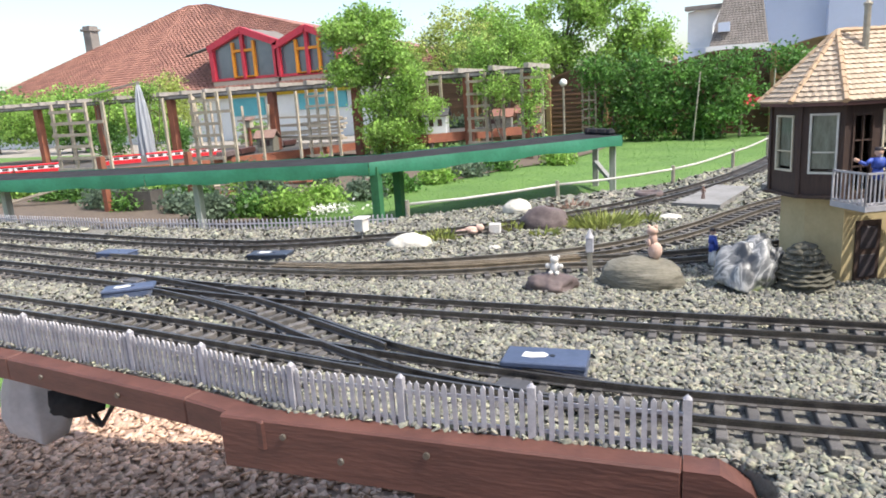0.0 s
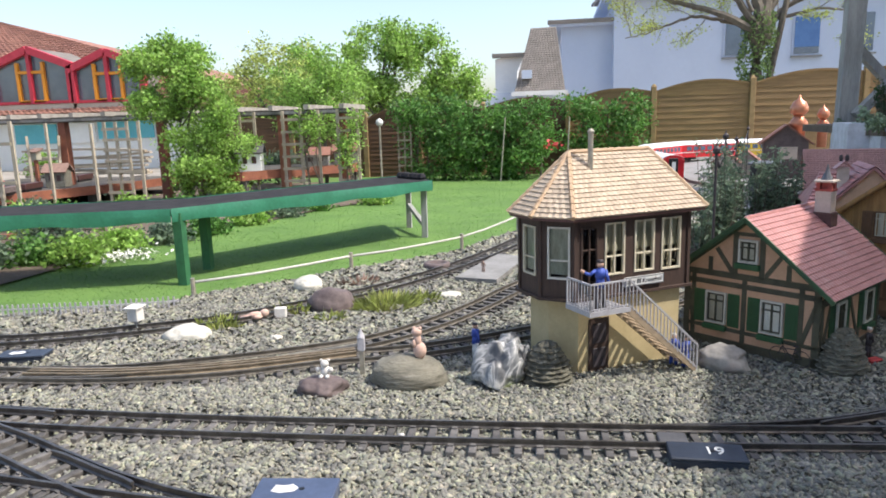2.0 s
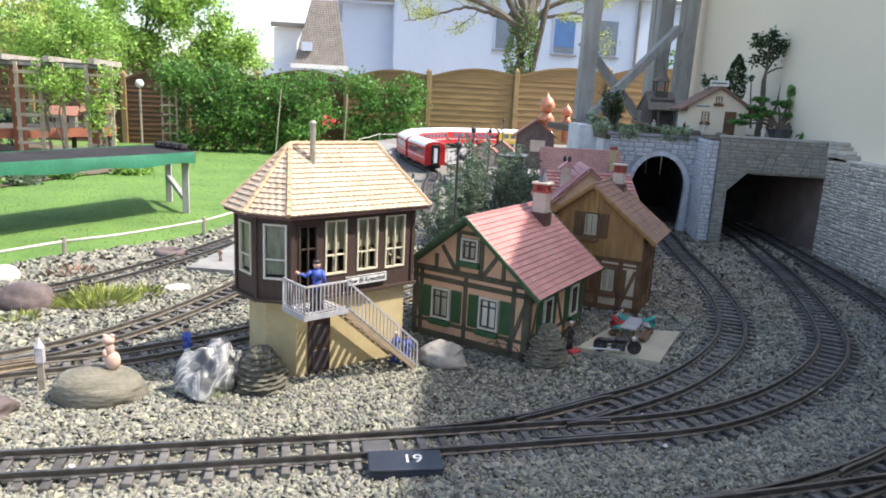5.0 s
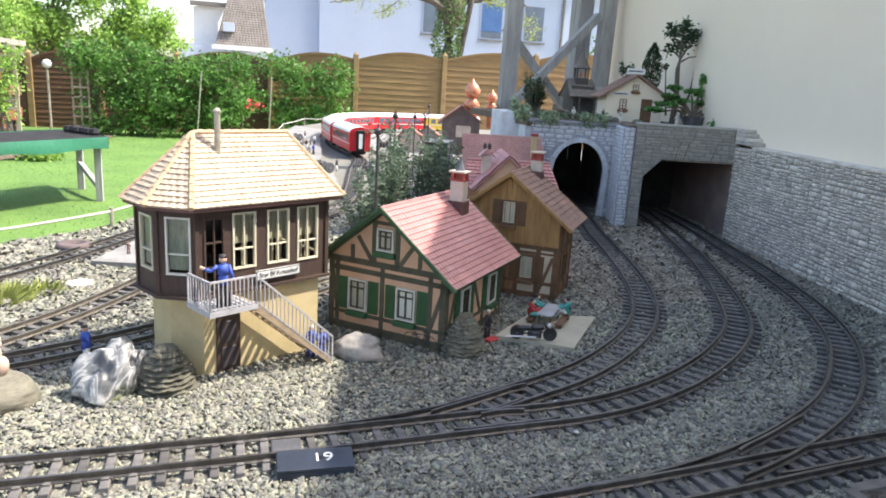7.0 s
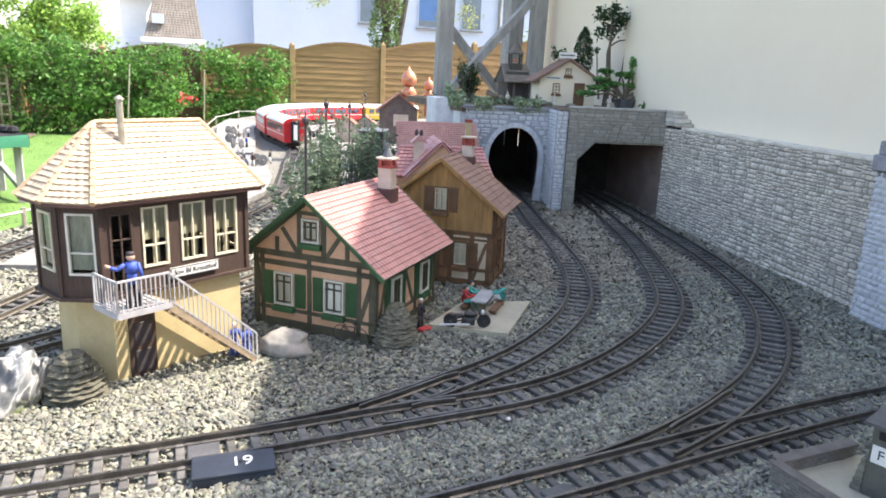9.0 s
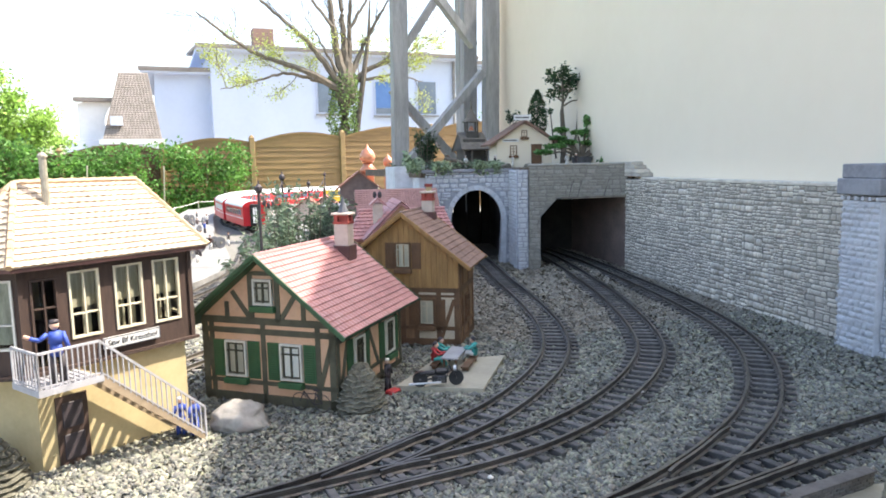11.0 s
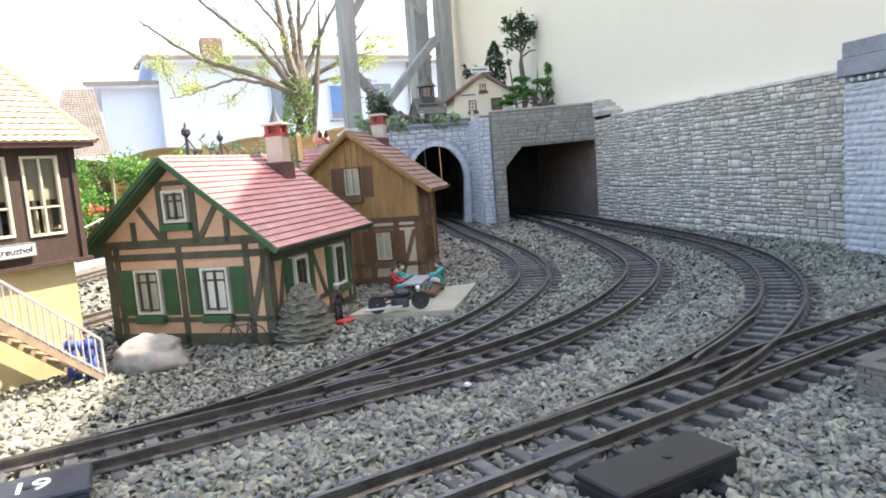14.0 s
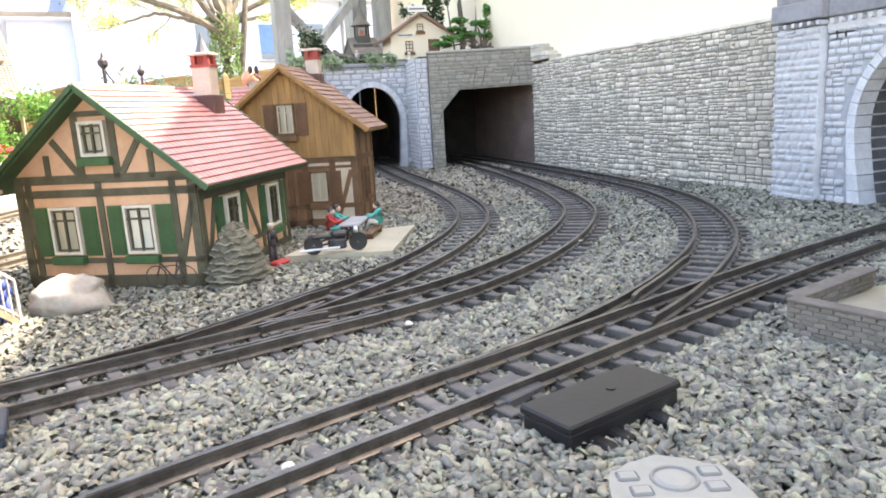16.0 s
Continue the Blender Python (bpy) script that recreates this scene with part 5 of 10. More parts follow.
# roof
rl, rr = Vector((0.046, 0.075, RIDGE)), Vector((0.196, 0.075, RIDGE))
corner = [Vector((x, y, EAVE)) for x, y in roof_poly]
core = bmesh.new()
slopes = [(corner[0], corner[1], rr, rl), (corner[1], corner[2], rr, rr), (corner[2], corner[3], rl, rr), (corner[3], corner[4], rl, rl), (corner[4], corner[5], rl, rl), (corner[5], corner[0], rl, rl)]
tiles = bmesh.new()
for p00, p10, p11, p01 in slopes:
    tiled(tiles, p00, p10, p11, p01, 14, max(6, int((p10 - p00).length / 0.0095)), 0.0018, 0.0014)
part("roof_tiles", tiles, M["tile_buff"], tower)
bm = bmesh.new()
prism(bm, [(x * 0.985 + 0.0015, y * 0.985 + 0.001) for x, y in roof_poly], EAVE - 0.005, EAVE - 0.0006)
part("eave_board", bm, M["flash"], tower)
bm = bmesh.new()
a = [bm.verts.new(c - Vector((0, 0, 0.0006))) for c in corner]
r0, r1 = bm.verts.new(rl - Vector((0, 0, 0.001))), bm.verts.new(rr - Vector((0, 0, 0.001)))
for q in ((a[0], a[1], r1, r0), (a[1], a[2], r1), (a[2], a[3], r0, r1), (a[3], a[4], r0), (a[4], a[5], r0), (a[5], a[0], r0)):
    bm.faces.new(q)
part("roof_shell", bm, M["tile_buff"], tower)
for p, q in ((rl, rr), (rl, corner[0]), (rl, corner[5]), (rl, corner[4]), (rl, corner[3]), (rr, corner[1]), (rr, corner[2])):
    bm = bmesh.new()
    k = max(4, int((q - p).length / 0.013))
    for j in range(k):
        s, e = p.lerp(q, j / k), p.lerp(q, (j + 1.1) / k)
        tube(bm, [s + Vector((0, 0, 0.0012)), e + Vector((0, 0, 0.0018))], [0.0036, 0.0042], 6)
    part("ridge_tiles", bm, M["ridge_buff"], tower)
bm = bmesh.new()
tube(bm, [(0.070, 0.052, RIDGE - 0.028), (0.070, 0.052, RIDGE + 0.030)], 0.0042, 10)
tube(bm, [(0.070, 0.052, RIDGE + 0.030), (0.070, 0.052, RIDGE + 0.0325), (0.070, 0.052, RIDGE + 0.036)], [0.0056, 0.0056, 0.002], 10)
part("stove_pipe", bm, M["pipe"], tower)
# doorway in the base
bm = bmesh.new()
box(bm, 0.040, 0.076, 0.0085, 0.014, 0, 0.086)
dr = part("base_door", bm, M["brown"], tower, "dark brown panelled door")
for z in (0.010, 0.048):
    bm = bmesh.new()
    box(bm, 0.046, 0.070, 0.0070, 0.0086, z, z + 0.030, bevel=0.0006)
    part("panel", bm, M["fig_dark"], dr)
# landing and stair
LAND = 0.117
bm = bmesh.new()
box(bm, -0.001, 0.066, -0.0545, -0.052, LAND - 0.006, LAND + 0.001)
box(bm, -0.0035, -0.001, -0.0545, 0.006, LAND - 0.006, LAND + 0.001)
landing = part("landing", bm, M["railing"], tower)
for k in range(9):
    bm = bmesh.new()
    box(bm, 0.0 + k * 0.0072, 0.0042 + k * 0.0072, -0.052, 0.010, LAND - 0.003, LAND)
    part("slat", bm, M["railing"], landing)
STEPS = 13
s0, s1 = Vector((0.064, 0, LAND)), Vector((0.192, 0, 0.004))
for k in range(STEPS):
    p = s0.lerp(s1, (k + 0.5) / STEPS)
    bm = bmesh.new()
    box(bm, p.x - 0.0044, p.x + 0.0040, -0.050, -0.002, p.z - 0.0016, p.z)
    part("tread", bm, M["stair"], tower)
for y in (-0.052, -0.001):
    bm = bmesh.new()
    bar(bm, (s0.x, y, s0.z - 0.004), (s1.x, y, s1.z - 0.002), 0.0024, 0.0095)
    part("stringer", bm, M["stair"], tower)


def balustrade(a, b, n, h=0.040):
    a, b = Vector(a), Vector(b)
    bm = bmesh.new()
    bar(bm, a + Vector((0, 0, h)), b + Vector((0, 0, h)), 0.0022, 0.0026)
    part("handrail", bm, M["railing"], tower)
    bm = bmesh.new()
    bar(bm, a + Vector((0, 0, 0.004)), b + Vector((0, 0, 0.004)), 0.0016)
    part("lower_rail", bm, M["railing"], tower)
    for k in range(n + 1):
        p = a.lerp(b, k / n)
        bm = bmesh.new()
        bar(bm, p, p + Vector((0, 0, h)), 0.0022 if k in (0, n) else 0.0013)
        part("baluster", bm, M["railing"], tower)


balustrade((-0.002, -0.053, LAND), (0.064, -0.053, LAND), 11)
balustrade((-0.002, 0.004, LAND), (-0.002, -0.053, LAND), 8)
balustrade((0.064, -0.053, LAND), (0.192, -0.053, 0.002), 20)
# name board
bm = bmesh.new()
box(bm, 0.098, 0.171, 0.0005, 0.0035, 0.1305, 0.1445)
sg = part("name_board", bm, M["sign"], tower, "white board with dark lettering")


def lettering(txt, size, m, parent, mat="ink", thick=0.0003):
    cu = bpy.data.curves.new("t", "FONT")
    cu.body, cu.size, cu.extrude = txt, size, thick
    cu.align_x, cu.align_y = "CENTER", "CENTER"
    ob = bpy.data.objects.new("t", cu)
    scene.collection.objects.link(ob)
    dg = bpy.context.evaluated_depsgraph_get()
    dg.update()
    me = bpy.data.meshes.new_from_object(ob.evaluated_get(dg))
    bpy.data.objects.remove(ob)
    bpy.data.curves.remove(cu)
    me.materials.clear()
    me.materials.append(M[mat])
    o = new("lettering", me)
    o.parent = parent
    o.matrix_local = m
    return o


lettering("Stw Bf Kreuzhof", 0.0098, pose(0.1345, 0.0002, 0.1375, 90), sg)
bm = bmesh.new()
for a, b in (((0.098, 0.1305), (0.171, 0.1317)), ((0.098, 0.1433), (0.171, 0.1445)), ((0.098, 0.1305), (0.0992, 0.1445)), ((0.1698, 0.1305), (0.171, 0.1445))):
    box(bm, a[0], b[0], 0.0002, 0.0006, a[1], b[1])
part("board_edge", bm, M["lead"], sg)

# ---- half-timbered houses ----
HG, HR = Vector((0.748, -0.663, 0)), Vector((0.663, 0.748, 0))


def timber_panel(root, m, bars, mat, w=0.0085, d=0.0016):
    """Flat timbers on a wall face: each from (x, z) to (x, z)."""
    for x0, z0, x1, z1, *ww in bars:
        bm = bmesh.new()
        a, b = Vector((x0, 0, z0)), Vector((x1, 0, z1))
        t = (b - a).normalized()
        n = Vector((-t.z, 0, t.x)) * ((ww[0] if ww else w) / 2)
        f = [bm.verts.new(p + Vector((0, -d, 0))) for p in (a - n, b - n, b + n, a + n)]
        k = [bm.verts.new(p + Vector((0, 0.001, 0))) for p in (a - n, b - n, b + n, a + n)]
        bm.faces.new(f)
        for i in range(4):
            bm.faces.new((f[i], k[i], k[(i + 1) % 4], f[(i + 1) % 4]))
        part("timber", bm, mat, root, at=m)


def shutter(root, m, w, h, mat):
    bm = bmesh.new()
    box(bm, 0, w, -0.0022, -0.0002, 0, h)
    s = part("shutter", bm, mat, root, at=m)
    bm = bmesh.new()
    for k in range(int(h / 0.0034)):
        box(bm, w * 0.14, w * 0.86, -0.0032, -0.0021, 0.002 + k * 0.0034, 0.0036 + k * 0.0034)
    part("louvres", bm, mat, s)
    return s


def planter(root, m, w, mat):
    bm = bmesh.new()
    box(bm, 0, w, -0.0095, -0.0005, -0.009, 0.0, bevel=0.0007)
    return part("window_box", bm, mat, root, at=m)


def chimney(root, x, y, z0, z1, w=0.013, cone=True):
    c = bmesh.new()
    box(c, x - w * 1.25, x + w * 1.25, y - w * 1.1, y + w * 1.1, z0, z0 + 0.026, bevel=0.001)
    part("flashing", c, M["flash"], root)
    c = bmesh.new()
    box(c, x - w, x + w, y - w * 0.85, y + w * 0.85, z0 + 0.004, z1 - 0.022, bevel=0.001)
    ch = part("chimney", c, M["chim"], root)
    for i in (-1, 1):
        for j in (-1, 1):
            c = bmesh.new()
            box(c, x + i * w * 0.72 - 0.003, x + i * w * 0.72 + 0.003, y + j * w * 0.6 - 0.003, y + j * w * 0.6 + 0.003, z1 - 0.022, z1 - 0.010)
            part("vent_pier", c, M["chim_red"], ch)
    c = bmesh.new()
    box(c, x - w * 1.08, x + w * 1.08, y - w * 0.92, y + w * 0.92, z1 - 0.025, z1 - 0.021)
    box(c, x - w * 0.5, x + w * 0.5, y - w * 0.4, y + w * 0.4, z1 - 0.021, z1 - 0.010)
    part("collar", c, M["chim_red"], ch)
    c = bmesh.new()
    box(c, x - w * 1.25, x + w * 1.25, y - w * 1.1, y + w * 1.1, z1 - 0.010, z1 - 0.006, bevel=0.001)
    part("slab", c, M["chim"], ch)
    if cone:
        c = bmesh.new()
        lathe(c, [(w * 0.75, 0), (w * 0.55, 0.006), (w * 0.25, 0.016), (0.001, 0.026)], 10, (x, y, z1 - 0.006))
        part("cowl", c, M["lead"], ch)


def gable_house(root, half, depth, eave, ridge, over_g, over_f, wall, roof, verge, rows, cols, z_eave_out, thick=0.005, ridge_mat="tile_red"):
    """Walls and a saddle roof. Local x is across the gable, y runs back along the ridge, from the gable's face."""
    slope = (ridge - z_eave_out) / (half + over_g)
    zw = ridge - slope * half
    bm = bmesh.new()
    pf = [(-half, 0), (half, 0), (half, zw), (0, ridge - 0.003), (-half, zw)]
    a = [bm.verts.new((x, 0, z)) for x, z in pf]
    b = [bm.verts.new((x, depth, z)) for x, z in pf]
    bm.faces.new(a)
    bm.faces.new(b[::-1])
    for i in range(5):
        bm.faces.new((a[i], b[i], b[(i + 1) % 5], a[(i + 1) % 5]))
    part("wall_shell", bm, wall, root)
    for s in (-1, 1):
        e0, e1 = Vector((s * (half + over_g), -over_f, z_eave_out)), Vector((s * (half + over_g), depth + over_f, z_eave_out))
        r0, r1 = Vector((0, -over_f, ridge)), Vector((0, depth + over_f, ridge))
        bm = bmesh.new()
        loop = [e0, e1, r1, r0] if s > 0 else [e1, e0, r0, r1]
        slab(bm, loop, thick)
        rf = part("roof", bm, verge, root)
        bm = bmesh.new()
        up = Vector((0, 0, 0.0012))
        tiled(bm, loop[0] + up, loop[1] + up, loop[2] + up, loop[3] + up, rows, cols, 0.0018, 0.0011)
        part("roof_tiles", bm, roof, rf)
        for y, nm in ((-over_f - 0.0015, "verge"), (depth + over_f + 0.0015, "verge")):
            bm = bmesh.new()
            bar(bm, (s * (half + over_g + 0.002), y, z_eave_out - 0.001), (0, y, ridge + 0.0005), 0.003, 0.0050)
            part(nm, bm, verge, rf)
    bm = bmesh.new()
    for j in range(int((depth + 2 * over_f) / 0.012)):
        tube(bm, [(0, -over_f + j * 0.012, ridge + 0.0008), (0, -over_f + j * 0.012 + 0.013, ridge + 0.0014)], [0.003, 0.0035], 6)
    part("ridge_tiles", bm, roof, root)
    return zw


# salmon house with green shutters
h1o = Vector((0.502, 1.144, 0)) + HR * 0.022
house1 = thing("timbered_house", frame2(h1o, HG), "half-timbered model house, salmon plaster, green shutters, pink-red roof", "model house", "model houses")
HF = pose(0, 0, 0)
zw = gable_house(house1, 0.111, 0.235, 0.11, 0.221, 0.026, 0.024, M["salmon"], M["tile_red"], M["verge_green"], 17, 30, 0.111)
T = M["timber_green"]
g = 0.111
bars = [(-g, 0.006, g, 0.006, 0.014), (-g, 0.107, g, 0.107), (-g, 0.1225, g, 0.1225, 0.010), (-g, 0.030, g, 0.030, 0.006)]
for x in (-g + 0.004, -0.0950, -0.0065, 0.083, g - 0.005):
    bars.append((x, 0.0, x, 0.122, 0.010 if abs(x) > 0.1 else 0.0075))
bars += [(-0.105, 0.098, -0.094, 0.034, 0.007), (0.106, 0.100, 0.086, 0.034, 0.007)]
bars += [(-0.024, 0.122, -0.024, 0.195), (0.020, 0.122, 0.020, 0.198), (-0.024, 0.193, 0.020, 0.193, 0.006), (-0.066, 0.122, -0.066, 0.150, 0.007), (0.062, 0.122, 0.062, 0.152, 0.007)]
bars += [(-0.028, 0.128, -0.056, 0.166, 0.007), (0.026, 0.128, 0.052, 0.166, 0.007)]
timber_panel(house1, HF, bars, T)
window(house1, pose(-0.018, -0.0036, 0.147), 0.032, 0.038, "white_frame", (1, 1), back="curtain", t=0.0032, depth=0.003, inner="timber_green")
planter(house1, pose(-0.022, 0, 0.146), 0.040, M["shutter_green"])
for x0, bk in ((-0.071, "curtain"), (0.022, "white_curtain")):
    window(house1, pose(x0, -0.0036, 0.038), 0.036, 0.054, "white_frame", (1, 4), back=bk, t=0.0028, depth=0.003, inner="timber_green")
    planter(house1, pose(x0 - 0.002, 0, 0.036), 0.040, M["shutter_green"])
    shutter(house1, pose(x0 - 0.0215, 0, 0.036), 0.0195, 0.056, M["shutter_green"])
    shutter(house1, pose(x0 + 0.038, 0, 0.036), 0.0195, 0.056, M["shutter_green"])
# its long side
SF = pose(g, 0, 0, 0, 0, 90)
bars = [(0, 0.006, 0.235, 0.006, 0.014), (0, 0.030, 0.235, 0.030, 0.006), (0, 0.100, 0.235, 0.100, 0.012)]
for x in (0.005, 0.038, 0.100, 0.150, 0.215, 0.231):
    bars.append((x, 0, x, 0.105, 0.008))
bars += [(0.012, 0.03, 0.034, 0.095, 0.007), (0.106, 0.095, 0.140, 0.03, 0.007)]
timber_panel(house1, SF, bars, T)
for x0 in (0.052, 0.166):
    window(house1, SF @ pose(x0, -0.0036, 0.036), 0.034, 0.056, "white_frame", (1, 4), back="dim_curtain", t=0.0032, depth=0.003, inner="timber_green")
    planter(house1, SF @ pose(x0, 0, 0.034), 0.036, M["shutter_green"])
    shutter(house1, SF @ pose(x0 - 0.021, 0, 0.034), 0.019, 0.058, M["shutter_green"])
    shutter(house1, SF @ pose(x0 + 0.036, 0, 0.034), 0.019, 0.058, M["shutter_green"])
chimney(house1, 0.030, 0.196, 0.186, 0.273)

# ochre boarded house behind it
h2o = Vector((0.797, 1.37, 0)) + HR * 0.018
house2 = thing("boarded_house", frame2(h2o, (0.809, -0.588)), "model house with ochre boarded gable and rust-red roof", "model house", "model houses")
gable_house(house2, 0.106, 0.136, 0.145, 0.254, 0.025, 0.018, M["brown_plank"], M["tile_rust"], M["wood_h2"], 13, 22, 0.152, ridge_mat="tile_rust")
B = M["timber_brown"]
k = 0
x = -0.105
while x < 0.1045:
    w = 0.0105
    zt = 0.254 - abs(x + w / 2) * 0.78 - 0.008
    bm = bmesh.new()
    box(bm, x + 0.0005, x + w - 0.0005, -0.003, 0.0, 0.112, max(zt, 0.12))
    part("board", bm, M["wood_h2"], house2)
    bm = bmesh.new()
    box(bm, x - 0.0012, x + 0.0012, -0.0045, -0.001, 0.112, max(zt - 0.004, 0.12))
    part("batten", bm, M["wood_h2"], house2)
    x += w
bars = [(-0.106, 0.108, 0.106, 0.108, 0.010), (-0.106, 0.096, 0.106, 0.096, 0.004), (-0.106, 0.006, 0.106, 0.006, 0.014), (-0.106, 0.034, 0.106, 0.034, 0.006)]
for x in (-0.100, -0.06, -0.004, 0.022, 0.066, 0.101):
    bars.append((x, 0, x, 0.108, 0.009))
bars += [(0.096, 0.09, 0.070, 0.012, 0.007), (-0.095, 0.09, -0.066, 0.012, 0.007)]
timber_panel(house2, HF, bars, B)
for x0, x1, z0, z1 in ((-0.055, -0.010, 0.0985, 0.1030), (0.027, 0.061, 0.0985, 0.1030), (0.071, 0.096, 0.0985, 0.1030), (0.071, 0.096, 0.038, 0.094), (-0.095, -0.066, 0.038, 0.094), (0.071, 0.096, 0.014, 0.030), (0.027, 0.061, 0.014, 0.030)):
    bm = bmesh.new()
    box(bm, x0, x1, -0.0009, 0.0005, z0, z1)
    part("plaster_panel", bm, M["cream_panel"], house2)
window(house2, pose(-0.016, -0.0068, 0.150), 0.030, 0.048, "timber_brown", (1, 4), back="curtain", depth=0.003, inner="cream_frame", t=0.0022)
shutter(house2, pose(-0.036, -0.003, 0.148), 0.018, 0.050, M["timber_brown"])
shutter(house2, pose(0.016, -0.003, 0.148), 0.018, 0.050, M["timber_brown"])
planter(house2, pose(-0.018, -0.003, 0.149), 0.034, M["timber_brown"])
window(house2, pose(0.028, -0.0036, 0.040), 0.030, 0.050, "timber_brown", (1, 4), back="curtain", depth=0.003, inner="cream_frame", t=0.0022)
shutter(house2, pose(0.007, 0, 0.038), 0.019, 0.052, M["timber_brown"])
shutter(house2, pose(0.060, 0, 0.038), 0.019, 0.052, M["timber_brown"])
planter(house2, pose(0.026, 0, 0.039), 0.034, M["timber_brown"])
SF2 = pose(0.106, 0, 0, 0, 0, 90)
bars = [(0, 0.108, 0.136, 0.108, 0.010), (0, 0.006, 0.136, 0.006, 0.014), (0, 0.034, 0.136, 0.034, 0.006)] + [(x, 0, x, 0.148, 0.009) for x in (0.005, 0.032, 0.085, 0.131)]
timber_panel(house2, SF2, bars, B)
window(house2, SF2 @ pose(0.042, -0.0036, 0.040), 0.032, 0.052, "timber_brown", (1, 4), back="dim_curtain", depth=0.003, inner="timber_brown", t=0.0022)
shutter(house2, SF2 @ pose(0.022, 0, 0.038), 0.017, 0.054, M["timber_brown"])
shutter(house2, SF2 @ pose(0.077, 0, 0.038), 0.017, 0.054, M["timber_brown"])
chimney(house2, 0.018, 0.122, 0.222, 0.296, 0.0115, cone=False)
# station building behind: pink-red roof with a cross gable
h3 = thing("station_building", frame2((0.915, 1.69, 0), (0.93, -0.20)), "model station building with a pink-red cross-gabled roof", "model house", "model houses")
bm = bmesh.new()
box(bm, -0.105, 0.115, 0.03, 0.15, 0, 0.175)
part("wall_shell", bm, M["salmon"], h3)
for e, y0 in ((1, 0.012), (-1, 0.172)):
    bm = bmesh.new()
    loop = [Vector(p) for p in ((-0.128, y0, 0.170), (0.135, y0, 0.170), (0.118, 0.092, 0.232), (-0.096, 0.092, 0.232))]
    loop = loop if e > 0 else [loop[1], loop[0], loop[3], loop[2]]
    slab(bm, loop, 0.006)
    r3 = part("roof", bm, M["tile_red"], h3)
    bm = bmesh.new()
    tiled(bm, *[p + Vector((0, 0, 0.001)) for p in loop], 8, 22, 0.0026, 0.0016)
    part("roof_tiles", bm, M["tile_red"], r3)
for e, x0, x1 in ((-1, -0.129, -0.0965), (1, 0.136, 0.1185)):
    bm = bmesh.new()
    vs = [(x0, 0.012, 0.168), (x0, 0.172, 0.168), (x1, 0.092, 0.232)]
    bm.faces.new([bm.verts.new(q) for q in (vs if e > 0 else vs[::-1])])
    part("hip", bm, M["tile_red"], h3)
bm = bmesh.new()
tube(bm, [(-0.097, 0.092, 0.2345), (0.119, 0.092, 0.2345)], 0.0045, 8)
part("ridge_tiles", bm, M["tile_red"], h3)
bm = bmesh.new()
box(bm, -0.07, 0.06, 0.0, 0.15, 0, 0.17)
a_ = [bm.verts.new((x, y, z)) for y in (-0.02, 0.15) for x, z in ((-0.085, 0.169), (0.075, 0.169), (-0.005, 0.254))]
bm.faces.new(a_[:3])
bm.faces.new(a_[3:][::-1])
for i in range(3):
    j = (i + 1) % 3
    bm.faces.new((a_[i], a_[3 + i], a_[3 + j], a_[j]))
part("wing_wall", bm, M["salmon"], h3)
for s in (-1, 1):
    bm = bmesh.new()
    e = -0.005 + s * 0.09
    loop = [Vector((e, -0.03, 0.172)), Vector((e, 0.16, 0.172)), Vector((-0.005, 0.16, 0.260)), Vector((-0.005, -0.03, 0.260))]
    loop = loop if s > 0 else [loop[1], loop[0], loop[3], loop[2]]
    slab(bm, loop, 0.005)
    w3 = part("wing_roof", bm, M["tile_red"], h3)
    bm = bmesh.new()
    tiled(bm, *[p + Vector((0, 0, 0.001)) for p in loop], 9, 16, 0.0026, 0.0016)
    part("roof_tiles", bm, M["tile_red"], w3)
bm = bmesh.new()
box(bm, -0.066, -0.044, 0.022, 0.044, 0.18, 0.254)
ch3 = part("chimney", bm, M["chim"], h3)
bm = bmesh.new()
slab(bm, [(-0.075, 0.014, 0.252), (-0.075, 0.052, 0.252), (-0.055, 0.052, 0.270), (-0.055, 0.014, 0.270)][::-1], 0.003)
slab(bm, [(-0.035, 0.014, 0.252), (-0.035, 0.052, 0.252), (-0.055, 0.052, 0.270), (-0.055, 0.014, 0.270)], 0.003)
part("chimney_roof", bm, M["tile_red"], ch3)
for x in (-0.061, -0.049):
    bm = bmesh.new()
    lathe(bm, [(0.003, 0.268), (0.0045, 0.272), (0.0045, 0.278), (0.002, 0.283)], 8, (x, 0.033, 0))
    part("chimney_pot", bm, M["fig_dark"], ch3)

# long hall behind the station, before the viaduct wall
hall = thing("station_hall", frame2((0.945, 2.20, 0), (0.26, -0.062)), "long model hall with a dull rose tiled roof", "model house", "model houses")
HL = 0.265
bm = bmesh.new()
pf = [(0.0, 0.0), (0.17, 0.0), (0.17, 0.19), (0.10, 0.255), (0.0, 0.165)]
ends = [[bm.verts.new((x, y, z)) for y, z in pf] for x in (0.012, HL - 0.012)]
bm.faces.new(ends[0][::-1])
bm.faces.new(ends[1])
for i in range(5):
    j = (i + 1) % 5
    bm.faces.new((ends[0][i], ends[0][j], ends[1][j], ends[1][i]))
part("wall_shell", bm, M["salmon"], hall)
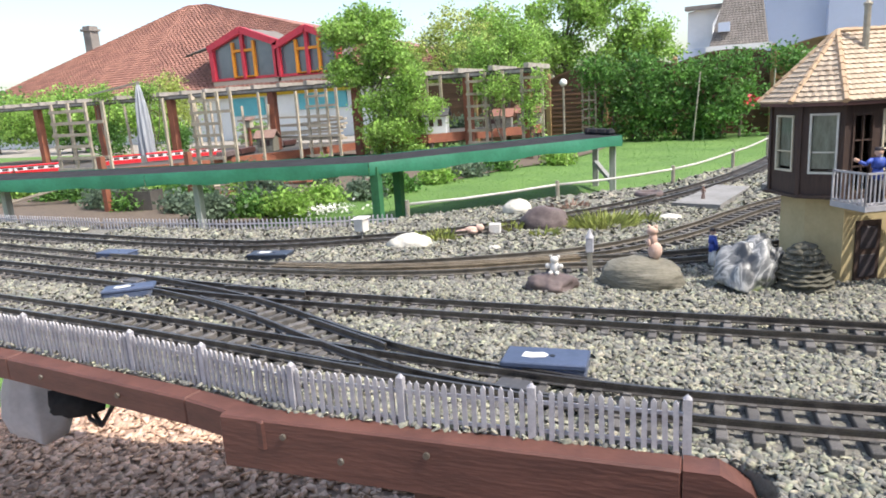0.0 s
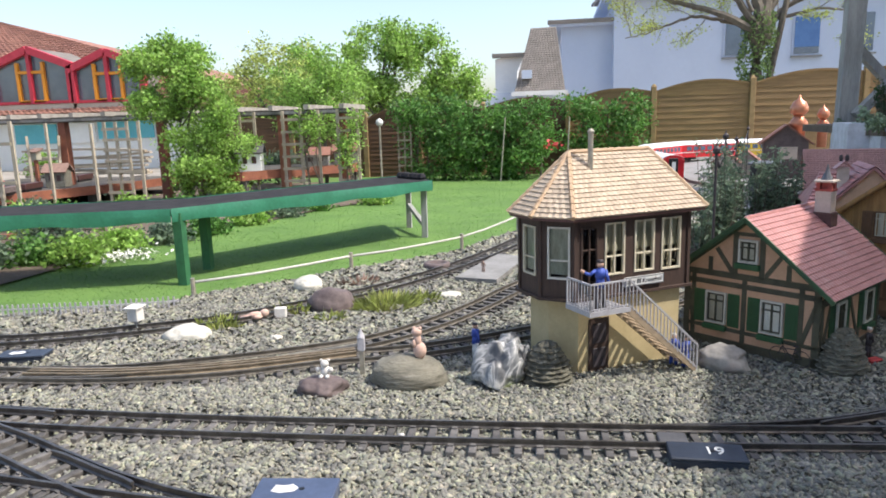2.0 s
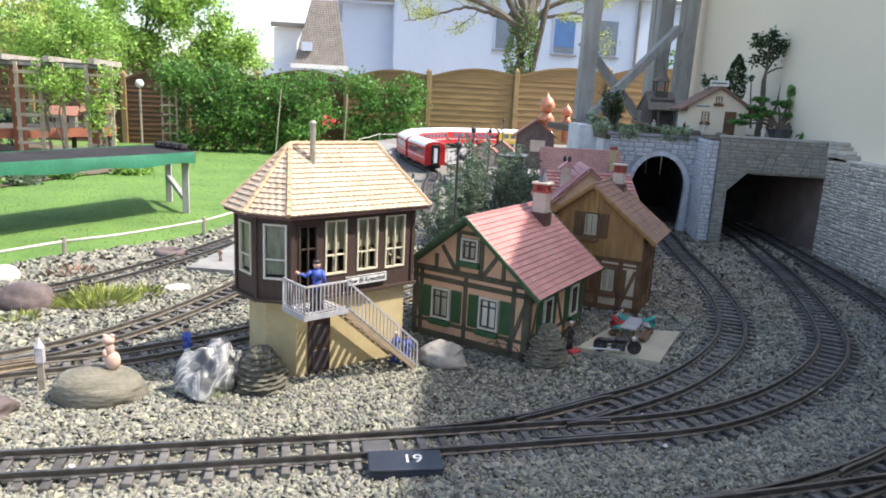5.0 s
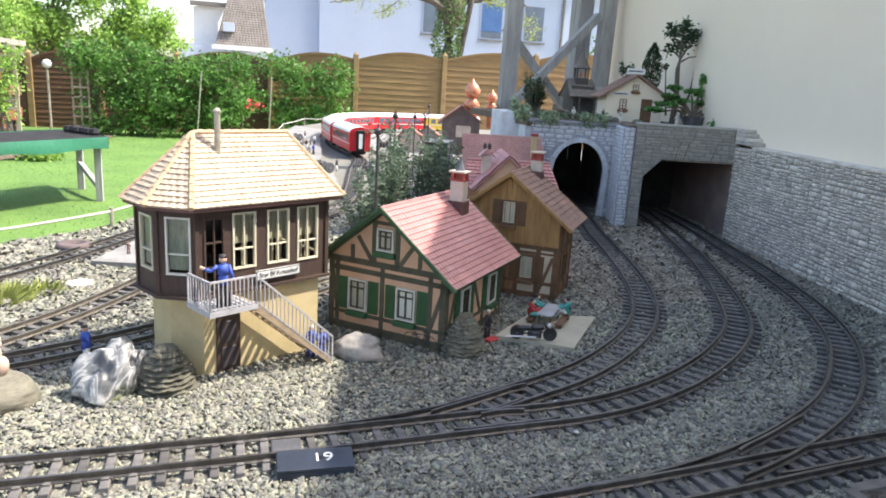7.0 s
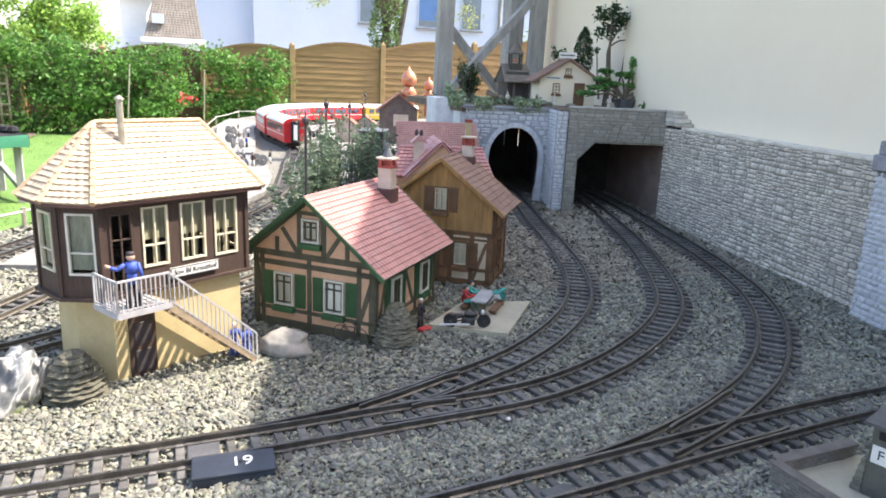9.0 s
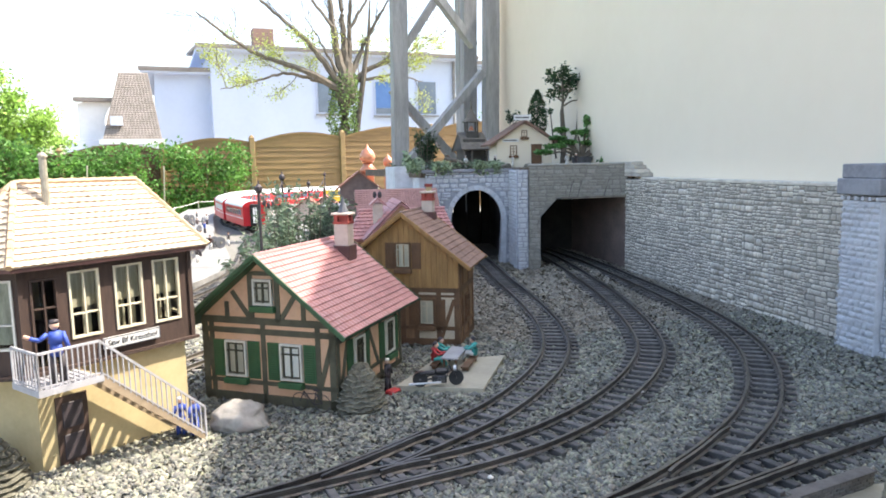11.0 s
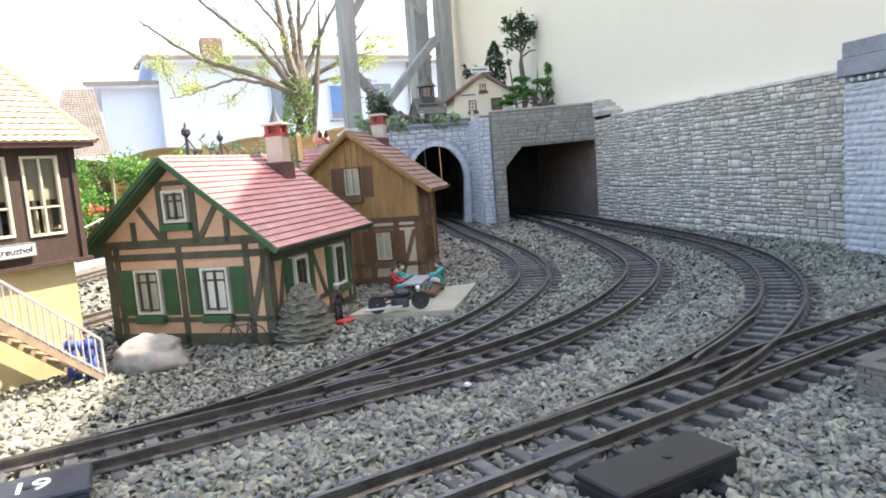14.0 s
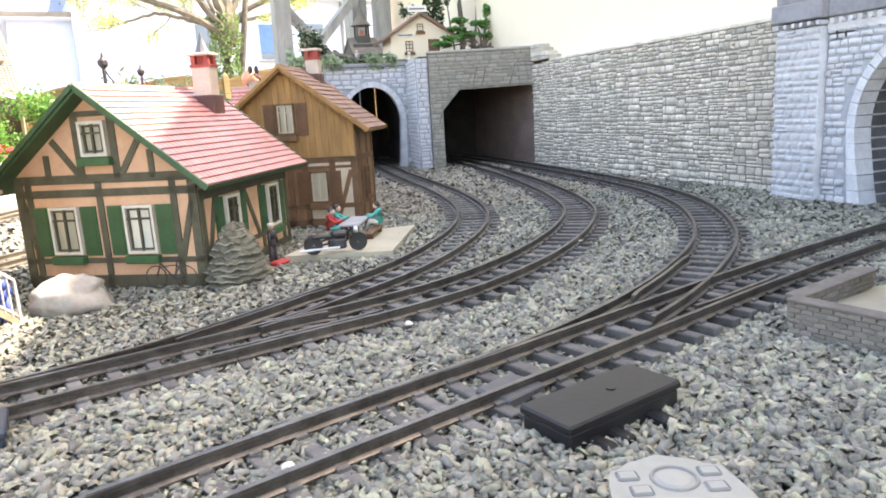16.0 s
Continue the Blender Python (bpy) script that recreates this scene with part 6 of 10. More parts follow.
for e, y0, z0 in ((1, -0.02, 0.160), (-1, 0.150, 0.215)):
    bm = bmesh.new()
    loop = [Vector(q) for q in ((0, y0, z0), (HL, y0, z0), (HL, 0.10, 0.268), (0, 0.10, 0.268))]
    loop = loop if e > 0 else [loop[1], loop[0], loop[3], loop[2]]
    slab(bm, loop, 0.006)
    rh = part("roof", bm, M["tile_dull"], hall)
    bm = bmesh.new()
    tiled(bm, *[q + Vector((0, 0, 0.001)) for q in loop], 18, 30, 0.0014, 0.0006)
    part("roof_tiles", bm, M["tile_dull"], rh)
bm = bmesh.new()
box(bm, 0.222, 0.238, 0.030, 0.046, 0.19, 0.275)
ch4 = part("chimney", bm, M["beige"], hall)
bm = bmesh.new()
box(bm, 0.219, 0.241, 0.027, 0.049, 0.275, 0.284)
part("cap", bm, M["chim_red"], ch4)

# ---- things on the layout ----
def rock(x, y, sx, sy, sz, mat, label, seed, rz=0, rough=0.2, sub=4, sharp=1.5, tilt=0):
    return solid("rock", rock_bm(sx, sy, sz, seed, rough, sub, sharp), M[mat], pose(x, y, -0.003, tilt, 0, rz), label, "rock", smooth=True)


rock(-0.127, 0.935, 0.036, 0.027, 0.021, "rock_purple", "small dark purple-brown rock in the gravel", 3, 10, 0.28)
rock(-0.008, 0.985, 0.060, 0.046, 0.034, "rock_tan", "flat rounded grey-tan rock in the gravel", 5, -8, 0.12)
rock(0.120, 0.985, 0.038, 0.032, 0.056, "rock_crystal", "glossy dark rock with white veins and painted highlights standing on end", 11, 25, 0.42, 4, 1.5, -6).rotation_euler.y = radians(26)
rock(0.467, 1.092, 0.039, 0.030, 0.026, "rock_grey", "pale grey angular boulder beside the stair", 7, -20, 0.3, 4, 1.3)
rock(-0.467, 1.165, 0.044, 0.033, 0.021, "rock_white", "flat white boulder at the edge of the gravel", 13, 5, 0.2)
rock(-0.373, 1.56, 0.034, 0.03, 0.026, "rock_white", "rounded cream boulder beside the rope", 17, 5, 0.12)
rock(-0.258, 1.385, 0.052, 0.038, 0.036, "rock_purple", "dark brown polished boulder", 19, -5, 0.14)
rock(-0.02, 1.50, 0.026, 0.02, 0.010, "rock_white", "small flat cream stone", 23, 0, 0.15)
rock(-0.30, 1.18, 0.012, 0.010, 0.006, "rock_white", "small pale stone lying in the gravel", 29)


def lump_statue(name, blobs, mat, m, label, category):
    """A small figurine, one plain mesh of rounded volumes."""
    bm = bmesh.new()
    for x, y, z, rx, ry, rz in blobs:
        r = bmesh.ops.create_uvsphere(bm, u_segments=12, v_segments=8, radius=1)
        for v in r["verts"]:
            v.co = Vector((x + v.co.x * rx, y + v.co.y * ry, z + v.co.z * rz))
    return solid(name, bm, M[mat], m, label, category, smooth=True)


lump_statue("bear_figurine", [(0, 0, 0.012, 0.010, 0.008, 0.012), (0, -0.002, 0.027, 0.008, 0.007, 0.007), (-0.007, 0, 0.033, 0.003, 0.002, 0.003), (0.007, 0, 0.033, 0.003, 0.002, 0.003), (-0.012, -0.004, 0.016, 0.005, 0.004, 0.005), (0.012, -0.004, 0.016, 0.005, 0.004, 0.005), (-0.006, -0.008, 0.004, 0.004, 0.006, 0.004), (0.006, -0.008, 0.004, 0.004, 0.006, 0.004)], "fig_white", pose(-0.122, 0.938, 0.022) @ Matrix.Scale(0.78, 4), "white bear figurine sitting on a dark rock", "figurine")
lump_statue("clay_figurine", [(0, 0, 0.012, 0.010, 0.009, 0.013), (-0.003, 0, 0.028, 0.006, 0.006, 0.010), (-0.004, 0, 0.040, 0.008, 0.007, 0.007), (-0.008, 0, 0.046, 0.003, 0.003, 0.003), (0.001, 0, 0.046, 0.003, 0.003, 0.003), (-0.008, -0.004, 0.024, 0.003, 0.004, 0.006)], "clay", pose(0.010, 0.985, 0.038), "salmon clay squirrel figurine on the flat rock", "figurine")
lump_statue("reclining_figurine", [(0, 0, 0.008, 0.016, 0.008, 0.008), (0.017, 0.002, 0.012, 0.009, 0.008, 0.008), (-0.016, -0.002, 0.006, 0.012, 0.006, 0.005), (-0.026, 0, 0.005, 0.007, 0.004, 0.004), (0.005, -0.008, 0.006, 0.008, 0.004, 0.004)], "clay", pose(-0.385, 1.285, 0.003, 0, 0, 15), "pink clay figurine lying in the gravel", "figurine")
bm = bmesh.new()
box(bm, -0.012, 0.012, -0.008, 0.008, 0, 0.020, bevel=0.0015)
solid("white_block", bm, M["fig_white"], pose(-0.345, 1.315, 0.0, 0, 0, 10), "small white block beside the figurine", "block")


def moulded_pine(x, y, r, h, label, rim=0.6, power=2.3, ragged=0.35):
    """A moulded cone of drooping, ragged tiers with pale rims."""
    rng_ = np.random.default_rng(int(x * 1000))
    bm = bmesh.new()
    sides, tiers = 40, 10
    rings, pale = [], []
    for k in range(tiers):
        t = k / tiers
        R = r * (1.03 - 0.80 * t**power)
        a0 = rng_.uniform(0, 6.283)
        for dr, dz, p in ((0.74, 0.030, 0), (1.0, -0.012, 1), (1.03, 0.018, 1), (0.90, 0.055, 0)):
            ring = []
            for i in range(sides):
                a = 6.28318 * i / sides
                n0 = noise.noise(Vector((math.cos(a) * 3.1 + k * 5, math.sin(a) * 3.1, x * 9)))
                jag = ragged * (0.055 * math.sin(a * 9 + a0) + 0.05 * math.sin(a * 17 + 2 * a0))
                q = R * dr * (1 + (0.12 * n0 + jag) * (1 if dr > 0.8 else 0.4))
                ring.append(bm.verts.new((q * math.cos(a), q * math.sin(a), h * (t + dz) + (0.0035 * n0 if dr > 0.8 else 0) - (0.003 * jag * 10 * R / r * 0.4 if dr > 0.95 else 0))))
            rings.append(ring)
            pale.append(p)
    for j, (r0, r1) in enumerate(zip(rings, rings[1:])):
        for i in range(sides):
            f = bm.faces.new((r0[i], r0[(i + 1) % sides], r1[(i + 1) % sides], r1[i]))
            if pale[j] and pale[j + 1] and noise.noise(Vector((i * 0.35, j * 0.7, x * 5))) > rim:
                f.material_index = 1
    top = bm.verts.new((0, 0, h * 1.04))
    for i in range(sides):
        bm.faces.new((rings[-1][i], rings[-1][(i + 1) % sides], top))
    return solid("moulded_pine", bm, [M["pine"], M["pine_edge"]], pose(x, y, -0.001), label, "model tree", "moulded pines")


moulded_pine(0.197, 1.000, 0.036, 0.064, "grey-green moulded pine beside the signal box")
moulded_pine(0.633, 1.083, 0.034, 0.066, "grey-green moulded pine with snowy edges beside the house", -0.25, 1.8, 0.6)


def figure(x, y, z, h, coat, legs, hat, label, rz=0, wave=False, name="model_figure"):
    """A model railway figure, one plain mesh."""
    bm = bmesh.new()
    k = h / 0.075
    def limb(a, b, r, mi):
        n0 = len(bm.faces)
        tube(bm, [Vector(a) * k, Vector(b) * k], [r * k, r * 0.85 * k], 7)
        bm.faces.ensure_lookup_table()
        for f in bm.faces[n0:]:
            f.material_index = mi

    for s in (-1, 1):
        limb((s * 0.0055, 0, 0), (s * 0.005, 0, 0.034), 0.0048, 1)
        limb((s * 0.0055, -0.004, 0.002), (s * 0.0055, 0.003, 0.002), 0.004, 1)
    limb((0, 0, 0.032), (0, 0, 0.048), 0.0074, 0)
    limb((0, 0, 0.048), (0, 0, 0.061), 0.0084, 0)
    limb((0.008, 0, 0.059), (0.013, -0.003, 0.038), 0.0029, 0)
    if wave:
        limb((-0.008, 0, 0.059), (-0.017, -0.002, 0.053), 0.0030, 0)
        limb((-0.017, -0.002, 0.053), (-0.027, -0.003, 0.058), 0.0026, 0)
        limb((-0.027, -0.003, 0.058), (-0.032, -0.003, 0.061), 0.0026, 2)
    else:
        limb((-0.008, 0, 0.059), (-0.013, -0.003, 0.038), 0.0029, 0)
    n0 = len(bm.faces)
    r = bmesh.ops.create_uvsphere(bm, u_segments=10, v_segments=8, radius=0.0054 * k)
    for v in r["verts"]:
        v.co.z += 0.068 * k
    bm.faces.ensure_lookup_table()
    for f in bm.faces[n0:]:
        f.material_index = 2
    limb((0, 0.0006, 0.0705), (0, 0.0006, 0.0745), 0.0058, 3)
    return solid(name, bm, [M[coat], M[legs], M["skin"], M[hat]], pose(x, y, z, 0, 0, rz), label, "figure", "model figures", smooth=True)


tw = lambda u, v, z=0.0: tuple(Vector((0.230, 1.007, z)) + TU * u + TV * v)  # noqa: E731
figure(*tw(0.026, -0.036, 0.117), 0.070, "fig_blue", "fig_dark", "fig_dark", "waving model signalman in blue jacket on the landing", 20, True)
figure(0.408, 1.082, 0.0, 0.050, "fig_blue", "fig_blue", "fig_dark", "model worker in blue at the foot of the stair", 30)
figure(0.392, 1.092, 0.0, 0.050, "fig_blue", "fig_blue", "fig_white", "model worker in blue behind the stair rail", 10)
figure(0.081, 1.092, 0.0, 0.062, "fig_blue", "fig_white", "fig_dark", "model figure in a blue coat behind the rocks", 120)
figure(0.690, 1.135, 0.0, 0.052, "fig_dark", "fig_dark", "fig_white", "model figure in dark clothes beside the house", 40)
bm = bmesh.new()
box(bm, -0.012, 0.012, -0.007, 0.007, 0, 0.008, bevel=0.002)
solid("red_toolbox", bm, M["fig_red"], pose(0.692, 1.118, 0, 0, 0, 30), "small red box beside a model figure", "box")

# stone slab and motorcycle
bm = bmesh.new()
slab(bm, [(0.699, 1.122, 0.011), (0.811, 1.051, 0.011), (0.924, 1.196, 0.011), (0.799, 1.222, 0.011)], 0.014)
solid("stone_slab", bm, M["sand"], Matrix(), "pale sand-coloured slab on the gravel", "slab")
bike = thing("motorcycle", frame2((0.757, 1.093, 0.011), (-0.96, 0.27)) @ Matrix.Scale(0.74, 4), "dark model motorcycle with chrome exhaust on a pale slab", "motorcycle")


def wheel(x, y, r, w=0.0045):
    bm = bmesh.new()
    lathe(bm, [(r * 0.72, -w / 2), (r * 0.95, -w / 2), (r, -w / 4), (r, w / 4), (r * 0.95, w / 2), (r * 0.72, w / 2)], 20)
    wh = part("wheel", bm, M["engine"], bike, at=pose(x, y, r, 90))
    for a in range(6):
        bm = bmesh.new()
        c, s = math.cos(a * math.pi / 6), math.sin(a * math.pi / 6)
        bar(bm, (-c * r * 0.8, -s * r * 0.8, 0), (c * r * 0.8, s * r * 0.8, 0), 0.0009)
        part("spoke", bm, M["silver"], wh)
    bm = bmesh.new()
    lathe(bm, [(r * 0.16, -w * 0.55), (r * 0.16, w * 0.55)], 10)
    part("hub", bm, M["lead"], wh)


wheel(-0.036, 0, 0.0155)
wheel(0.038, 0, 0.0155)
bm = bmesh.new()
for s_ in (-0.0055, 0.0055):
    bar(bm, (-0.036, s_, 0.0155), (-0.022, s_, 0.040), 0.0026)
bar(bm, (-0.020, 0, 0.034), (0.036, 0, 0.018), 0.003)
bar(bm, (-0.020, 0, 0.020), (0.036, 0, 0.0135), 0.0028)
bar(bm, (-0.022, -0.012, 0.038), (-0.022, 0.012, 0.038), 0.0022)
part("frame", bm, M["engine"], bike)
bm = bmesh.new()
box(bm, -0.016, 0.014, -0.0075, 0.0075, 0.007, 0.024, bevel=0.002)
en = part("engine", bm, M["engine"], bike)
for k in range(4):
    bm = bmesh.new()
    box(bm, -0.012, 0.004, -0.0085, 0.0085, 0.011 + k * 0.0032, 0.0122 + k * 0.0032)
    part("cooling_fin", bm, M["lead"], en)
bm = bmesh.new()
box(bm, -0.020, 0.008, -0.0075, 0.0075, 0.025, 0.037, bevel=0.004)
part("tank", bm, M["engine"], bike)
bm = bmesh.new()
box(bm, 0.008, 0.040, -0.007, 0.007, 0.026, 0.032, bevel=0.002)
part("saddle", bm, M["engine"], bike)
for x in (-0.034, 0.036):
    bm = bmesh.new()
    sp = [Vector((x + 0.018 * math.cos(a), 0, 0.0155 + 0.018 * math.sin(a))) for a in np.linspace(0.3, 2.9, 9)]
    rows = [[bm.verts.new(p + Vector((0, w, 0))) for w in (-0.0045, 0.0045)] for p in sp]
    for p, q in zip(rows, rows[1:]):
        bm.faces.new((p[0], p[1], q[1], q[0]))
    part("mudguard", bm, M["maroon"], bike)
bm = bmesh.new()
tube(bm, [(-0.030, 0.0, 0.036), (-0.036, 0, 0.036)], [0.005, 0.006], 10)
part("headlight", bm, M["silver"], bike)
bm = bmesh.new()
tube(bm, [(-0.004, 0.008, 0.010), (0.062, 0.008, 0.009)], 0.0022, 8)
part("exhaust", bm, M["silver"], bike)


def sitter(x, y, z, rz, coat, legs, label):
    """A seated model figure that leans back with its legs forward, one plain mesh."""
    bm = bmesh.new()

    def limb(pts, r, mi):
        n0 = len(bm.faces)
        tube(bm, pts, r, 7)
        bm.faces.ensure_lookup_table()
        for f in bm.faces[n0:]:
            f.material_index = mi

    limb([(-0.002, 0, 0.0), (-0.004, 0, 0.010), (-0.003, 0, 0.018), (-0.001, 0, 0.021)], [0.0055, 0.0056, 0.0062, 0.003], 0)
    for s in (-1, 1):
        limb([(-0.002, s * 0.003, 0.002), (0.010, s * 0.004, 0.004), (0.017, s * 0.004, -0.008)], [0.0034, 0.0030, 0.0022], 1)
        limb([(-0.002, s * 0.0062, 0.017), (0.006, s * 0.007, 0.011), (0.014, s * 0.005, 0.013)], [0.0024, 0.0021, 0.0016], 0)
    for r, dz, dx, mi in ((0.0046, 0.0255, 0.0004, 2), (0.0047, 0.0272, -0.0008, 3)):
        n0 = len(bm.faces)
        q = bmesh.ops.create_uvsphere(bm, u_segments=10, v_segments=7, radius=r)
        for v in q["verts"]:
            v.co += Vector((dx, 0, dz))
        bm.faces.ensure_lookup_table()
        for f in bm.faces[n0:]:
            f.material_index = mi
    solid("seated_figure", bm, [M[coat], M[legs], M["skin"], M["fig_dark"]], pose(x, y, z, 0, 0, rz), label, "figure", "seated figures", smooth=True)


# grey table with two benches behind the motorcycle, and three who sit there
TB = frame2((0.822, 1.182, 0.0), (0.62, 0.78))
tab = thing("picnic_table", TB, "pale grey model table on the gravel behind the motorcycle", "table")
bm = bmesh.new()
box(bm, -0.036, 0.036, -0.014, 0.014, 0.030, 0.033, bevel=0.0006)
part("tabletop", bm, M["table_grey"], tab)
for x in (-0.028, 0.028):
    for y in (-0.010, 0.010):
        bm = bmesh.new()
        box(bm, x - 0.0016, x + 0.0016, y - 0.0016, y + 0.0016, -0.003, 0.030)
        part("leg", bm, M["timber_brown"], tab)
for s_, nm in ((1, "bench"), (-1, "bench")):
    bn = thing(nm, TB @ pose(0, s_ * 0.026, 0), "dark model bench beside the grey table", "bench", "table benches")
    bm = bmesh.new()
    box(bm, -0.036, 0.036, -0.006, 0.006, 0.017, 0.0195)
    part("seat", bm, M["timber_brown"], bn)
    for x in (-0.028, 0.028):
        bm = bmesh.new()
        box(bm, x - 0.0015, x + 0.0015, -0.005, 0.005, -0.003, 0.017)
        part("leg", bm, M["timber_brown"], bn)
for u, w, rz, coat, legs, label in ((-0.020, 0.026, 0, "fig_red", "fig_teal", "seated model figure in red with teal trousers"), (0.010, 0.026, 0, "fig_teal", "fig_dark", "seated model figure in teal with dark trousers"), (0.024, -0.026, 180, "fig_teal", "fig_white", "seated model figure in teal on the far bench")):
    q_ = TB @ Vector((u, w, 0.0235))
    sitter(q_.x, q_.y, q_.z, math.degrees(math.atan2(0.78, 0.62)) - 90 + rz, coat, legs, label)

# bicycle leaning at the gable
bic = thing("bicycle", frame2(h1o - HR * 0.012 + HG * 0.075, HG), "dark model bicycle leaning at the house gable", "bicycle")
for x in (-0.018, 0.018):
    bm = bmesh.new()
    ring = [(x + 0.0125 * math.cos(a), 0, 0.0125 + 0.0125 * math.sin(a)) for a in np.linspace(0, 2 * math.pi, 17)]
    tube(bm, ring, 0.0007, 5)
    part("wheel", bm, M["fig_dark"], bic)
bm = bmesh.new()
for a, b in (((-0.018, 0.0125), (-0.011, 0.028)), ((-0.011, 0.028), (0.004, 0.010)), ((0.004, 0.010), (0.018, 0.0125)), ((0.018, 0.0125), (0.008, 0.026)), ((0.008, 0.026), (-0.011, 0.024)), ((0.004, 0.010), (0.009, 0.030)), ((-0.012, 0.030), (-0.016, 0.032))):
    bar(bm, (a[0], 0, a[1]), (b[0], 0, b[1]), 0.0012)
box(bm, 0.005, 0.013, -0.0015, 0.0015, 0.030, 0.032)
part("frame", bm, M["fig_dark"], bic)


# point motors and boxes beside the track
def motor_box(x, y, lx, ly, h, mat, label, rz=0, lid=None, number=None, patch=None, name="point_motor", feet=False):
    root = thing(name, pose(x, y, -0.002, 0, 0, rz), label, "point motor", "point motors")
    bm = bmesh.new()
    box(bm, -lx / 2, lx / 2, -ly / 2, ly / 2, 0, h * 0.72, bevel=0.0012)
    part("case", bm, M[mat], root)
    bm = bmesh.new()
    box(bm, -lx / 2 - 0.0012, lx / 2 + 0.0012, -ly / 2 - 0.0012, ly / 2 + 0.0012, h * 0.72, h, bevel=0.0012)
    top = part("lid", bm, M[mat], root)
    # low black disc stands in for the dark hole in the lid
    bm = bmesh.new()
    tube(bm, [(lx * 0.08, 0, h - 0.0005), (lx * 0.08, 0, h + 0.0006)], 0.0028, 10)
    part("screw_cap", bm, M["black"], top)
    if number:
        lettering(number, ly * 0.62, pose(lx * 0.10, 0, h + 0.0003), top, "sign")
    if patch:
        bm = bmesh.new()
        pts = [(-0.014, -0.006), (-0.004, -0.009), (0.010, -0.006), (0.013, 0.001), (0.006, 0.008), (-0.003, 0.005), (-0.012, 0.007)]
        bm.faces.new([bm.verts.new((a - lx * 0.12, b, h + 0.0006)) for a, b in pts])
        part("paint_patch", bm, M["sign"], top)
    for s in (-1, 1):
        bm = bmesh.new()
        box(bm, s * lx * 0.36 - 0.005, s * lx * 0.36 + 0.005, ly / 2 - 0.001, ly / 2 + 0.014, 0.002, 0.006, bevel=0.001)
        part("bracket", bm, M["black"], root)
    if feet:
        for x0 in (-0.30, -0.14, 0.22):
            bm = bmesh.new()
            box(bm, x0 * lx - 0.0045, x0 * lx + 0.0045, -ly / 2 - 0.013, -ly / 2 + 0.002, 0.001, 0.0075, bevel=0.0015)
            part("foot", bm, M["black"], root)
    return root


motor_box(0.374, 0.773, 0.080, 0.038, 0.0165, "slate_box", "dark slate point motor numbered in white", -1, number="19")
motor_box(-0.055, 0.640, 0.082, 0.042, 0.021, "blue_box", "blue-grey point motor with a white paint patch", 6, patch=True)
motor_box(-0.770, 0.768, 0.075, 0.036, 0.018, "blue_box", "blue-grey point motor with a white patch and lever", 38, patch=True)
motor_box(0.702, 0.583, 0.088, 0.036, 0.0185, "black", "black plastic point motor in the gravel", 4, feet=True)
motor_box(-0.695, 1.030, 0.080, 0.036, 0.015, "slate_box", "flat dark point motor between the tracks", 12, patch=True)
motor_box(-1.05, 0.99, 0.075, 0.036, 0.015, "blue_box", "flat blue-grey point motor far down the track", 5)
for x, y, rz in ((0.345, 0.8185, 1), (-0.075, 0.5895, -3), (0.680, 0.640, 12), (-0.83, 0.835, -4)):
    bm = bmesh.new()
    box(bm, -0.017, 0.017, -0.014, 0.014, 0.000, 0.0075, bevel=0.0015)
    solid("lever_cover", bm, M["grey_lid"], pose(x, y, 0.0, 0, 0, rz), "grey plastic cover between the rails", "cover", "covers between rails")

# white sensor on a post, marker post
sens = thing("signal_lamp", pose(-0.597, 1.207, -0.002, 0, 0, -10), "small white lamp box on a post", "signal lamp")
bm = bmesh.new()
box(bm, -0.003, 0.003, -0.003, 0.003, 0, 0.030)
part("post", bm, M["grey_wood"], sens)
bm = bmesh.new()
box(bm, -0.012, 0.012, -0.010, 0.010, 0.022, 0.048, bevel=0.001)
part("box", bm, M["fig_white"], sens)
bm = bmesh.new()
slab(bm, [(-0.017, -0.014, 0.048), (0.015, -0.014, 0.050), (0.015, 0.014, 0.053), (-0.017, 0.014, 0.051)], 0.003)
part("roof", bm, M["fig_white"], sens)
mk = thing("marker_post", pose(-0.086, 1.006, -0.004, 0, 0, 8), "weathered pale marker post with a pointed head", "post")
bm = bmesh.new()
box(bm, -0.0035, 0.0035, -0.0035, 0.0035, 0, 0.062)
part("shaft", bm, M["pipe"], mk)
bm = bmesh.new()
box(bm, -0.0055, 0.0055, -0.005, 0.005, 0.044, 0.066, bevel=0.001)
lathe(bm, [(0.0065, 0.066), (0.0045, 0.070), (0.0005, 0.080)], 8)
part("head", bm, M["picket"], mk)

# scattered white bits
for x, y, s in ((0.706, 0.885, 0.003), (0.697, 0.801, 0.0035), (0.536, 0.634, 0.004), (0.545, 0.628, 0.003), (0.02, 0.80, 0.004), (1.02, 0.95, 0.005), (0.87, 0.66, 0.0025)):
    solid("pale_pebble", rock_bm(s, s * 0.8, s * 0.7, x * 9, 0.3, 2), M["fig_white"], pose(x, y, 0.003), "small white pebble on the gravel", "pebble", "white pebbles", smooth=True)

# a few green sprouts and fallen petals on the ballast
for k, (x, y, mt) in enumerate(((0.742, 0.520, "leaf_e"), (0.795, 0.505, "sand"), (0.60, 0.500, "leaf_y"), (0.56, 0.455, "leaf_e"), (0.85, 0.545, "sand"))):
    rg_ = np.random.default_rng(70 + k)
    v, f = leaves(np.stack([rg_.normal(0, 0.004, 5), rg_.normal(0, 0.004, 5), rg_.uniform(0.004, 0.009, 5)], 1), 0.003, rg_)
    ob = from_arrays("sprout", v, f, M[mt], "tiny plant sprout among the stones", "plant", "")
    ob.location = (x, y, 0)

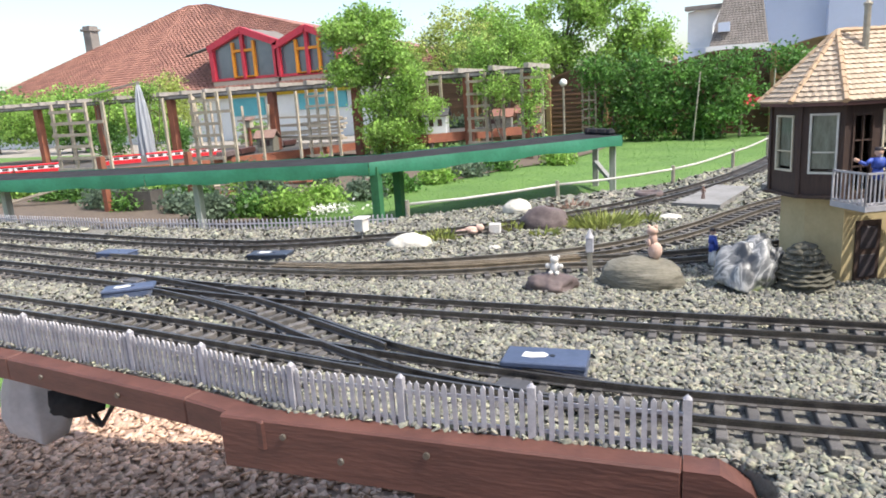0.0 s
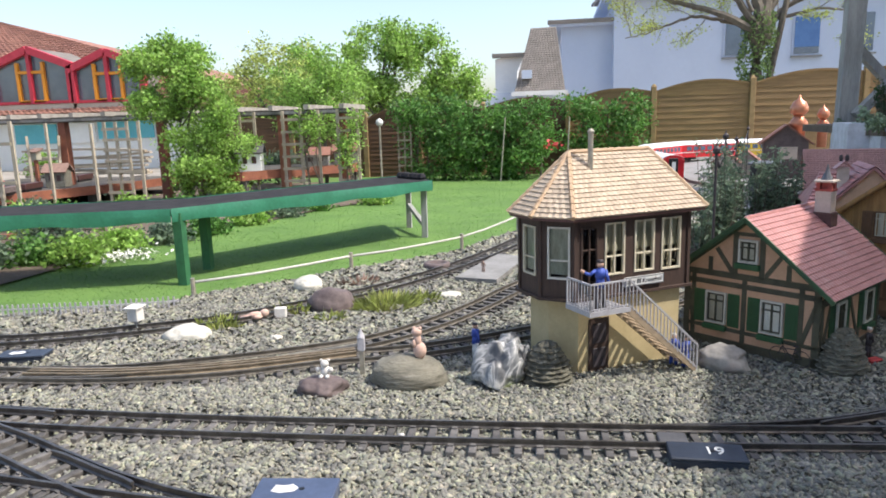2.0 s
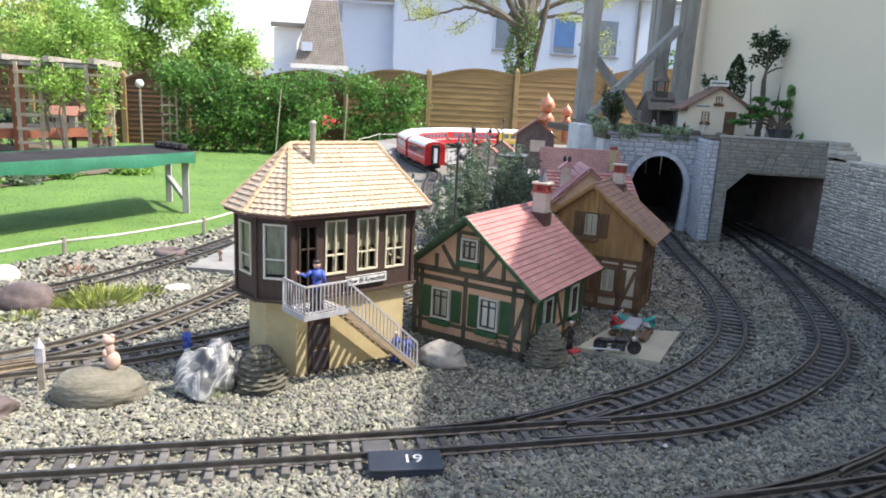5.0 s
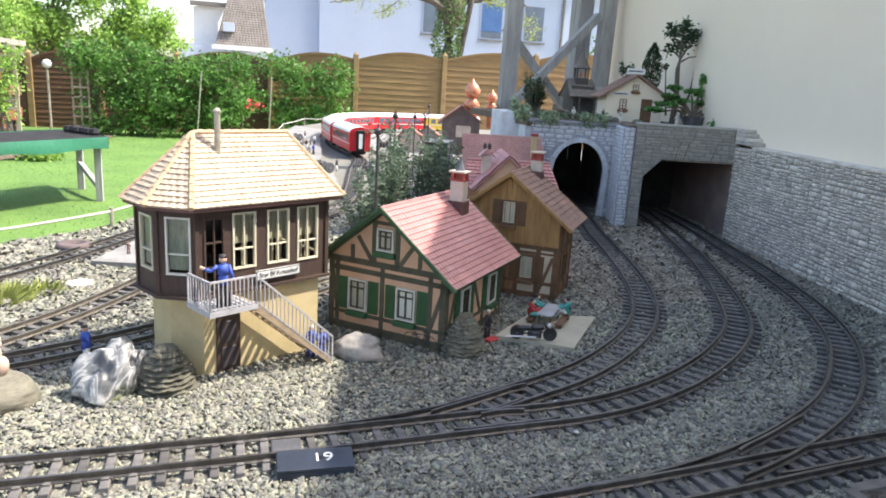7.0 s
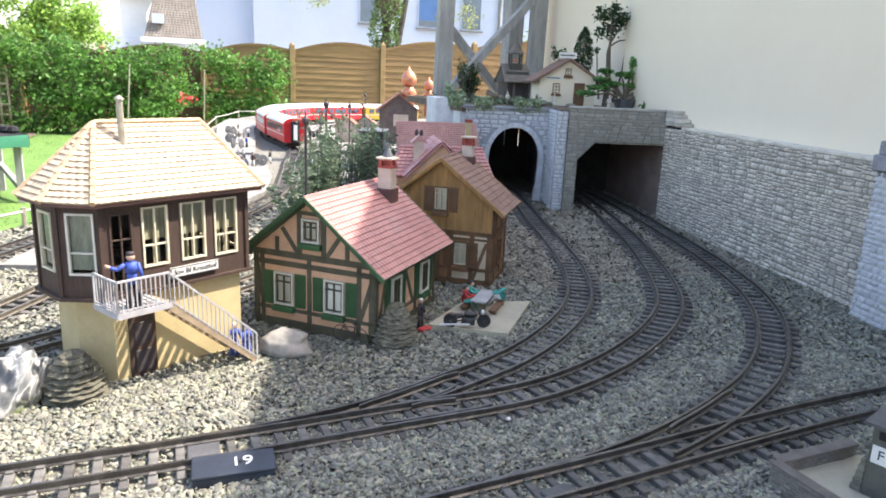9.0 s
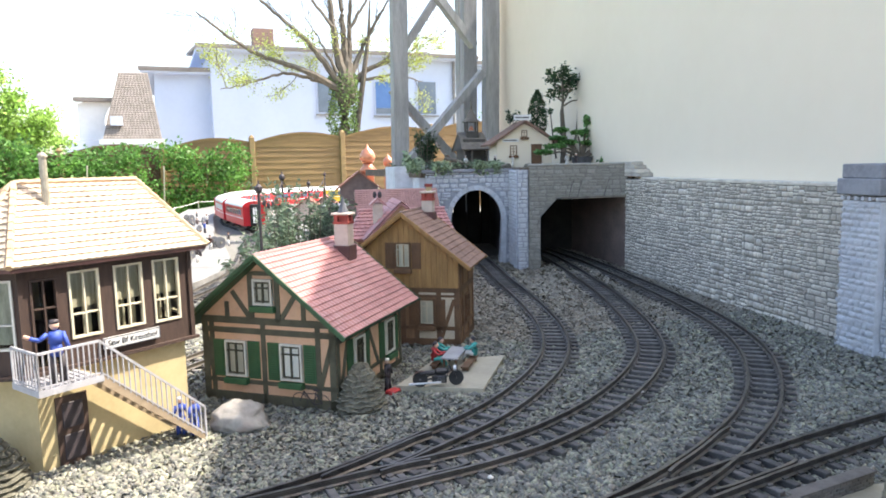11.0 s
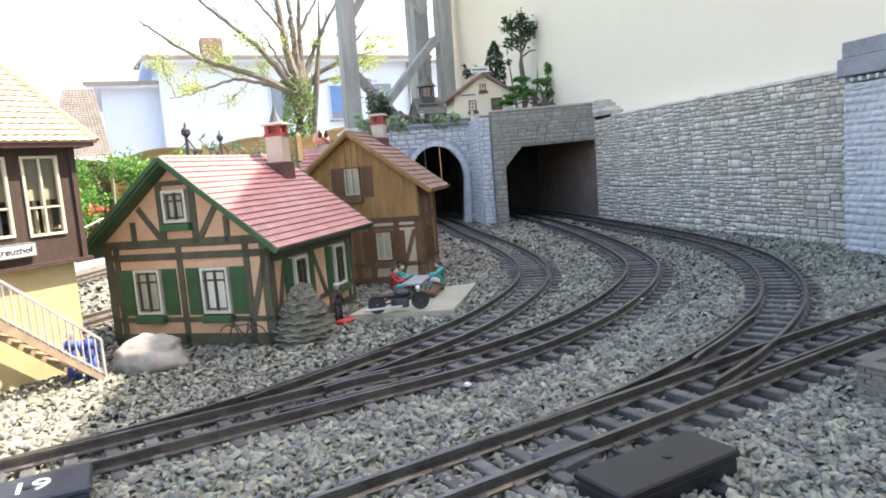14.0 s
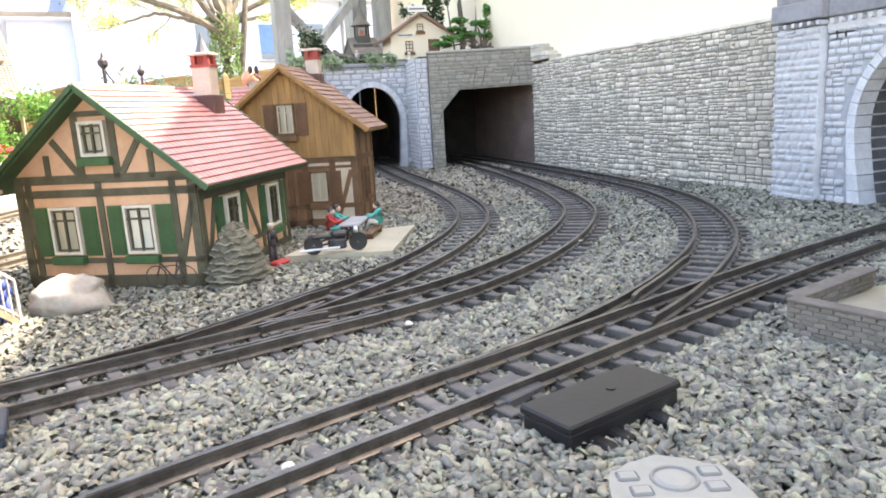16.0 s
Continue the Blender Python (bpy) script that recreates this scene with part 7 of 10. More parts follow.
# the wireless handset
hs = thing("handset", pose(0.6335, 0.4575, 0.004, 0, 0, -30) @ Matrix.Scale(1.28, 4), "silver wireless handset lying in the gravel", "handset")
bm = bmesh.new()
pl = [(0.0225 * math.copysign(abs(math.cos(a)) ** 0.5, math.cos(a)), 0.050 * math.copysign(abs(math.sin(a)) ** 0.72, math.sin(a))) for a in np.linspace(0, 2 * math.pi, 44, endpoint=False)]
prism(bm, pl, 0, 0.013)
bmesh.ops.bevel(bm, geom=[e for e in bm.edges if all(v.co.z > 0.012 for v in e.verts)], offset=0.003, segments=3, affect="EDGES")
body = part("body", bm, M["handset"], hs)
bm = bmesh.new()
tube(bm, [(0.001 + 0.0072 * math.cos(a), 0.034 + 0.0072 * math.sin(a), 0.0131) for a in np.linspace(0, 2 * math.pi, 29)], 0.0007, 6)
part("dial_ring", bm, M["handset_key"], body)
bm = bmesh.new()
lathe(bm, [(0.0001, 0.0138), (0.005, 0.0136), (0.0062, 0.0129)], 20, (0.001, 0.034, 0))
part("dial", bm, M["handset"], body)
for x, y in ((-0.0135, 0.037), (-0.0115, 0.028), (0.0135, 0.037), (0.0125, 0.028), (-0.010, 0.012), (0.0, 0.012), (0.010, 0.012), (-0.010, 0.002), (0.0, 0.002), (0.010, 0.002)):
    bm = bmesh.new()
    box(bm, x - 0.0036, x + 0.0036, y - 0.0030, y + 0.0030, 0.0125, 0.0134, bevel=0.0008)
    key = part("key", bm, M["handset_key"], body)
    bm = bmesh.new()
    box(bm, x - 0.0028, x + 0.0028, y - 0.0022, y + 0.0022, 0.0134, 0.0138, bevel=0.0003)
    part("cap", bm, M["handset"], key)
bm = bmesh.new()
box(bm, -0.004, 0.010, 0.0195, 0.0215, 0.0128, 0.0132)
part("maker_mark", bm, M["handset_key"], body)

# picket fence along the front edge
def picket_mesh(h=0.046, w=0.0042):
    bm = bmesh.new()
    pts = [(-w / 2, 0), (w / 2, 0), (w / 2, h - 0.003), (0, h), (-w / 2, h - 0.003)]
    a = [bm.verts.new((x, -0.0009, z)) for x, z in pts]
    b = [bm.verts.new((x, 0.0009, z)) for x, z in pts]
    bm.faces.new(a)
    bm.faces.new(b[::-1])
    for i in range(5):
        bm.faces.new((a[i], b[i], b[(i + 1) % 5], a[(i + 1) % 5]))
    return mesh_of(bm, M["picket"])


PICKET = picket_mesh()
line = [(-1.60, 0.605), (-1.42, 0.592), (-1.24, 0.581), (-1.06, 0.570), (-0.88, 0.558), (-0.70, 0.546), (-0.50, 0.530), (-0.385, 0.517), (-0.258, 0.496), (-0.145, 0.498), (-0.031, 0.509), (0.088, 0.520)]
for a, b in zip(line, line[1:]):
    L2 = math.hypot(b[0] - a[0], b[1] - a[1])
    fp = thing("picket_fence", frame2((a[0], a[1], -0.004), (b[0] - a[0], b[1] - a[1])), "pale lilac-grey plastic picket fence panel on the layout edge", "fence", "fence panels")
    n = int(L2 / 0.0078)
    for k in range(1, n):
        part("picket", PICKET, None, fp, at=pose(k * L2 / n, -0.0016, 0.001 + RNG.uniform(-0.0006, 0.0006), 0, RNG.uniform(-1.5, 1.5), 0))
    for z in (0.009, 0.034):
        bm = bmesh.new()
        box(bm, 0.002, L2 - 0.002, -0.0006, 0.0012, z, z + 0.003)
        part("rail_bar", bm, M["picket"], fp)
    bm = bmesh.new()
    box(bm, L2 - 0.0033, L2 + 0.0033, -0.003, 0.003, 0, 0.0485)
    lathe(bm, [(0.0036, 0.0485), (0.0022, 0.0505), (0.0004, 0.052)], 6, (L2, 0, 0))
    part("post", bm, M["picket"], fp)

# low lattice fence along the back edge
line = [(-2.5, 1.335), (-2.1, 1.305), (-1.75, 1.275), (-1.4, 1.258), (-1.0, 1.272), (-0.78, 1.315), (-0.60, 1.375)]
for a, b in zip(line, line[1:]):
    L2 = math.hypot(b[0] - a[0], b[1] - a[1])
    fp = thing("low_fence", frame2((a[0], a[1], -0.002), (b[0] - a[0], b[1] - a[1])), "low grey slatted fence on the back edge of the layout", "fence", "low back fence")
    for k in range(int(L2 / 0.011)):
        part("slat", PICKET, None, fp, at=Matrix.Translation((k * 0.011, 0, 0)) @ Matrix.Diagonal((0.8, 1, 0.63, 1)))
    bm = bmesh.new()
    box(bm, 0, L2, -0.001, 0.001, 0.016, 0.019)
    part("rail_bar", bm, M["picket"], fp)

# white pipe rail on posts along the lawn side
pts = [(-0.63, 1.485, 0.030), (-0.33, 1.775, 0.036), (-0.065, 2.055, 0.040), (0.085, 2.47, 0.046), (0.20, 2.95, 0.050), (0.32, 3.5, 0.052), (0.38, 4.2, 0.055), (0.43, 5.0, 0.058), (0.50, 5.7, 0.06), (0.72, 6.6, 0.06), (1.1, 6.95, 0.06), (1.8, 7.0, 0.06)]
for a, b in zip(pts, pts[1:]):
    root = thing("edge_rail", pose(*a), "thin white pipe rail on posts beside the lawn", "rail", "edge rails")
    bm = bmesh.new()
    A, Bv = Vector((0, 0, 0)), Vector(b) - Vector(a)
    tube(bm, [A, A.lerp(Bv, 0.35) + Vector((0, 0, -0.004)), A.lerp(Bv, 0.7) + Vector((0, 0, -0.003)), Bv], 0.0032, 8)
    part("pipe", bm, M["rope"], root, smooth=True)
    bm = bmesh.new()
    tube(bm, [(0, 0, -a[2] - 0.02), (0, 0, 0.010)], 0.0055, 8)
    part("post", bm, M["pipe"], root)

# plants in the gravel
def tuft(x, y, r, h, n, mat, label, name="sedum_plant"):
    rng = np.random.default_rng(int(abs(x * 1000 + y * 77)))
    a, q = rng.uniform(0, 2 * math.pi, n), np.sqrt(rng.uniform(0, 1, n)) * r
    base = np.stack([q * np.cos(a), q * np.sin(a) * 0.7, np.zeros(n)], 1)
    lean = np.stack([np.cos(a) * q * 0.5, np.sin(a) * q * 0.4, h * rng.uniform(0.4, 1.1, n)], 1) + rng.normal(0, 0.006, (n, 3))
    w = 0.0016
    side = np.stack([-np.sin(a + 1), np.cos(a + 1), np.zeros(n)], 1) * w
    v = np.stack([base - side, base + side, base + lean * 0.6 + side * 1.6, base + lean, base + lean * 0.6 - side * 1.6], 1).reshape(-1, 3)
    f = np.array([0, 1, 2, 3])[None] + 5 * np.arange(n)[:, None]
    g = np.array([0, 2, 3, 4])[None] + 5 * np.arange(n)[:, None]
    ob = from_arrays(name, v, np.vstack([f, g]), M[mat], label, "plant", "")
    ob.location = (x, y, -0.002)
    if "kind" in ob:
        del ob["kind"]
    return ob


tuft(-0.145, 1.40, 0.060, 0.024, 520, "leaf_y", "yellow-green sedum cushion in the gravel")
tuft(-0.44, 1.235, 0.034, 0.018, 200, "leaf_y", "small yellow-green sedum in the gravel")
tuft(-0.33, 1.35, 0.026, 0.016, 130, "leaf_y", "small yellow-green sedum beside the dark boulder")
tuft(-0.075, 1.45, 0.034, 0.018, 150, "leaf_y", "low yellowish sedum in the gravel")
tuft(-0.26, 1.60, 0.04, 0.016, 130, "tile_rust", "low reddish sedum beside the rail")
tuft(-0.24, 1.31, 0.03, 0.010, 100, "leaf_y", "sparse yellow sedum in the gravel")
# tyre, white slab
bm = bmesh.new()
lathe(bm, [(0.022, 0), (0.034, 0), (0.037, 0.007), (0.034, 0.014), (0.022, 0.014), (0.020, 0.007)], 24)
solid("toy_tyre", bm, M["rock_purple"], pose(-0.10, 1.80, 0), "grey toy tyre lying at the lawn edge", "tyre", smooth=True)
bm = bmesh.new()
slab(bm, [(-0.03, 1.64, 0.011), (0.075, 1.615, 0.011), (0.135, 1.90, 0.011), (0.055, 1.94, 0.011)], 0.013)
solid("white_slab", bm, M["concrete"], Matrix(), "pale concrete slab between two tracks", "slab")
figure(0.035, 1.70, 0.011, 0.03, "tile_rust", "tile_rust", "fig_dark", "tiny reddish model figure on the pale slab")

# walled yard with the grey hut
yard = thing("brick_enclosure", pose(0, 0, 0), "low grey brick enclosure with a sandy floor", "enclosure")
bm = bmesh.new()
prism(bm, [(0.925, 0.30), (1.20, 0.30), (1.20, 0.56), (1.036, 0.610), (0.917, 0.604)], -0.005, 0.010)
part("floor", bm, M["sand"], yard)


def low_wall(a, b, h=0.0245, th=0.012):
    L3 = math.hypot(b[0] - a[0], b[1] - a[1])
    f = frame2(a, (b[0] - a[0], b[1] - a[1]))
    bm = bmesh.new()
    box(bm, 0, L3, -th / 2 + 0.0012, th / 2 - 0.0012, -0.004, h - 0.001)
    w = part("wall", bm, M["mortar"], yard, at=f)
    me = bmesh.new()
    box(me, 0.0003, 0.0089, -th / 2, th / 2, 0.0003, 0.0037, bevel=0.0004)
    me = mesh_of(me, M["brick_grey"])
    for r in range(6):
        x = -0.0046 * (r % 2)
        while x < L3 - 0.004:
            s = min(1.0, (L3 - x) / 0.0092)
            x0 = max(x, 0)
            part("brick", me, None, w, at=Matrix.Translation((x0, RNG.uniform(-0.0004, 0.0004), r * 0.0039)) @ Euler((RNG.normal(0, 0.02), 0, RNG.normal(0, 0.03))).to_matrix().to_4x4() @ Matrix.Diagonal((s if x >= 0 else 0.5, 1, 1, 1)))
            x += 0.0092
    bm = bmesh.new()
    box(bm, -0.002, L3 + 0.002, -th / 2 - 0.001, th / 2 + 0.001, h - 0.0012, h + 0.0012, bevel=0.0005)
    part("coping", bm, M["brick_grey"], w)


low_wall((0.915, 0.604), (0.929, 0.33))
low_wall((0.922, 0.607), (1.036, 0.613))
hut = thing("grey_hut", frame2((0.976, 0.551, 0.010), (0.30, -0.95)) @ Matrix.Scale(0.66, 4), "olive-grey model hut with a lettered plate", "model hut")
bm = bmesh.new()
box(bm, 0, 0.12, 0, 0.07, 0, 0.118)
part("wall_shell", bm, M["shed_grey"], hut)
bm = bmesh.new()
slab(bm, [(-0.010, -0.010, 0.122), (0.13, -0.010, 0.118), (0.13, 0.08, 0.128), (-0.010, 0.08, 0.132)], 0.005)
part("roof", bm, M["grey_lid"], hut)
bm = bmesh.new()
box(bm, 0.004, 0.030, -0.002, 0, 0.058, 0.086)
pl = part("plate", bm, M["sign"], hut)
lettering("F", 0.022, pose(0.017, -0.0022, 0.072, 90), pl)
bm = bmesh.new()
box(bm, 0.010, 0.034, -0.003, 0, 0.098, 0.110)
part("lamp_recess", bm, M["black"], hut)
bm = bmesh.new()
box(bm, 0.040, 0.086, -0.002, 0.0, 0.0, 0.095)
part("door", bm, M["shed_grey"], hut)
for q in range(5):
    bm = bmesh.new()
    box(bm, -0.017 + q * 0.002, -0.001, 0.0, 0.05, q * 0.0115, q * 0.0115 + 0.011, bevel=0.0015)
    part("step", bm, M["rock_tan"], hut)

# ---- terrace above the tunnels ----
TZ = 0.328


def sprigs(x, y, z, rx, ry, h, n, size, mat, label, name="plant", seed=1, aspect=0.5):
    """A loose low plant: stems with leaves."""
    rng = np.random.default_rng(seed)
    root = thing(name, pose(x, y, z), label, "plant", "planting")
    k = max(5, n // 40)
    tips = np.stack([rng.uniform(-rx, rx, k), rng.uniform(-ry, ry, k), rng.uniform(0.4, 1.0, k) * h], 1)
    bm = bmesh.new()
    for t in tips:
        b = (t[0] * 0.4, t[1] * 0.4, -0.002)
        tube(bm, [b, (t[0] * 0.8, t[1] * 0.8, t[2] * 0.6), tuple(t)], [0.0016, 0.0012, 0.0006], 4)
    part("stem", bm, M["bark"], root)
    c = tips[rng.integers(0, k, n)] * np.array([1, 1, 1]) * rng.uniform(0.35, 1.05, (n, 1)) + rng.normal(0, size * 0.8, (n, 3))
    c[:, 2] = np.abs(c[:, 2])
    v, f = leaves(c, size, rng, aspect=aspect)
    from_arrays("foliage", v, f, M[mat], "", "", kind="stuff", parent=root)
    return root


# cream station with a rust roof
st2 = thing("cream_station", frame2((1.66, 2.42, TZ), (0.96, -0.28)), "cream plastered model station with rust-brown roof", "model house", "model houses")
gable_house(st2, 0.105, 0.16, 0.1, 0.170, 0.030, 0.02, M["cream_wall"], M["tile_rust"], M["tile_rust"], 12, 18, 0.085)
window(st2, pose(-0.055, -0.001, 0.045), 0.026, 0.036, "timber_brown", (1, 2), back="curtain")
window(st2, pose(-0.012, -0.001, 0.112), 0.022, 0.024, "timber_brown", (1, 1), back="curtain")
planter(st2, pose(-0.060, 0, 0.044), 0.036, M["timber_brown"])
planter(st2, pose(-0.017, 0, 0.111), 0.032, M["timber_brown"])
bm = bmesh.new()
box(bm, 0.025, 0.065, -0.002, 0.001, 0.0, 0.085)
part("door", bm, M["timber_brown"], st2)
bm = bmesh.new()
box(bm, -0.085, -0.022, -0.004, -0.001, 0.094, 0.106)
nb = part("name_board", bm, M["sign"], st2)
bm = bmesh.new()
box(bm, -0.080, -0.030, -0.0045, -0.004, 0.098, 0.102)
part("letter_bar", bm, M["grey_lid"], nb)
bm = bmesh.new()
box(bm, -0.045, 0.020, -0.024, -0.021, 0.172, 0.192)
nb = part("roof_board", bm, M["sign"], st2)
bm = bmesh.new()
box(bm, -0.040, 0.012, -0.0245, -0.024, 0.179, 0.184)
part("letter_bar", bm, M["grey_lid"], nb)
sprigs(1.66, 2.52, TZ + 0.165, 0.03, 0.02, 0.05, 120, 0.007, "leaf_d", "dark twiggy plant behind the station roof", seed=31)

# small chapel with a bell turret
chap = thing("chapel", frame2((1.690, 2.90, TZ), (0.97, -0.22)), "dark grey-brown model chapel with a bell turret", "model chapel", "model houses")
bm = bmesh.new()
box(bm, -0.050, 0.050, 0.035, 0.20, 0, 0.125)
part("wall_shell", bm, M["pergola"], chap)
for x in (-0.050, -0.018, 0.050):
    bm = bmesh.new()
    box(bm, x - 0.004, x + 0.004, 0.0, 0.008, 0, 0.084)
    part("porch_post", bm, M["chapel_wall"], chap)
for e, y0 in ((1, -0.015), (-1, 0.245)):
    bm = bmesh.new()
    loop = [Vector(q) for q in ((-0.066, y0, 0.080), (0.066, y0, 0.080), (0.058, 0.115, 0.158), (-0.058, 0.115, 0.158))]
    loop = loop if e > 0 else [loop[1], loop[0], loop[3], loop[2]]
    slab(bm, loop, 0.005)
    rc = part("roof", bm, M["chapel_wall"], chap)
    bm = bmesh.new()
    tiled(bm, *[q + Vector((0, 0, 0.001)) for q in loop], 12, 16, 0.0012, 0.0005)
    part("roof_tiles", bm, M["chapel_roof"], rc)
for s_ in (-1, 1):
    bm = bmesh.new()
    vs = [(s_ * 0.060, -0.012, 0.078), (s_ * 0.060, 0.242, 0.078), (s_ * 0.056, 0.115, 0.154)]
    bm.faces.new([bm.verts.new(q) for q in (vs if s_ > 0 else vs[::-1])])
    part("gable", bm, M["pergola"], chap)
bm = bmesh.new()
box(bm, 0.060, 0.098, 0.05, 0.09, 0, 0.125)
part("side_wall", bm, M["tower_grey"], chap)
bm = bmesh.new()
for i in (-1, 1):
    for j in (-1, 1):
        bar(bm, (i * 0.024, 0.095 + j * 0.024, 0.135), (i * 0.024, 0.095 + j * 0.024, 0.205), 0.006)
box(bm, -0.026, 0.026, 0.068, 0.122, 0.12, 0.160)
tr = part("bell_turret", bm, M["pergola"], chap)
bm = bmesh.new()
lathe(bm, [(0.044, 0), (0.040, 0.004), (0.028, 0.016), (0.019, 0.034), (0.007, 0.054), (0.002, 0.075), (0.001, 0.105)], 10, (0, 0.095, 0.203))
part("turret_roof", bm, M["chapel_wall"], tr)
bm = bmesh.new()
lathe(bm, [(0.013, 0), (0.011, 0.006), (0.007, 0.016), (0.001, 0.020)], 10, (0, 0.095, 0.166))
part("bell", bm, M["copper"], tr)
# dark brushwood bush behind the timber frame
sprigs(1.358, 2.66, TZ, 0.050, 0.03, 0.150, 1500, 0.008, "leaf_d", "dark dense brushwood bush on the terrace", "bush", 66, 0.3)

# tall twiggy tree, dark cypress, jade plant
rng = np.random.default_rng(5)
tall = thing("miniature_tree", pose(1.815, 2.40, TZ), "gnarled miniature tree with dark leaf clumps", "model tree", "model trees")
bm = bmesh.new()
trunk = [(0, 0, 0), (0.004, 0, 0.10), (-0.004, 0.002, 0.20), (0.004, 0, 0.29)]
tube(bm, trunk, [0.012, 0.010, 0.008, 0.005], 8)
for a in ((0.05, 0.0, 0.345), (-0.045, 0.01, 0.32), (-0.06, 0, 0.26), (0.075, 0, 0.25), (0.02, 0.02, 0.36), (-0.02, -0.02, 0.34), (0.085, 0.0, 0.365)):
    s = Vector(trunk[2]).lerp(Vector(trunk[3]), rng.uniform(0.0, 0.9))
    tube(bm, [s, s.lerp(Vector(a), 0.5) + Vector((0, 0, 0.008)), a], [0.004, 0.003, 0.0012], 5)
tube(bm, [(0.03, 0, 0.02), (0.06, 0, 0.12), (0.065, 0, 0.22)], [0.005, 0.004, 0.002], 6)
tube(bm, [(0.064, 0, 0.19), (0.10, 0, 0.215), (0.125, 0, 0.212)], [0.002, 0.0016, 0.001], 5)
tube(bm, [(-0.03, 0, 0.03), (-0.045, 0, 0.12), (-0.055, 0, 0.20)], [0.004, 0.003, 0.002], 5)
part("trunk", bm, M["bark"], tall)
cl = np.array([(-0.045, 0, 0.325, 0.026), (0.0, 0, 0.34, 0.034), (0.035, 0, 0.315, 0.03), (-0.05, 0, 0.27, 0.022), (0.0, 0.01, 0.285, 0.03), (-0.06, 0, 0.35, 0.012), (-0.055, 0, 0.205, 0.012), (0.01, 0, 0.365, 0.014)])
i = rng.choice(len(cl), 900, p=cl[:, 3] ** 2 / (cl[:, 3] ** 2).sum())
c = cl[i, :3] + rng.normal(0, 0.5, (900, 3)) * cl[i, 3:]
v, f = leaves(c, 0.0065, rng)
from_arrays("crown", v, f, M["leaf_d"], "", "", kind="", parent=tall)
cyp = thing("cypress", pose(1.745, 2.47, TZ), "dark columnar model cypress", "model tree", "model trees")
bm = bmesh.new()
tube(bm, [(0, 0, 0), (0, 0, 0.25)], [0.006, 0.002], 6)
part("trunk", bm, M["bark"], cyp)
t = rng.uniform(0, 1, 1300)
r = 0.038 * np.sin(np.pi * np.clip(t * 0.92 + 0.10, 0, 1)) ** 0.6 * np.sqrt(rng.uniform(0.2, 1, 1300))
a = rng.uniform(0, 6.283, 1300)
v, f = leaves(np.stack([r * np.cos(a), r * np.sin(a), 0.10 + t * 0.19], 1), 0.009, rng, aspect=0.25)
from_arrays("crown", v, f, M["leaf_d"], "", "", kind="", parent=cyp)
jade = thing("jade_plant", pose(1.818, 2.28, TZ), "broad green jade plant in a dark pot", "plant", "planting")
bm = bmesh.new()
lathe(bm, [(0.030, 0), (0.040, 0.030), (0.043, 0.034), (0.038, 0.034), (0.034, 0.028)], 16)
part("pot", bm, M["lead"], jade)
bm = bmesh.new()
PADS = ((-0.150, -0.02, 0.040, 0.030, 0.011), (-0.105, -0.01, 0.060, 0.034, 0.012), (-0.055, 0, 0.074, 0.034, 0.012), (-0.075, 0.01, 0.118, 0.024, 0.017), (-0.090, 0, 0.090, 0.026, 0.010), (0.035, 0, 0.072, 0.036, 0.012), (0.085, 0, 0.068, 0.034, 0.010), (0.125, -0.01, 0.060, 0.024, 0.008), (0.085, -0.03, 0.026, 0.034, 0.016), (0.012, 0.0, 0.105, 0.016, 0.026), (0.018, 0, 0.150, 0.013, 0.030), (-0.015, 0, 0.110, 0.024, 0.012), (0.045, 0.01, 0.120, 0.018, 0.014))
PADS = [(x * 1.15, y, z, w, h) for x, y, z, w, h in PADS]
for x, y, z, w, h in PADS:
    tube(bm, [(0, 0, 0.03), (x * 0.5, y, 0.04 + z * 0.4), (x, y, z)], [0.006, 0.004, 0.002], 6)
part("stem", bm, M["bark"], jade)
pd = np.array(PADS)
i = rng.choice(len(pd), 1500, p=pd[:, 3] / pd[:, 3].sum())
d = rng.normal(0, 1, (1500, 3))
d /= np.linalg.norm(d, axis=1)[:, None]
c = pd[i, :3] + d * rng.uniform(0.5, 1.0, (1500, 1)) * np.stack([pd[i, 3] * 1.35, pd[i, 3] * 0.8, pd[i, 4] * 0.7], 1)
c[:, 2] = np.maximum(c[:, 2] + 0.012, 0.012)
v, f = leaves(c, 0.0085, rng, tilt=0.9, aspect=0.7)
M["jade"] = leaf_material("jade_leaves", (0.20, 0.40, 0.14), (0.09, 0.24, 0.07))
from_arrays("foliage", v, f, M["jade"], "", "", kind="", parent=jade)
sprigs(1.86, 2.16, TZ, 0.06, 0.03, 0.03, 200, 0.008, "jade", "low green plant on the beam edge", seed=41)
# low planting and figures along the terrace edge
for k, (x, y) in enumerate(((1.27, 2.40), (1.31, 2.37), (1.36, 2.37), (1.40, 2.35), (1.44, 2.34), (1.48, 2.33), (1.30, 2.46), (1.36, 2.44), (1.42, 2.42), (1.48, 2.41), (1.53, 2.40), (1.26, 2.62), (1.28, 2.85))):
    sprigs(x, y, TZ, 0.026, 0.018, 0.022, 46, 0.0080, ("leaf_e", "leaf_pale", "leaf_pale")[k % 3], "grey-green plant on the terrace edge", seed=50 + k, aspect=0.4)
for k, (x, y) in enumerate(((1.39, 2.36), (1.51, 2.37), (1.56, 2.33), (1.72, 2.17), (1.69, 2.18))):
    figure(x, y, TZ, 0.045, "fig_white" if k % 2 == 0 else "fig_dark", "fig_dark" if k % 2 else "fig_white", "fig_white", "pale model figure standing on the terrace", 40 * k)
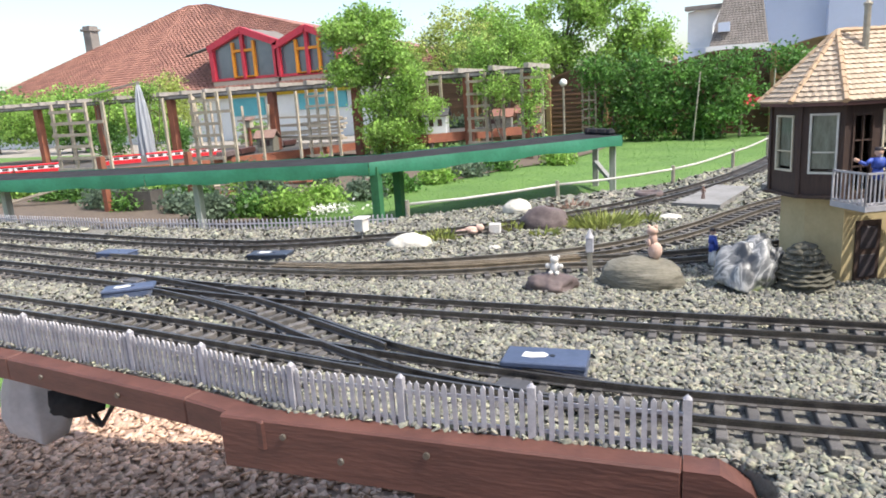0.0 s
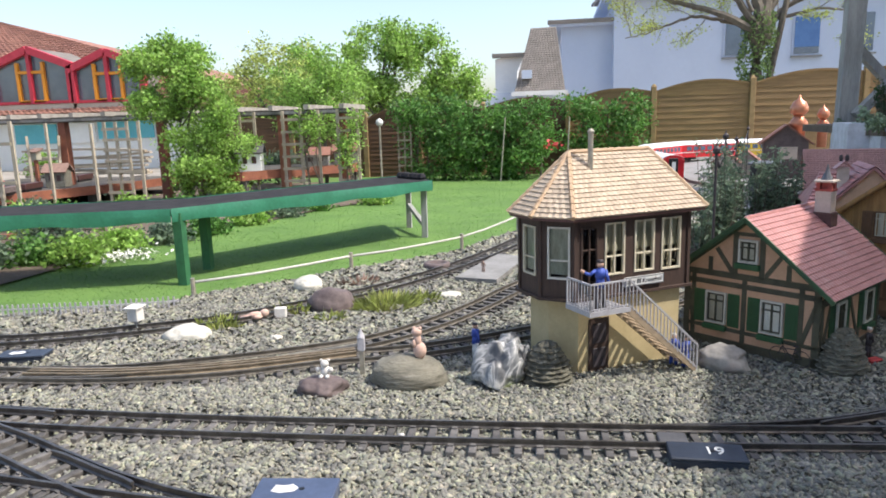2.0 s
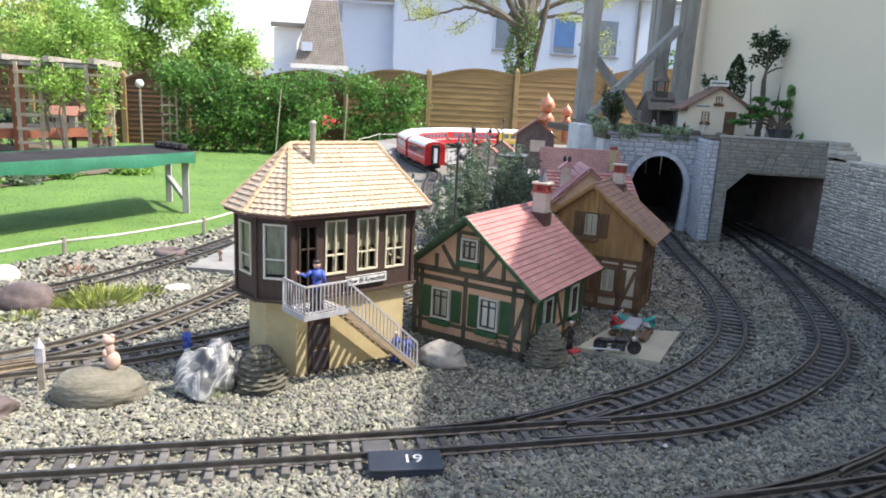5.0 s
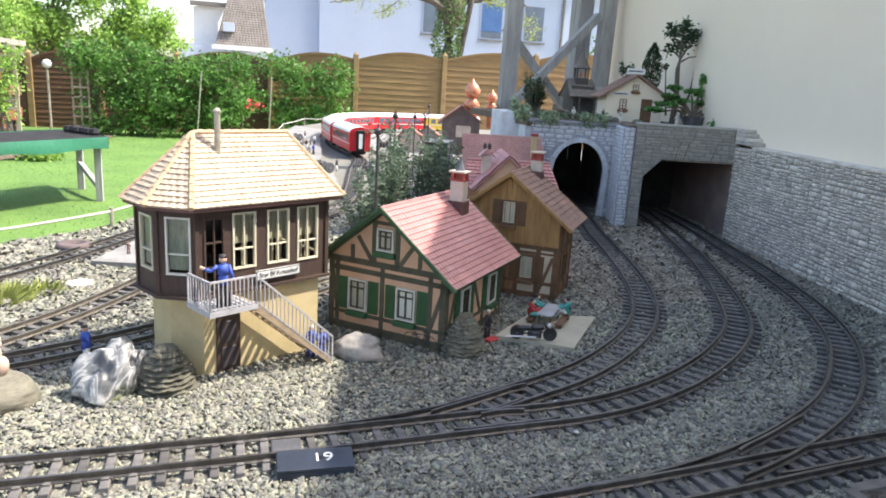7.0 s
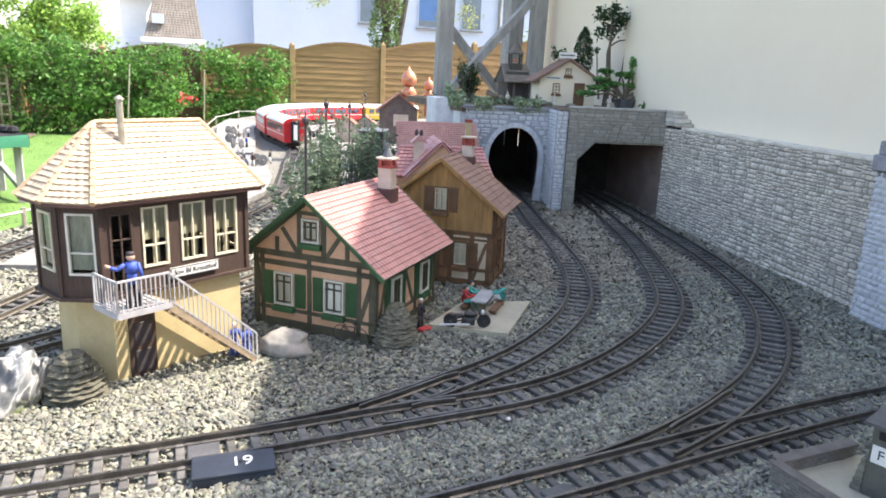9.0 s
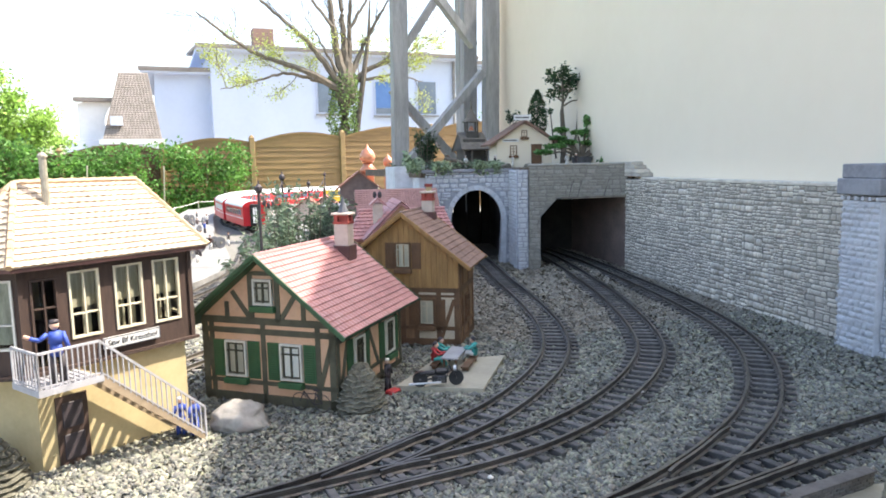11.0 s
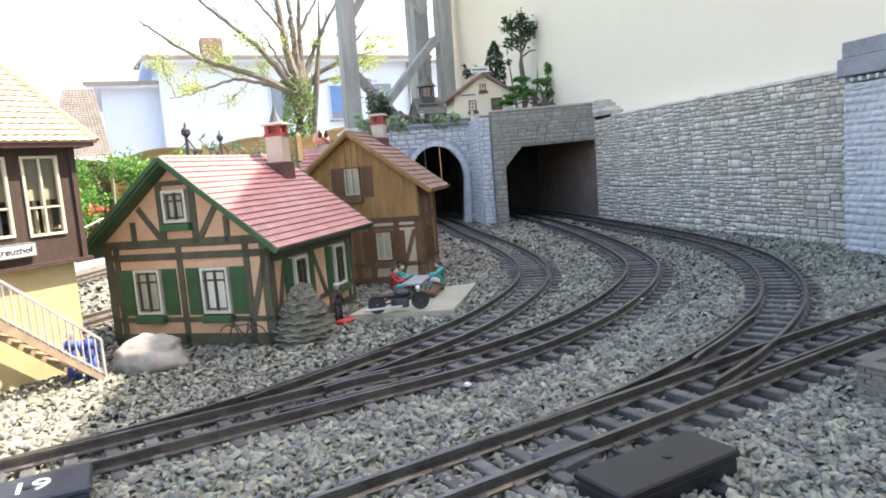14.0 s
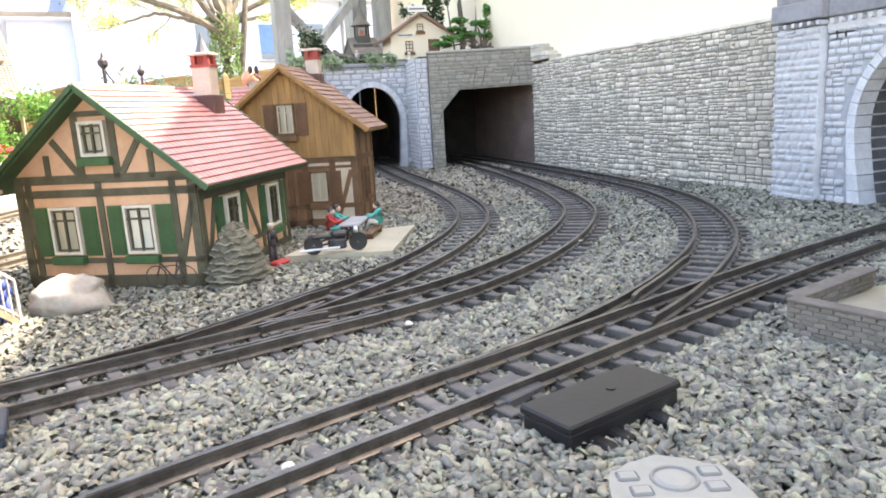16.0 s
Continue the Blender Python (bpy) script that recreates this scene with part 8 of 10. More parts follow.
for x, y, s in ((1.33, 2.40, 0.02), (1.46, 2.37, 0.026), (1.55, 2.36, 0.022), (1.60, 2.28, 0.020)):
    rock(x, y, s, s * 0.8, s * 0.6, "rock_tan", "small brown stone on the terrace", x * 10).location.z = TZ - 0.002
# sticks and logs that lie on the terrace
for k, (x, y, z, L6, rz, tilt) in enumerate(((1.37, 2.37, 0.022, 0.11, -25, 16), (1.42, 2.40, 0.012, 0.13, 8, 4), (1.36, 2.42, 0.030, 0.09, 40, 22), (1.50, 2.40, 0.010, 0.12, -14, 3), (1.45, 2.45, 0.016, 0.10, 20, 8))):
    bm = bmesh.new()
    tube(bm, [(-L6 / 2, 0, 0), (-L6 * 0.1, 0.003, 0.003), (L6 * 0.2, -0.002, 0), (L6 / 2, 0.001, 0.002)], [0.0055, 0.0065, 0.005, 0.004], 8)
    solid("log", bm, M["bark"], pose(x, y, TZ + z, 0, tilt, rz), "short brown log lying on the terrace", "log", "terrace logs", smooth=True)
for k, (x, y, w) in enumerate(((1.205, 2.385, 0.035), (1.275, 2.325, 0.030), (1.405, 2.29, 0.022), (1.455, 2.275, 0.014))):
    rg_ = np.random.default_rng(700 + k)
    root = thing("trailing_plant", pose(x, y, TZ + 0.008), "pale grey-green plant trailing over the wall edge", "plant", "trailing plants")
    bm = bmesh.new()
    cc = []
    for j in range(16):
        a, u = rg_.uniform(-w, w), rg_.uniform(0.4, 1.0)
        q = [Vector((a * 0.5, 0.02, 0.0)), Vector((a * 0.8, -0.012, 0.016 * u)), Vector((a, -0.024, 0.002)), Vector((a * 1.1, -0.027, -0.030 * u))]
        tube(bm, q, 0.0008, 4)
        for t in rg_.uniform(0, 2.99, 12):
            cc.append(q[int(t)].lerp(q[int(t) + 1], t % 1) + Vector(rg_.normal(0, 0.004, 3)))
    part("stem", bm, M["ivy"], root)
    v, f = leaves(np.array([tuple(q) for q in cc]), 0.0085, rg_, aspect=0.4)
    from_arrays("foliage", v, f, M["leaf_pale"], "", "", kind="stuff", parent=root)
# planting box at the terrace corner
bm = bmesh.new()
box(bm, -0.12, 0.0, 0, 0.30, 0.20, 0.34)
solid("planter_wall", bm, M["portal_rest"], frame2((1.30, 2.50, 0), (0.97, -0.2)), "blue-grey planter wall beside the terrace", "planter", kind="structure")
sprigs(1.27, 2.56, 0.34, 0.07, 0.05, 0.036, 260, 0.009, "leaf_pale", "trailing grey-green plant in the planter", seed=77)

# ---- canopy frame of grey timber ----
canopy = thing("canopy_frame", pose(0, 0, 0), "weathered grey timber frame that carries a canopy", "timber frame", kind="structure")


def beam(a, b, w, h=None, name="beam"):
    bm = bmesh.new()
    bar(bm, a, b, w, h)
    part(name, bm, M["grey_wood"], canopy)


for x0, y in ((1.495, 3.40), (1.915, 3.50), (1.985, 3.38)):
    beam((x0, y, LAWN_Z), (x0 + 0.035, y, 1.60), 0.052, 0.075, "post")
beam((1.955, 3.62, LAWN_Z), (1.96, 3.62, 1.60), 0.05, 0.06, "post")
beam((1.50, 3.35, 1.40), (1.90, 3.35, 0.93), 0.05, 0.035, "brace")
beam((1.50, 3.45, 0.83), (1.86, 3.45, 1.34), 0.045, 0.035, "brace")
beam((1.53, 3.34, 0.36), (1.94, 3.34, 0.80), 0.055, 0.035, "brace")
beam((1.50, 3.46, 0.72), (1.84, 3.46, 0.36), 0.05, 0.035, "brace")
beam((0.58, 3.42, 1.30), (2.10, 3.42, 1.34), 0.05, 0.045)
for x in (0.60, 0.98, 1.36, 1.46):
    beam((x, 3.43, 1.31), (x - 0.12, 2.75, 1.40), 0.04, 0.05, "rafter")

# ---- yard at the back ----
def platform(loop, z, label, mat="concrete"):
    bm = bmesh.new()
    prism(bm, loop, -0.004, z)
    return solid("platform", bm, M[mat], Matrix(), label, "platform", "yard platforms")


platform([(0.16, 1.86), (0.26, 1.80), (0.56, 2.42), (0.62, 2.78), (0.64, 3.5), (0.5, 3.5), (0.40, 2.9), (0.28, 2.3)], 0.022, "pale grey platform beside the yard track")
platform([(0.43, 3.62), (0.62, 3.6), (0.68, 4.3), (0.74, 5.2), (0.84, 5.8), (0.62, 6.2), (0.50, 5.4), (0.46, 4.4)], 0.020, "pale grey platform in the far yard")
platform([(0.66, 2.10), (0.80, 2.02), (0.96, 2.6), (1.02, 3.6), (0.86, 3.6), (0.80, 2.8)], 0.026, "pale grey platform between station and yard")
platform([(1.1, 3.7), (2.6, 3.7), (2.6, 6.1), (1.5, 6.0), (1.15, 5.6), (1.02, 4.8), (1.0, 4.2)], 0.012, "pale grey yard surface", "concrete")


def wheelset(x, y, z, rz):
    root = thing("wheelset", pose(x, y, z, 0, 0, rz), "pale spoked wheelset standing in the yard", "wheelset", "yard wheelsets")
    for s in (-1, 1):
        bm = bmesh.new()
        lathe(bm, [(0.020, -0.003), (0.024, -0.002), (0.024, 0.002), (0.020, 0.003)], 16)
        part("wheel", bm, M["lead"], root, at=pose(0, s * 0.022, 0.024, 90))
    bm = bmesh.new()
    tube(bm, [(0, -0.03, 0.024), (0, 0.03, 0.024)], 0.004, 8)
    part("axle", bm, M["pipe"], root)


for k, (x, y, z, r) in enumerate(((0.40, 2.45, 0.022, 20), (0.45, 2.62, 0.022, 70), (0.47, 2.80, 0.022, 40), (0.52, 3.0, 0.022, 10), (0.50, 3.25, 0.022, 80), (0.60, 3.1, 0.022, 30), (0.55, 3.8, 0.02, 60), (0.53, 4.1, 0.02, 15), (0.60, 4.4, 0.02, 80), (0.56, 4.7, 0.02, 35))):
    wheelset(x, y, z, r)
    figure(x + 0.05, y + 0.06, z, 0.06, ("fig_white", "fig_dark", "fig_blue", "maroon")[k % 4], ("fig_dark", "fig_white")[k % 2], "fig_dark", "model figure standing on the yard platform", k * 50)
rng = np.random.default_rng(9)
for k in range(26):
    x, y = rng.uniform(0.70, 1.0), rng.uniform(2.05, 3.4)
    if 0.55 < (x - 0.3) / max(y - 1.2, 0.1) * 2 < 5:
        rock(x, y, 0.02 + rng.uniform(0, 0.02), 0.02, 0.016, ("rock_white", "rock_grey", "rock_tan")[k % 3], "pale stone among the yard plants", k + 40)

# twiggy bushes with thin lamp posts
for k, (x, y, h) in enumerate(((0.60, 1.98, 0.17), (0.66, 2.02, 0.22), (0.72, 2.05, 0.29), (0.78, 2.10, 0.31), (0.84, 2.12, 0.27), (0.75, 2.25, 0.30), (0.68, 2.16, 0.30), (0.88, 2.22, 0.24))):
    sprigs(x, y, 0, 0.07, 0.06, h, 620, 0.010, "leaf_e", "grey-green twiggy bush beside the station", "bush", 90 + k, 0.3)


def lamp_post(x, y, h):
    root = thing("lattice_post", pose(x, y, 0), "thin dark model lamp post", "lamp post", "yard lamp posts")
    bm = bmesh.new()
    tube(bm, [(0, 0, 0), (0, 0, h)], 0.0035, 6)
    part("pole", bm, M["fig_dark"], root)
    bm = bmesh.new()
    lathe(bm, [(0.004, 0), (0.009, 0.006), (0.009, 0.014), (0.003, 0.020), (0.001, 0.030)], 8, (0, 0, h))
    part("lantern", bm, M["fig_dark"], root)


POSTS = ((0.599, 1.781, 0.287), (0.737, 2.279, 0.305), (1.033, 3.327, 0.26), (1.30, 4.15, 0.29))
for (xa, ya, ha), (xb, yb, hb) in zip(POSTS, POSTS[1:]):
    bm = bmesh.new()
    sag = [(xa + (xb - xa) * t, ya + (yb - ya) * t, ha + (hb - ha) * t - 0.16 * t * (1 - t)) for t in np.linspace(0, 1, 13)]
    tube(bm, sag, 0.0016, 5)
    for p_ in sag[2:11:2]:
        lathe(bm, [(0.001, 0.0), (0.0045, -0.005), (0.0045, -0.012), (0.001, -0.016)], 6, p_)
    solid("lamp_chain", bm, M["fig_dark"], Matrix(), "dark chain with pendants hung between model lamp posts", "chain", "yard lamp chains")
for x, y, h in POSTS:
    lamp_post(x, y, h)
# dark goods wagon and shed near the station
wag = thing("goods_wagon", frame2((1.10, 3.10, 0.012), (0.35, 0.94)), "dark grey model goods wagon on the station track", "model wagon")
bm = bmesh.new()
box(bm, -0.14, 0.14, -0.055, 0.055, 0.035, 0.10, bevel=0.004)
part("body", bm, M["lead"], wag)
bm = bmesh.new()
box(bm, -0.14, 0.0, -0.05, 0.05, 0.10, 0.165, bevel=0.006)
part("cab", bm, M["engine"], wag)
bm = bmesh.new()
tube(bm, [(0.0, 0, 0.115), (0.14, 0, 0.115)], 0.035, 14)
part("boiler", bm, M["engine"], wag)
bm = bmesh.new()
box(bm, -0.15, 0.02, -0.06, 0.06, 0.165, 0.172, bevel=0.002)
part("roof", bm, M["lead"], wag)
for x in (-0.09, 0.0, 0.09):
    for s in (-1, 1):
        bm = bmesh.new()
        lathe(bm, [(0.026, -0.003), (0.030, -0.003), (0.030, 0.003), (0.026, 0.003), (0.01, 0.002)], 16)
        part("wheel", bm, M["engine"], wag, at=pose(x, s * 0.025, 0.028, 90))

# red coaches on the far loop
def coach(s_mid, stripe, label, paint="train_red"):
    path = smooth_path(F_LINE, 0.02)
    d = np.r_[0, np.cumsum(np.linalg.norm(np.diff(path, axis=0), axis=1))]
    at = lambda q: np.array([np.interp(q, d, path[:, 0]), np.interp(q, d, path[:, 1])])  # noqa: E731
    LEN = 0.50
    a, b = at(s_mid - LEN * 0.36), at(s_mid + LEN * 0.36)
    m = (a + b) / 2
    root = thing("passenger_coach", frame2((m[0], m[1], 0.013), b - a), label, "model coach", "red coaches")
    bm = bmesh.new()
    vs0 = [bm.verts.new((-LEN / 2, y, z)) for y, z in [(-0.058, 0.03), (0.058, 0.03), (0.060, 0.13), (-0.060, 0.13)]]
    vs1 = [bm.verts.new((LEN / 2, y, z)) for y, z in [(-0.058, 0.03), (0.058, 0.03), (0.060, 0.13), (-0.060, 0.13)]]
    bm.faces.new(vs0)
    bm.faces.new(vs1[::-1])
    for i in range(4):
        bm.faces.new((vs0[i], vs1[i], vs1[(i + 1) % 4], vs0[(i + 1) % 4])[::-1])
    body = part("body", bm, M[paint], root)
    bm = bmesh.new()
    arc = [(0.062 * math.cos(t), 0.130 + 0.032 * math.sin(t)) for t in np.linspace(0, math.pi, 11)]
    r0 = [bm.verts.new((-LEN / 2 - 0.003, y, z)) for y, z in arc]
    r1 = [bm.verts.new((LEN / 2 + 0.003, y, z)) for y, z in arc]
    for i in range(10):
        bm.faces.new((r0[i], r1[i], r1[i + 1], r0[i + 1])[::-1])
    bm.faces.new(r0)
    bm.faces.new(r1[::-1])
    part("roof", bm, M["train_white"], root, smooth=False)
    for s in (-1, 1):
        bm = bmesh.new()
        arc2 = [(0.061 * math.cos(t), 0.129 + 0.031 * math.sin(t)) for t in np.linspace(0, math.pi, 11)]
        x = s * (LEN / 2 + 0.0045)
        bm.faces.new([bm.verts.new((x, y, z)) for y, z in arc2][:: -s])
        part("end_arch", bm, M["train_red"], root)
        bm = bmesh.new()
        box(bm, min(x, x + s * 0.012), max(x, x + s * 0.012), -0.024, 0.024, 0.03, 0.145, bevel=0.003)
        gw = part("gangway", bm, M["black"], root)
        bm = bmesh.new()
        x2 = x + s * 0.0125
        box(bm, min(x2, x2 + s * 0.001), max(x2, x2 + s * 0.001), -0.010, 0.010, 0.045, 0.125)
        part("door", bm, M["train_white"], gw)
        bm = bmesh.new()
        box(bm, -LEN / 2, LEN / 2, s * 0.0601 - 0.0006, s * 0.0601 + 0.0006, 0.068, 0.0725)
        part("stripe", bm, M["train_white"], root)
        for k in range(7):
            bm = bmesh.new()
            x0 = -LEN / 2 + 0.045 + k * 0.062
            box(bm, x0, x0 + 0.042, s * 0.0604 - 0.0006, s * 0.0604 + 0.0008, 0.085, 0.118)
            part("window", bm, M["pane_far"] if stripe else M["train_white"], root)
        bm = bmesh.new()
        tube(bm, [(s * LEN * 0.33, -0.04, 0.017), (s * LEN * 0.33, 0.04, 0.017)], 0.016, 12)
        box(bm, s * LEN * 0.33 - 0.06, s * LEN * 0.33 + 0.06, -0.04, 0.04, 0.012, 0.032)
        part("bogie", bm, M["black"], root)


_p = smooth_path(F_LINE, 0.02)
_d = np.r_[0, np.cumsum(np.linalg.norm(np.diff(_p, axis=0), axis=1))]
s_end = float(np.interp(3.88, _p[:200, 1] if len(_p) > 200 else _p[:, 1], _d[:200] if len(_p) > 200 else _d))
coach(s_end + 0.26, True, "red model coach with white roof in the yard")
coach(s_end + 0.80, False, "red and white model coach on the far curve")
coach(s_end + 1.34, True, "red model coach with white roof on the far curve")
coach(s_end + 1.88, True, "red model coach near the head of the train")
coach(s_end + 2.42, True, "red model coach with a white roof at the fence")
coach(s_end + 2.96, True, "yellow model coach with white roof in the train", "yellow")

# onion-domed church
ch = thing("onion_church", frame2((1.52, 4.20, 0), (0.97, -0.24)), "model church with coppery onion domes and orange roof", "model church", "model houses")
gable_house(ch, 0.115, 0.22, 0.16, 0.312, 0.025, 0.02, M["rock_purple"], M["roof_red"], M["roof_red"], 10, 16, 0.205)
for x, y, z, k in ((0.06, 0.05, 0.275, 1.05), (0.19, 0.12, 0.28, 0.72)):
    bm = bmesh.new()
    lathe(bm, [(0.036 * k, -0.1), (0.036 * k, 0.02 * k), (0.044 * k, 0.025 * k), (0.048 * k, 0.045 * k), (0.030 * k, 0.07 * k), (0.022 * k, 0.085 * k)], 14, (x, y, z))
    tw_ = part("turret", bm, M["copper"], ch, smooth=True)
    bm = bmesh.new()
    lathe(bm, [(0.030 * k, 0.085 * k), (0.044 * k, 0.105 * k), (0.046 * k, 0.125 * k), (0.032 * k, 0.155 * k), (0.010 * k, 0.172 * k), (0.002 * k, 0.195 * k)], 16, (x, y, z))
    part("onion_dome", bm, M["copper"], tw_, smooth=True)
bm = bmesh.new()
box(bm, -0.03, 0.06, -0.006, 0.001, 0.12, 0.19)
part("doorway", bm, M["chim"], ch)
for k, (x, y) in enumerate(((1.22, 4.3), (1.38, 4.5))):
    hh = thing("small_red_roof_house", frame2((x, y, 0.012), (0.9, -0.3)), "small model house with a salmon roof", "model house", "model houses")
    gable_house(hh, 0.07, 0.12, 0.08, 0.15, 0.015, 0.01, M["chim"], M["roof_red"], M["roof_red"], 8, 12, 0.085)

# ---- garden and distance ----
def crown_leaves(rng, blobs, n, size, shell=0.45):
    """Leaves gathered in clumps over several rounded volumes."""
    b = np.array(blobs, float)
    w = b[:, 3] * b[:, 5]
    per = max(8, n // 30)
    i = rng.choice(len(b), per, p=w / w.sum())
    d = rng.normal(0, 1, (per, 3))
    d /= np.linalg.norm(d, axis=1)[:, None]
    r = rng.uniform(shell, 1.08, per)[:, None]
    cl = b[i, :3] + d * r * b[i, 3:6]
    j = rng.integers(0, per, n)
    spread = size * 2.7
    c = cl[j] + rng.normal(0, 1, (n, 3)) * np.array([spread, spread, spread * 0.7])
    return leaves(c, size, rng, aspect=0.55)


def tree(x, y, h, blobs, n, size, mat, label, seed, trunk=0.07, limbs=7, name="tree", group="garden trees", z0=LAWN_Z):
    rng = np.random.default_rng(seed)
    root = thing(name, pose(x, y, z0), label, "tree", group)
    bm = bmesh.new()
    top = Vector((rng.normal(0, 0.05), rng.normal(0, 0.05), h * 0.62))
    tube(bm, [(0, 0, -0.05), (0.02, 0, h * 0.25), top * 0.75, top], [trunk, trunk * 0.8, trunk * 0.6, trunk * 0.35], 8)
    for k in range(limbs):
        b = blobs[k % len(blobs)]
        tip = Vector((b[0] + rng.normal(0, b[3] * 0.5), b[1] + rng.normal(0, b[4] * 0.5), b[2] + rng.uniform(-0.2, 0.7) * b[5]))
        s = top * rng.uniform(0.35, 0.95)
        tube(bm, [s, s.lerp(tip, 0.5) + Vector((0, 0, 0.06)), tip], [trunk * 0.4, trunk * 0.25, trunk * 0.08], 5)
    part("trunk", bm, M["bark"], root)
    v, f = crown_leaves(rng, blobs, n, size)
    from_arrays("crown", v, f, M[mat], "", "", kind="", parent=root)
    return root


def ragged(seed, parts, r0, r1):
    """Many small volumes scattered in larger ones, for crowns with an uneven outline: x, z, half width, half height, count."""
    rg_ = np.random.default_rng(seed)
    out = []
    for cx, cz, rx, rz, k in parts:
        for _ in range(k):
            a, q = rg_.uniform(0, 6.283), math.sqrt(rg_.uniform(0.05, 1))
            r = rg_.uniform(r0, r1)
            out.append((cx + q * rx * math.cos(a), rg_.normal(0, 0.15), cz + q * rz * math.sin(a), r, r, r * 0.8))
    return out


# lawn blades where the lawn is seen
rng = np.random.default_rng(21)
n = 110000
y = 2.0 + 11.0 * rng.uniform(0, 1, n) ** 1.3
x = rng.uniform(-1, 1, n) * (0.9 + y * 0.42) - 1.6 - y * 0.06
h = rng.uniform(0.007, 0.017, n)
w = 0.003 + y * 0.0006
a = rng.uniform(0, 6.283, n)
b = np.stack([x, y, np.full(n, LAWN_Z)], 1)
s = np.stack([np.cos(a) * w, np.sin(a) * w, np.zeros(n)], 1)
tip = b + np.stack([rng.normal(0, 0.015, n), rng.normal(0, 0.015, n), h], 1)
v = np.stack([b - s, b + s, tip], 1).reshape(-1, 3)
from_arrays("lawn_grass", v, np.arange(3 * n).reshape(-1, 3), M["grass"], "bright green mown lawn grass", "grass")
# daisies
n = 420
dx, dy = rng.normal(-3.42, 0.16, n), rng.normal(5.2, 0.14, n)
v, f = leaves(np.stack([dx + 0.3 * (dy - 5.2), dy, LAWN_Z + rng.uniform(0.02, 0.09, n)], 1), 0.014, rng, tilt=0.6, aspect=0.9)
from_arrays("daisies", v, f, M["petal"], "clump of white daisies on the lawn edge", "flowers")

# green covered table
def cover_table(plan, z, legs):
    root = thing("covered_table", pose(0, 0, 0), "long garden table with black felt top and green tarpaulin skirt", "table")
    bm = bmesh.new()
    prism(bm, plan, z - 0.03, z)
    part("tabletop", bm, M["felt"], root)
    n_ = len(plan)
    for i in range(n_):
        a_, b_ = Vector((*plan[i], 0)), Vector((*plan[(i + 1) % n_], 0))
        bm = bmesh.new()
        k = max(2, int((b_ - a_).length / 0.12))
        out = (b_ - a_).normalized().cross(Vector((0, 0, 1)))
        rows_ = []
        for j in range(k + 1):
            p_ = a_.lerp(b_, j / k)
            q = 0.012 + 0.008 * math.sin(j * 1.7) + 0.005 * math.sin(j * 0.6)
            rows_.append([bm.verts.new(p_ + out * 0.006 + Vector((0, 0, z + 0.006))), bm.verts.new(p_ + out * q + Vector((0, 0, z - 0.045))), bm.verts.new(p_ + out * (q * 0.6) + Vector((0, 0, z - 0.092 + 0.010 * math.sin(j * 1.1))))])
        for r0, r1 in zip(rows_, rows_[1:]):
            for u in range(2):
                bm.faces.new((r0[u], r0[u + 1], r1[u + 1], r1[u]))
        part("skirt", bm, M["net"], root, smooth=True)
    for (lx, ly), mt in legs:
        bm = bmesh.new()
        hw = 0.026 if mt == "grey_wood" else 0.032
        box(bm, lx - hw, lx + hw, ly - hw, ly + hw, LAWN_Z, z - 0.03)
        part("leg", bm, M[mt], root)
    return root


gt = cover_table([(-6.6, 3.20), (-5.5, 3.50), (-4.05, 3.85), (-2.38, 4.34), (-0.90, 6.32), (-1.25, 7.15), (-2.65, 5.05), (-4.3, 4.45), (-6.8, 3.9)], -0.15, [((-2.36, 4.40), "post_green"), ((-2.45, 4.92), "post_green"), ((-0.99, 6.38), "grey_wood"), ((-1.27, 7.0), "grey_wood"), ((-3.72, 4.03), "grey_wood"), ((-3.98, 4.30), "grey_wood"), ((-5.4, 3.65), "grey_wood")])
bm = bmesh.new()
bar(bm, (-0.99, 6.38, LAWN_Z + 0.12), (-1.27, 7.0, LAWN_Z + 0.25), 0.04)
part("stretcher", bm, M["grey_wood"], gt)
for k in range(6):
    x, y = -1.28 + 0.05 * k, 6.72 + 0.03 * (k % 2) - 0.05 * k
    bm = bmesh.new()
    lathe(bm, [(0.03, 0), (0.045, 0.02), (0.035, 0.05), (0.01, 0.06)], 8)
    solid("felt_weight", bm, M["felt"], pose(x, y, -0.149), "dark weight lying on the felt table top", "weight", "table weights")

# board fence with arched panels
FENCE_Y = 14.0


garden_fence = thing("garden_fence", pose(0, FENCE_Y, 0), "board fence with arched honey-brown and dark panels", "fence")


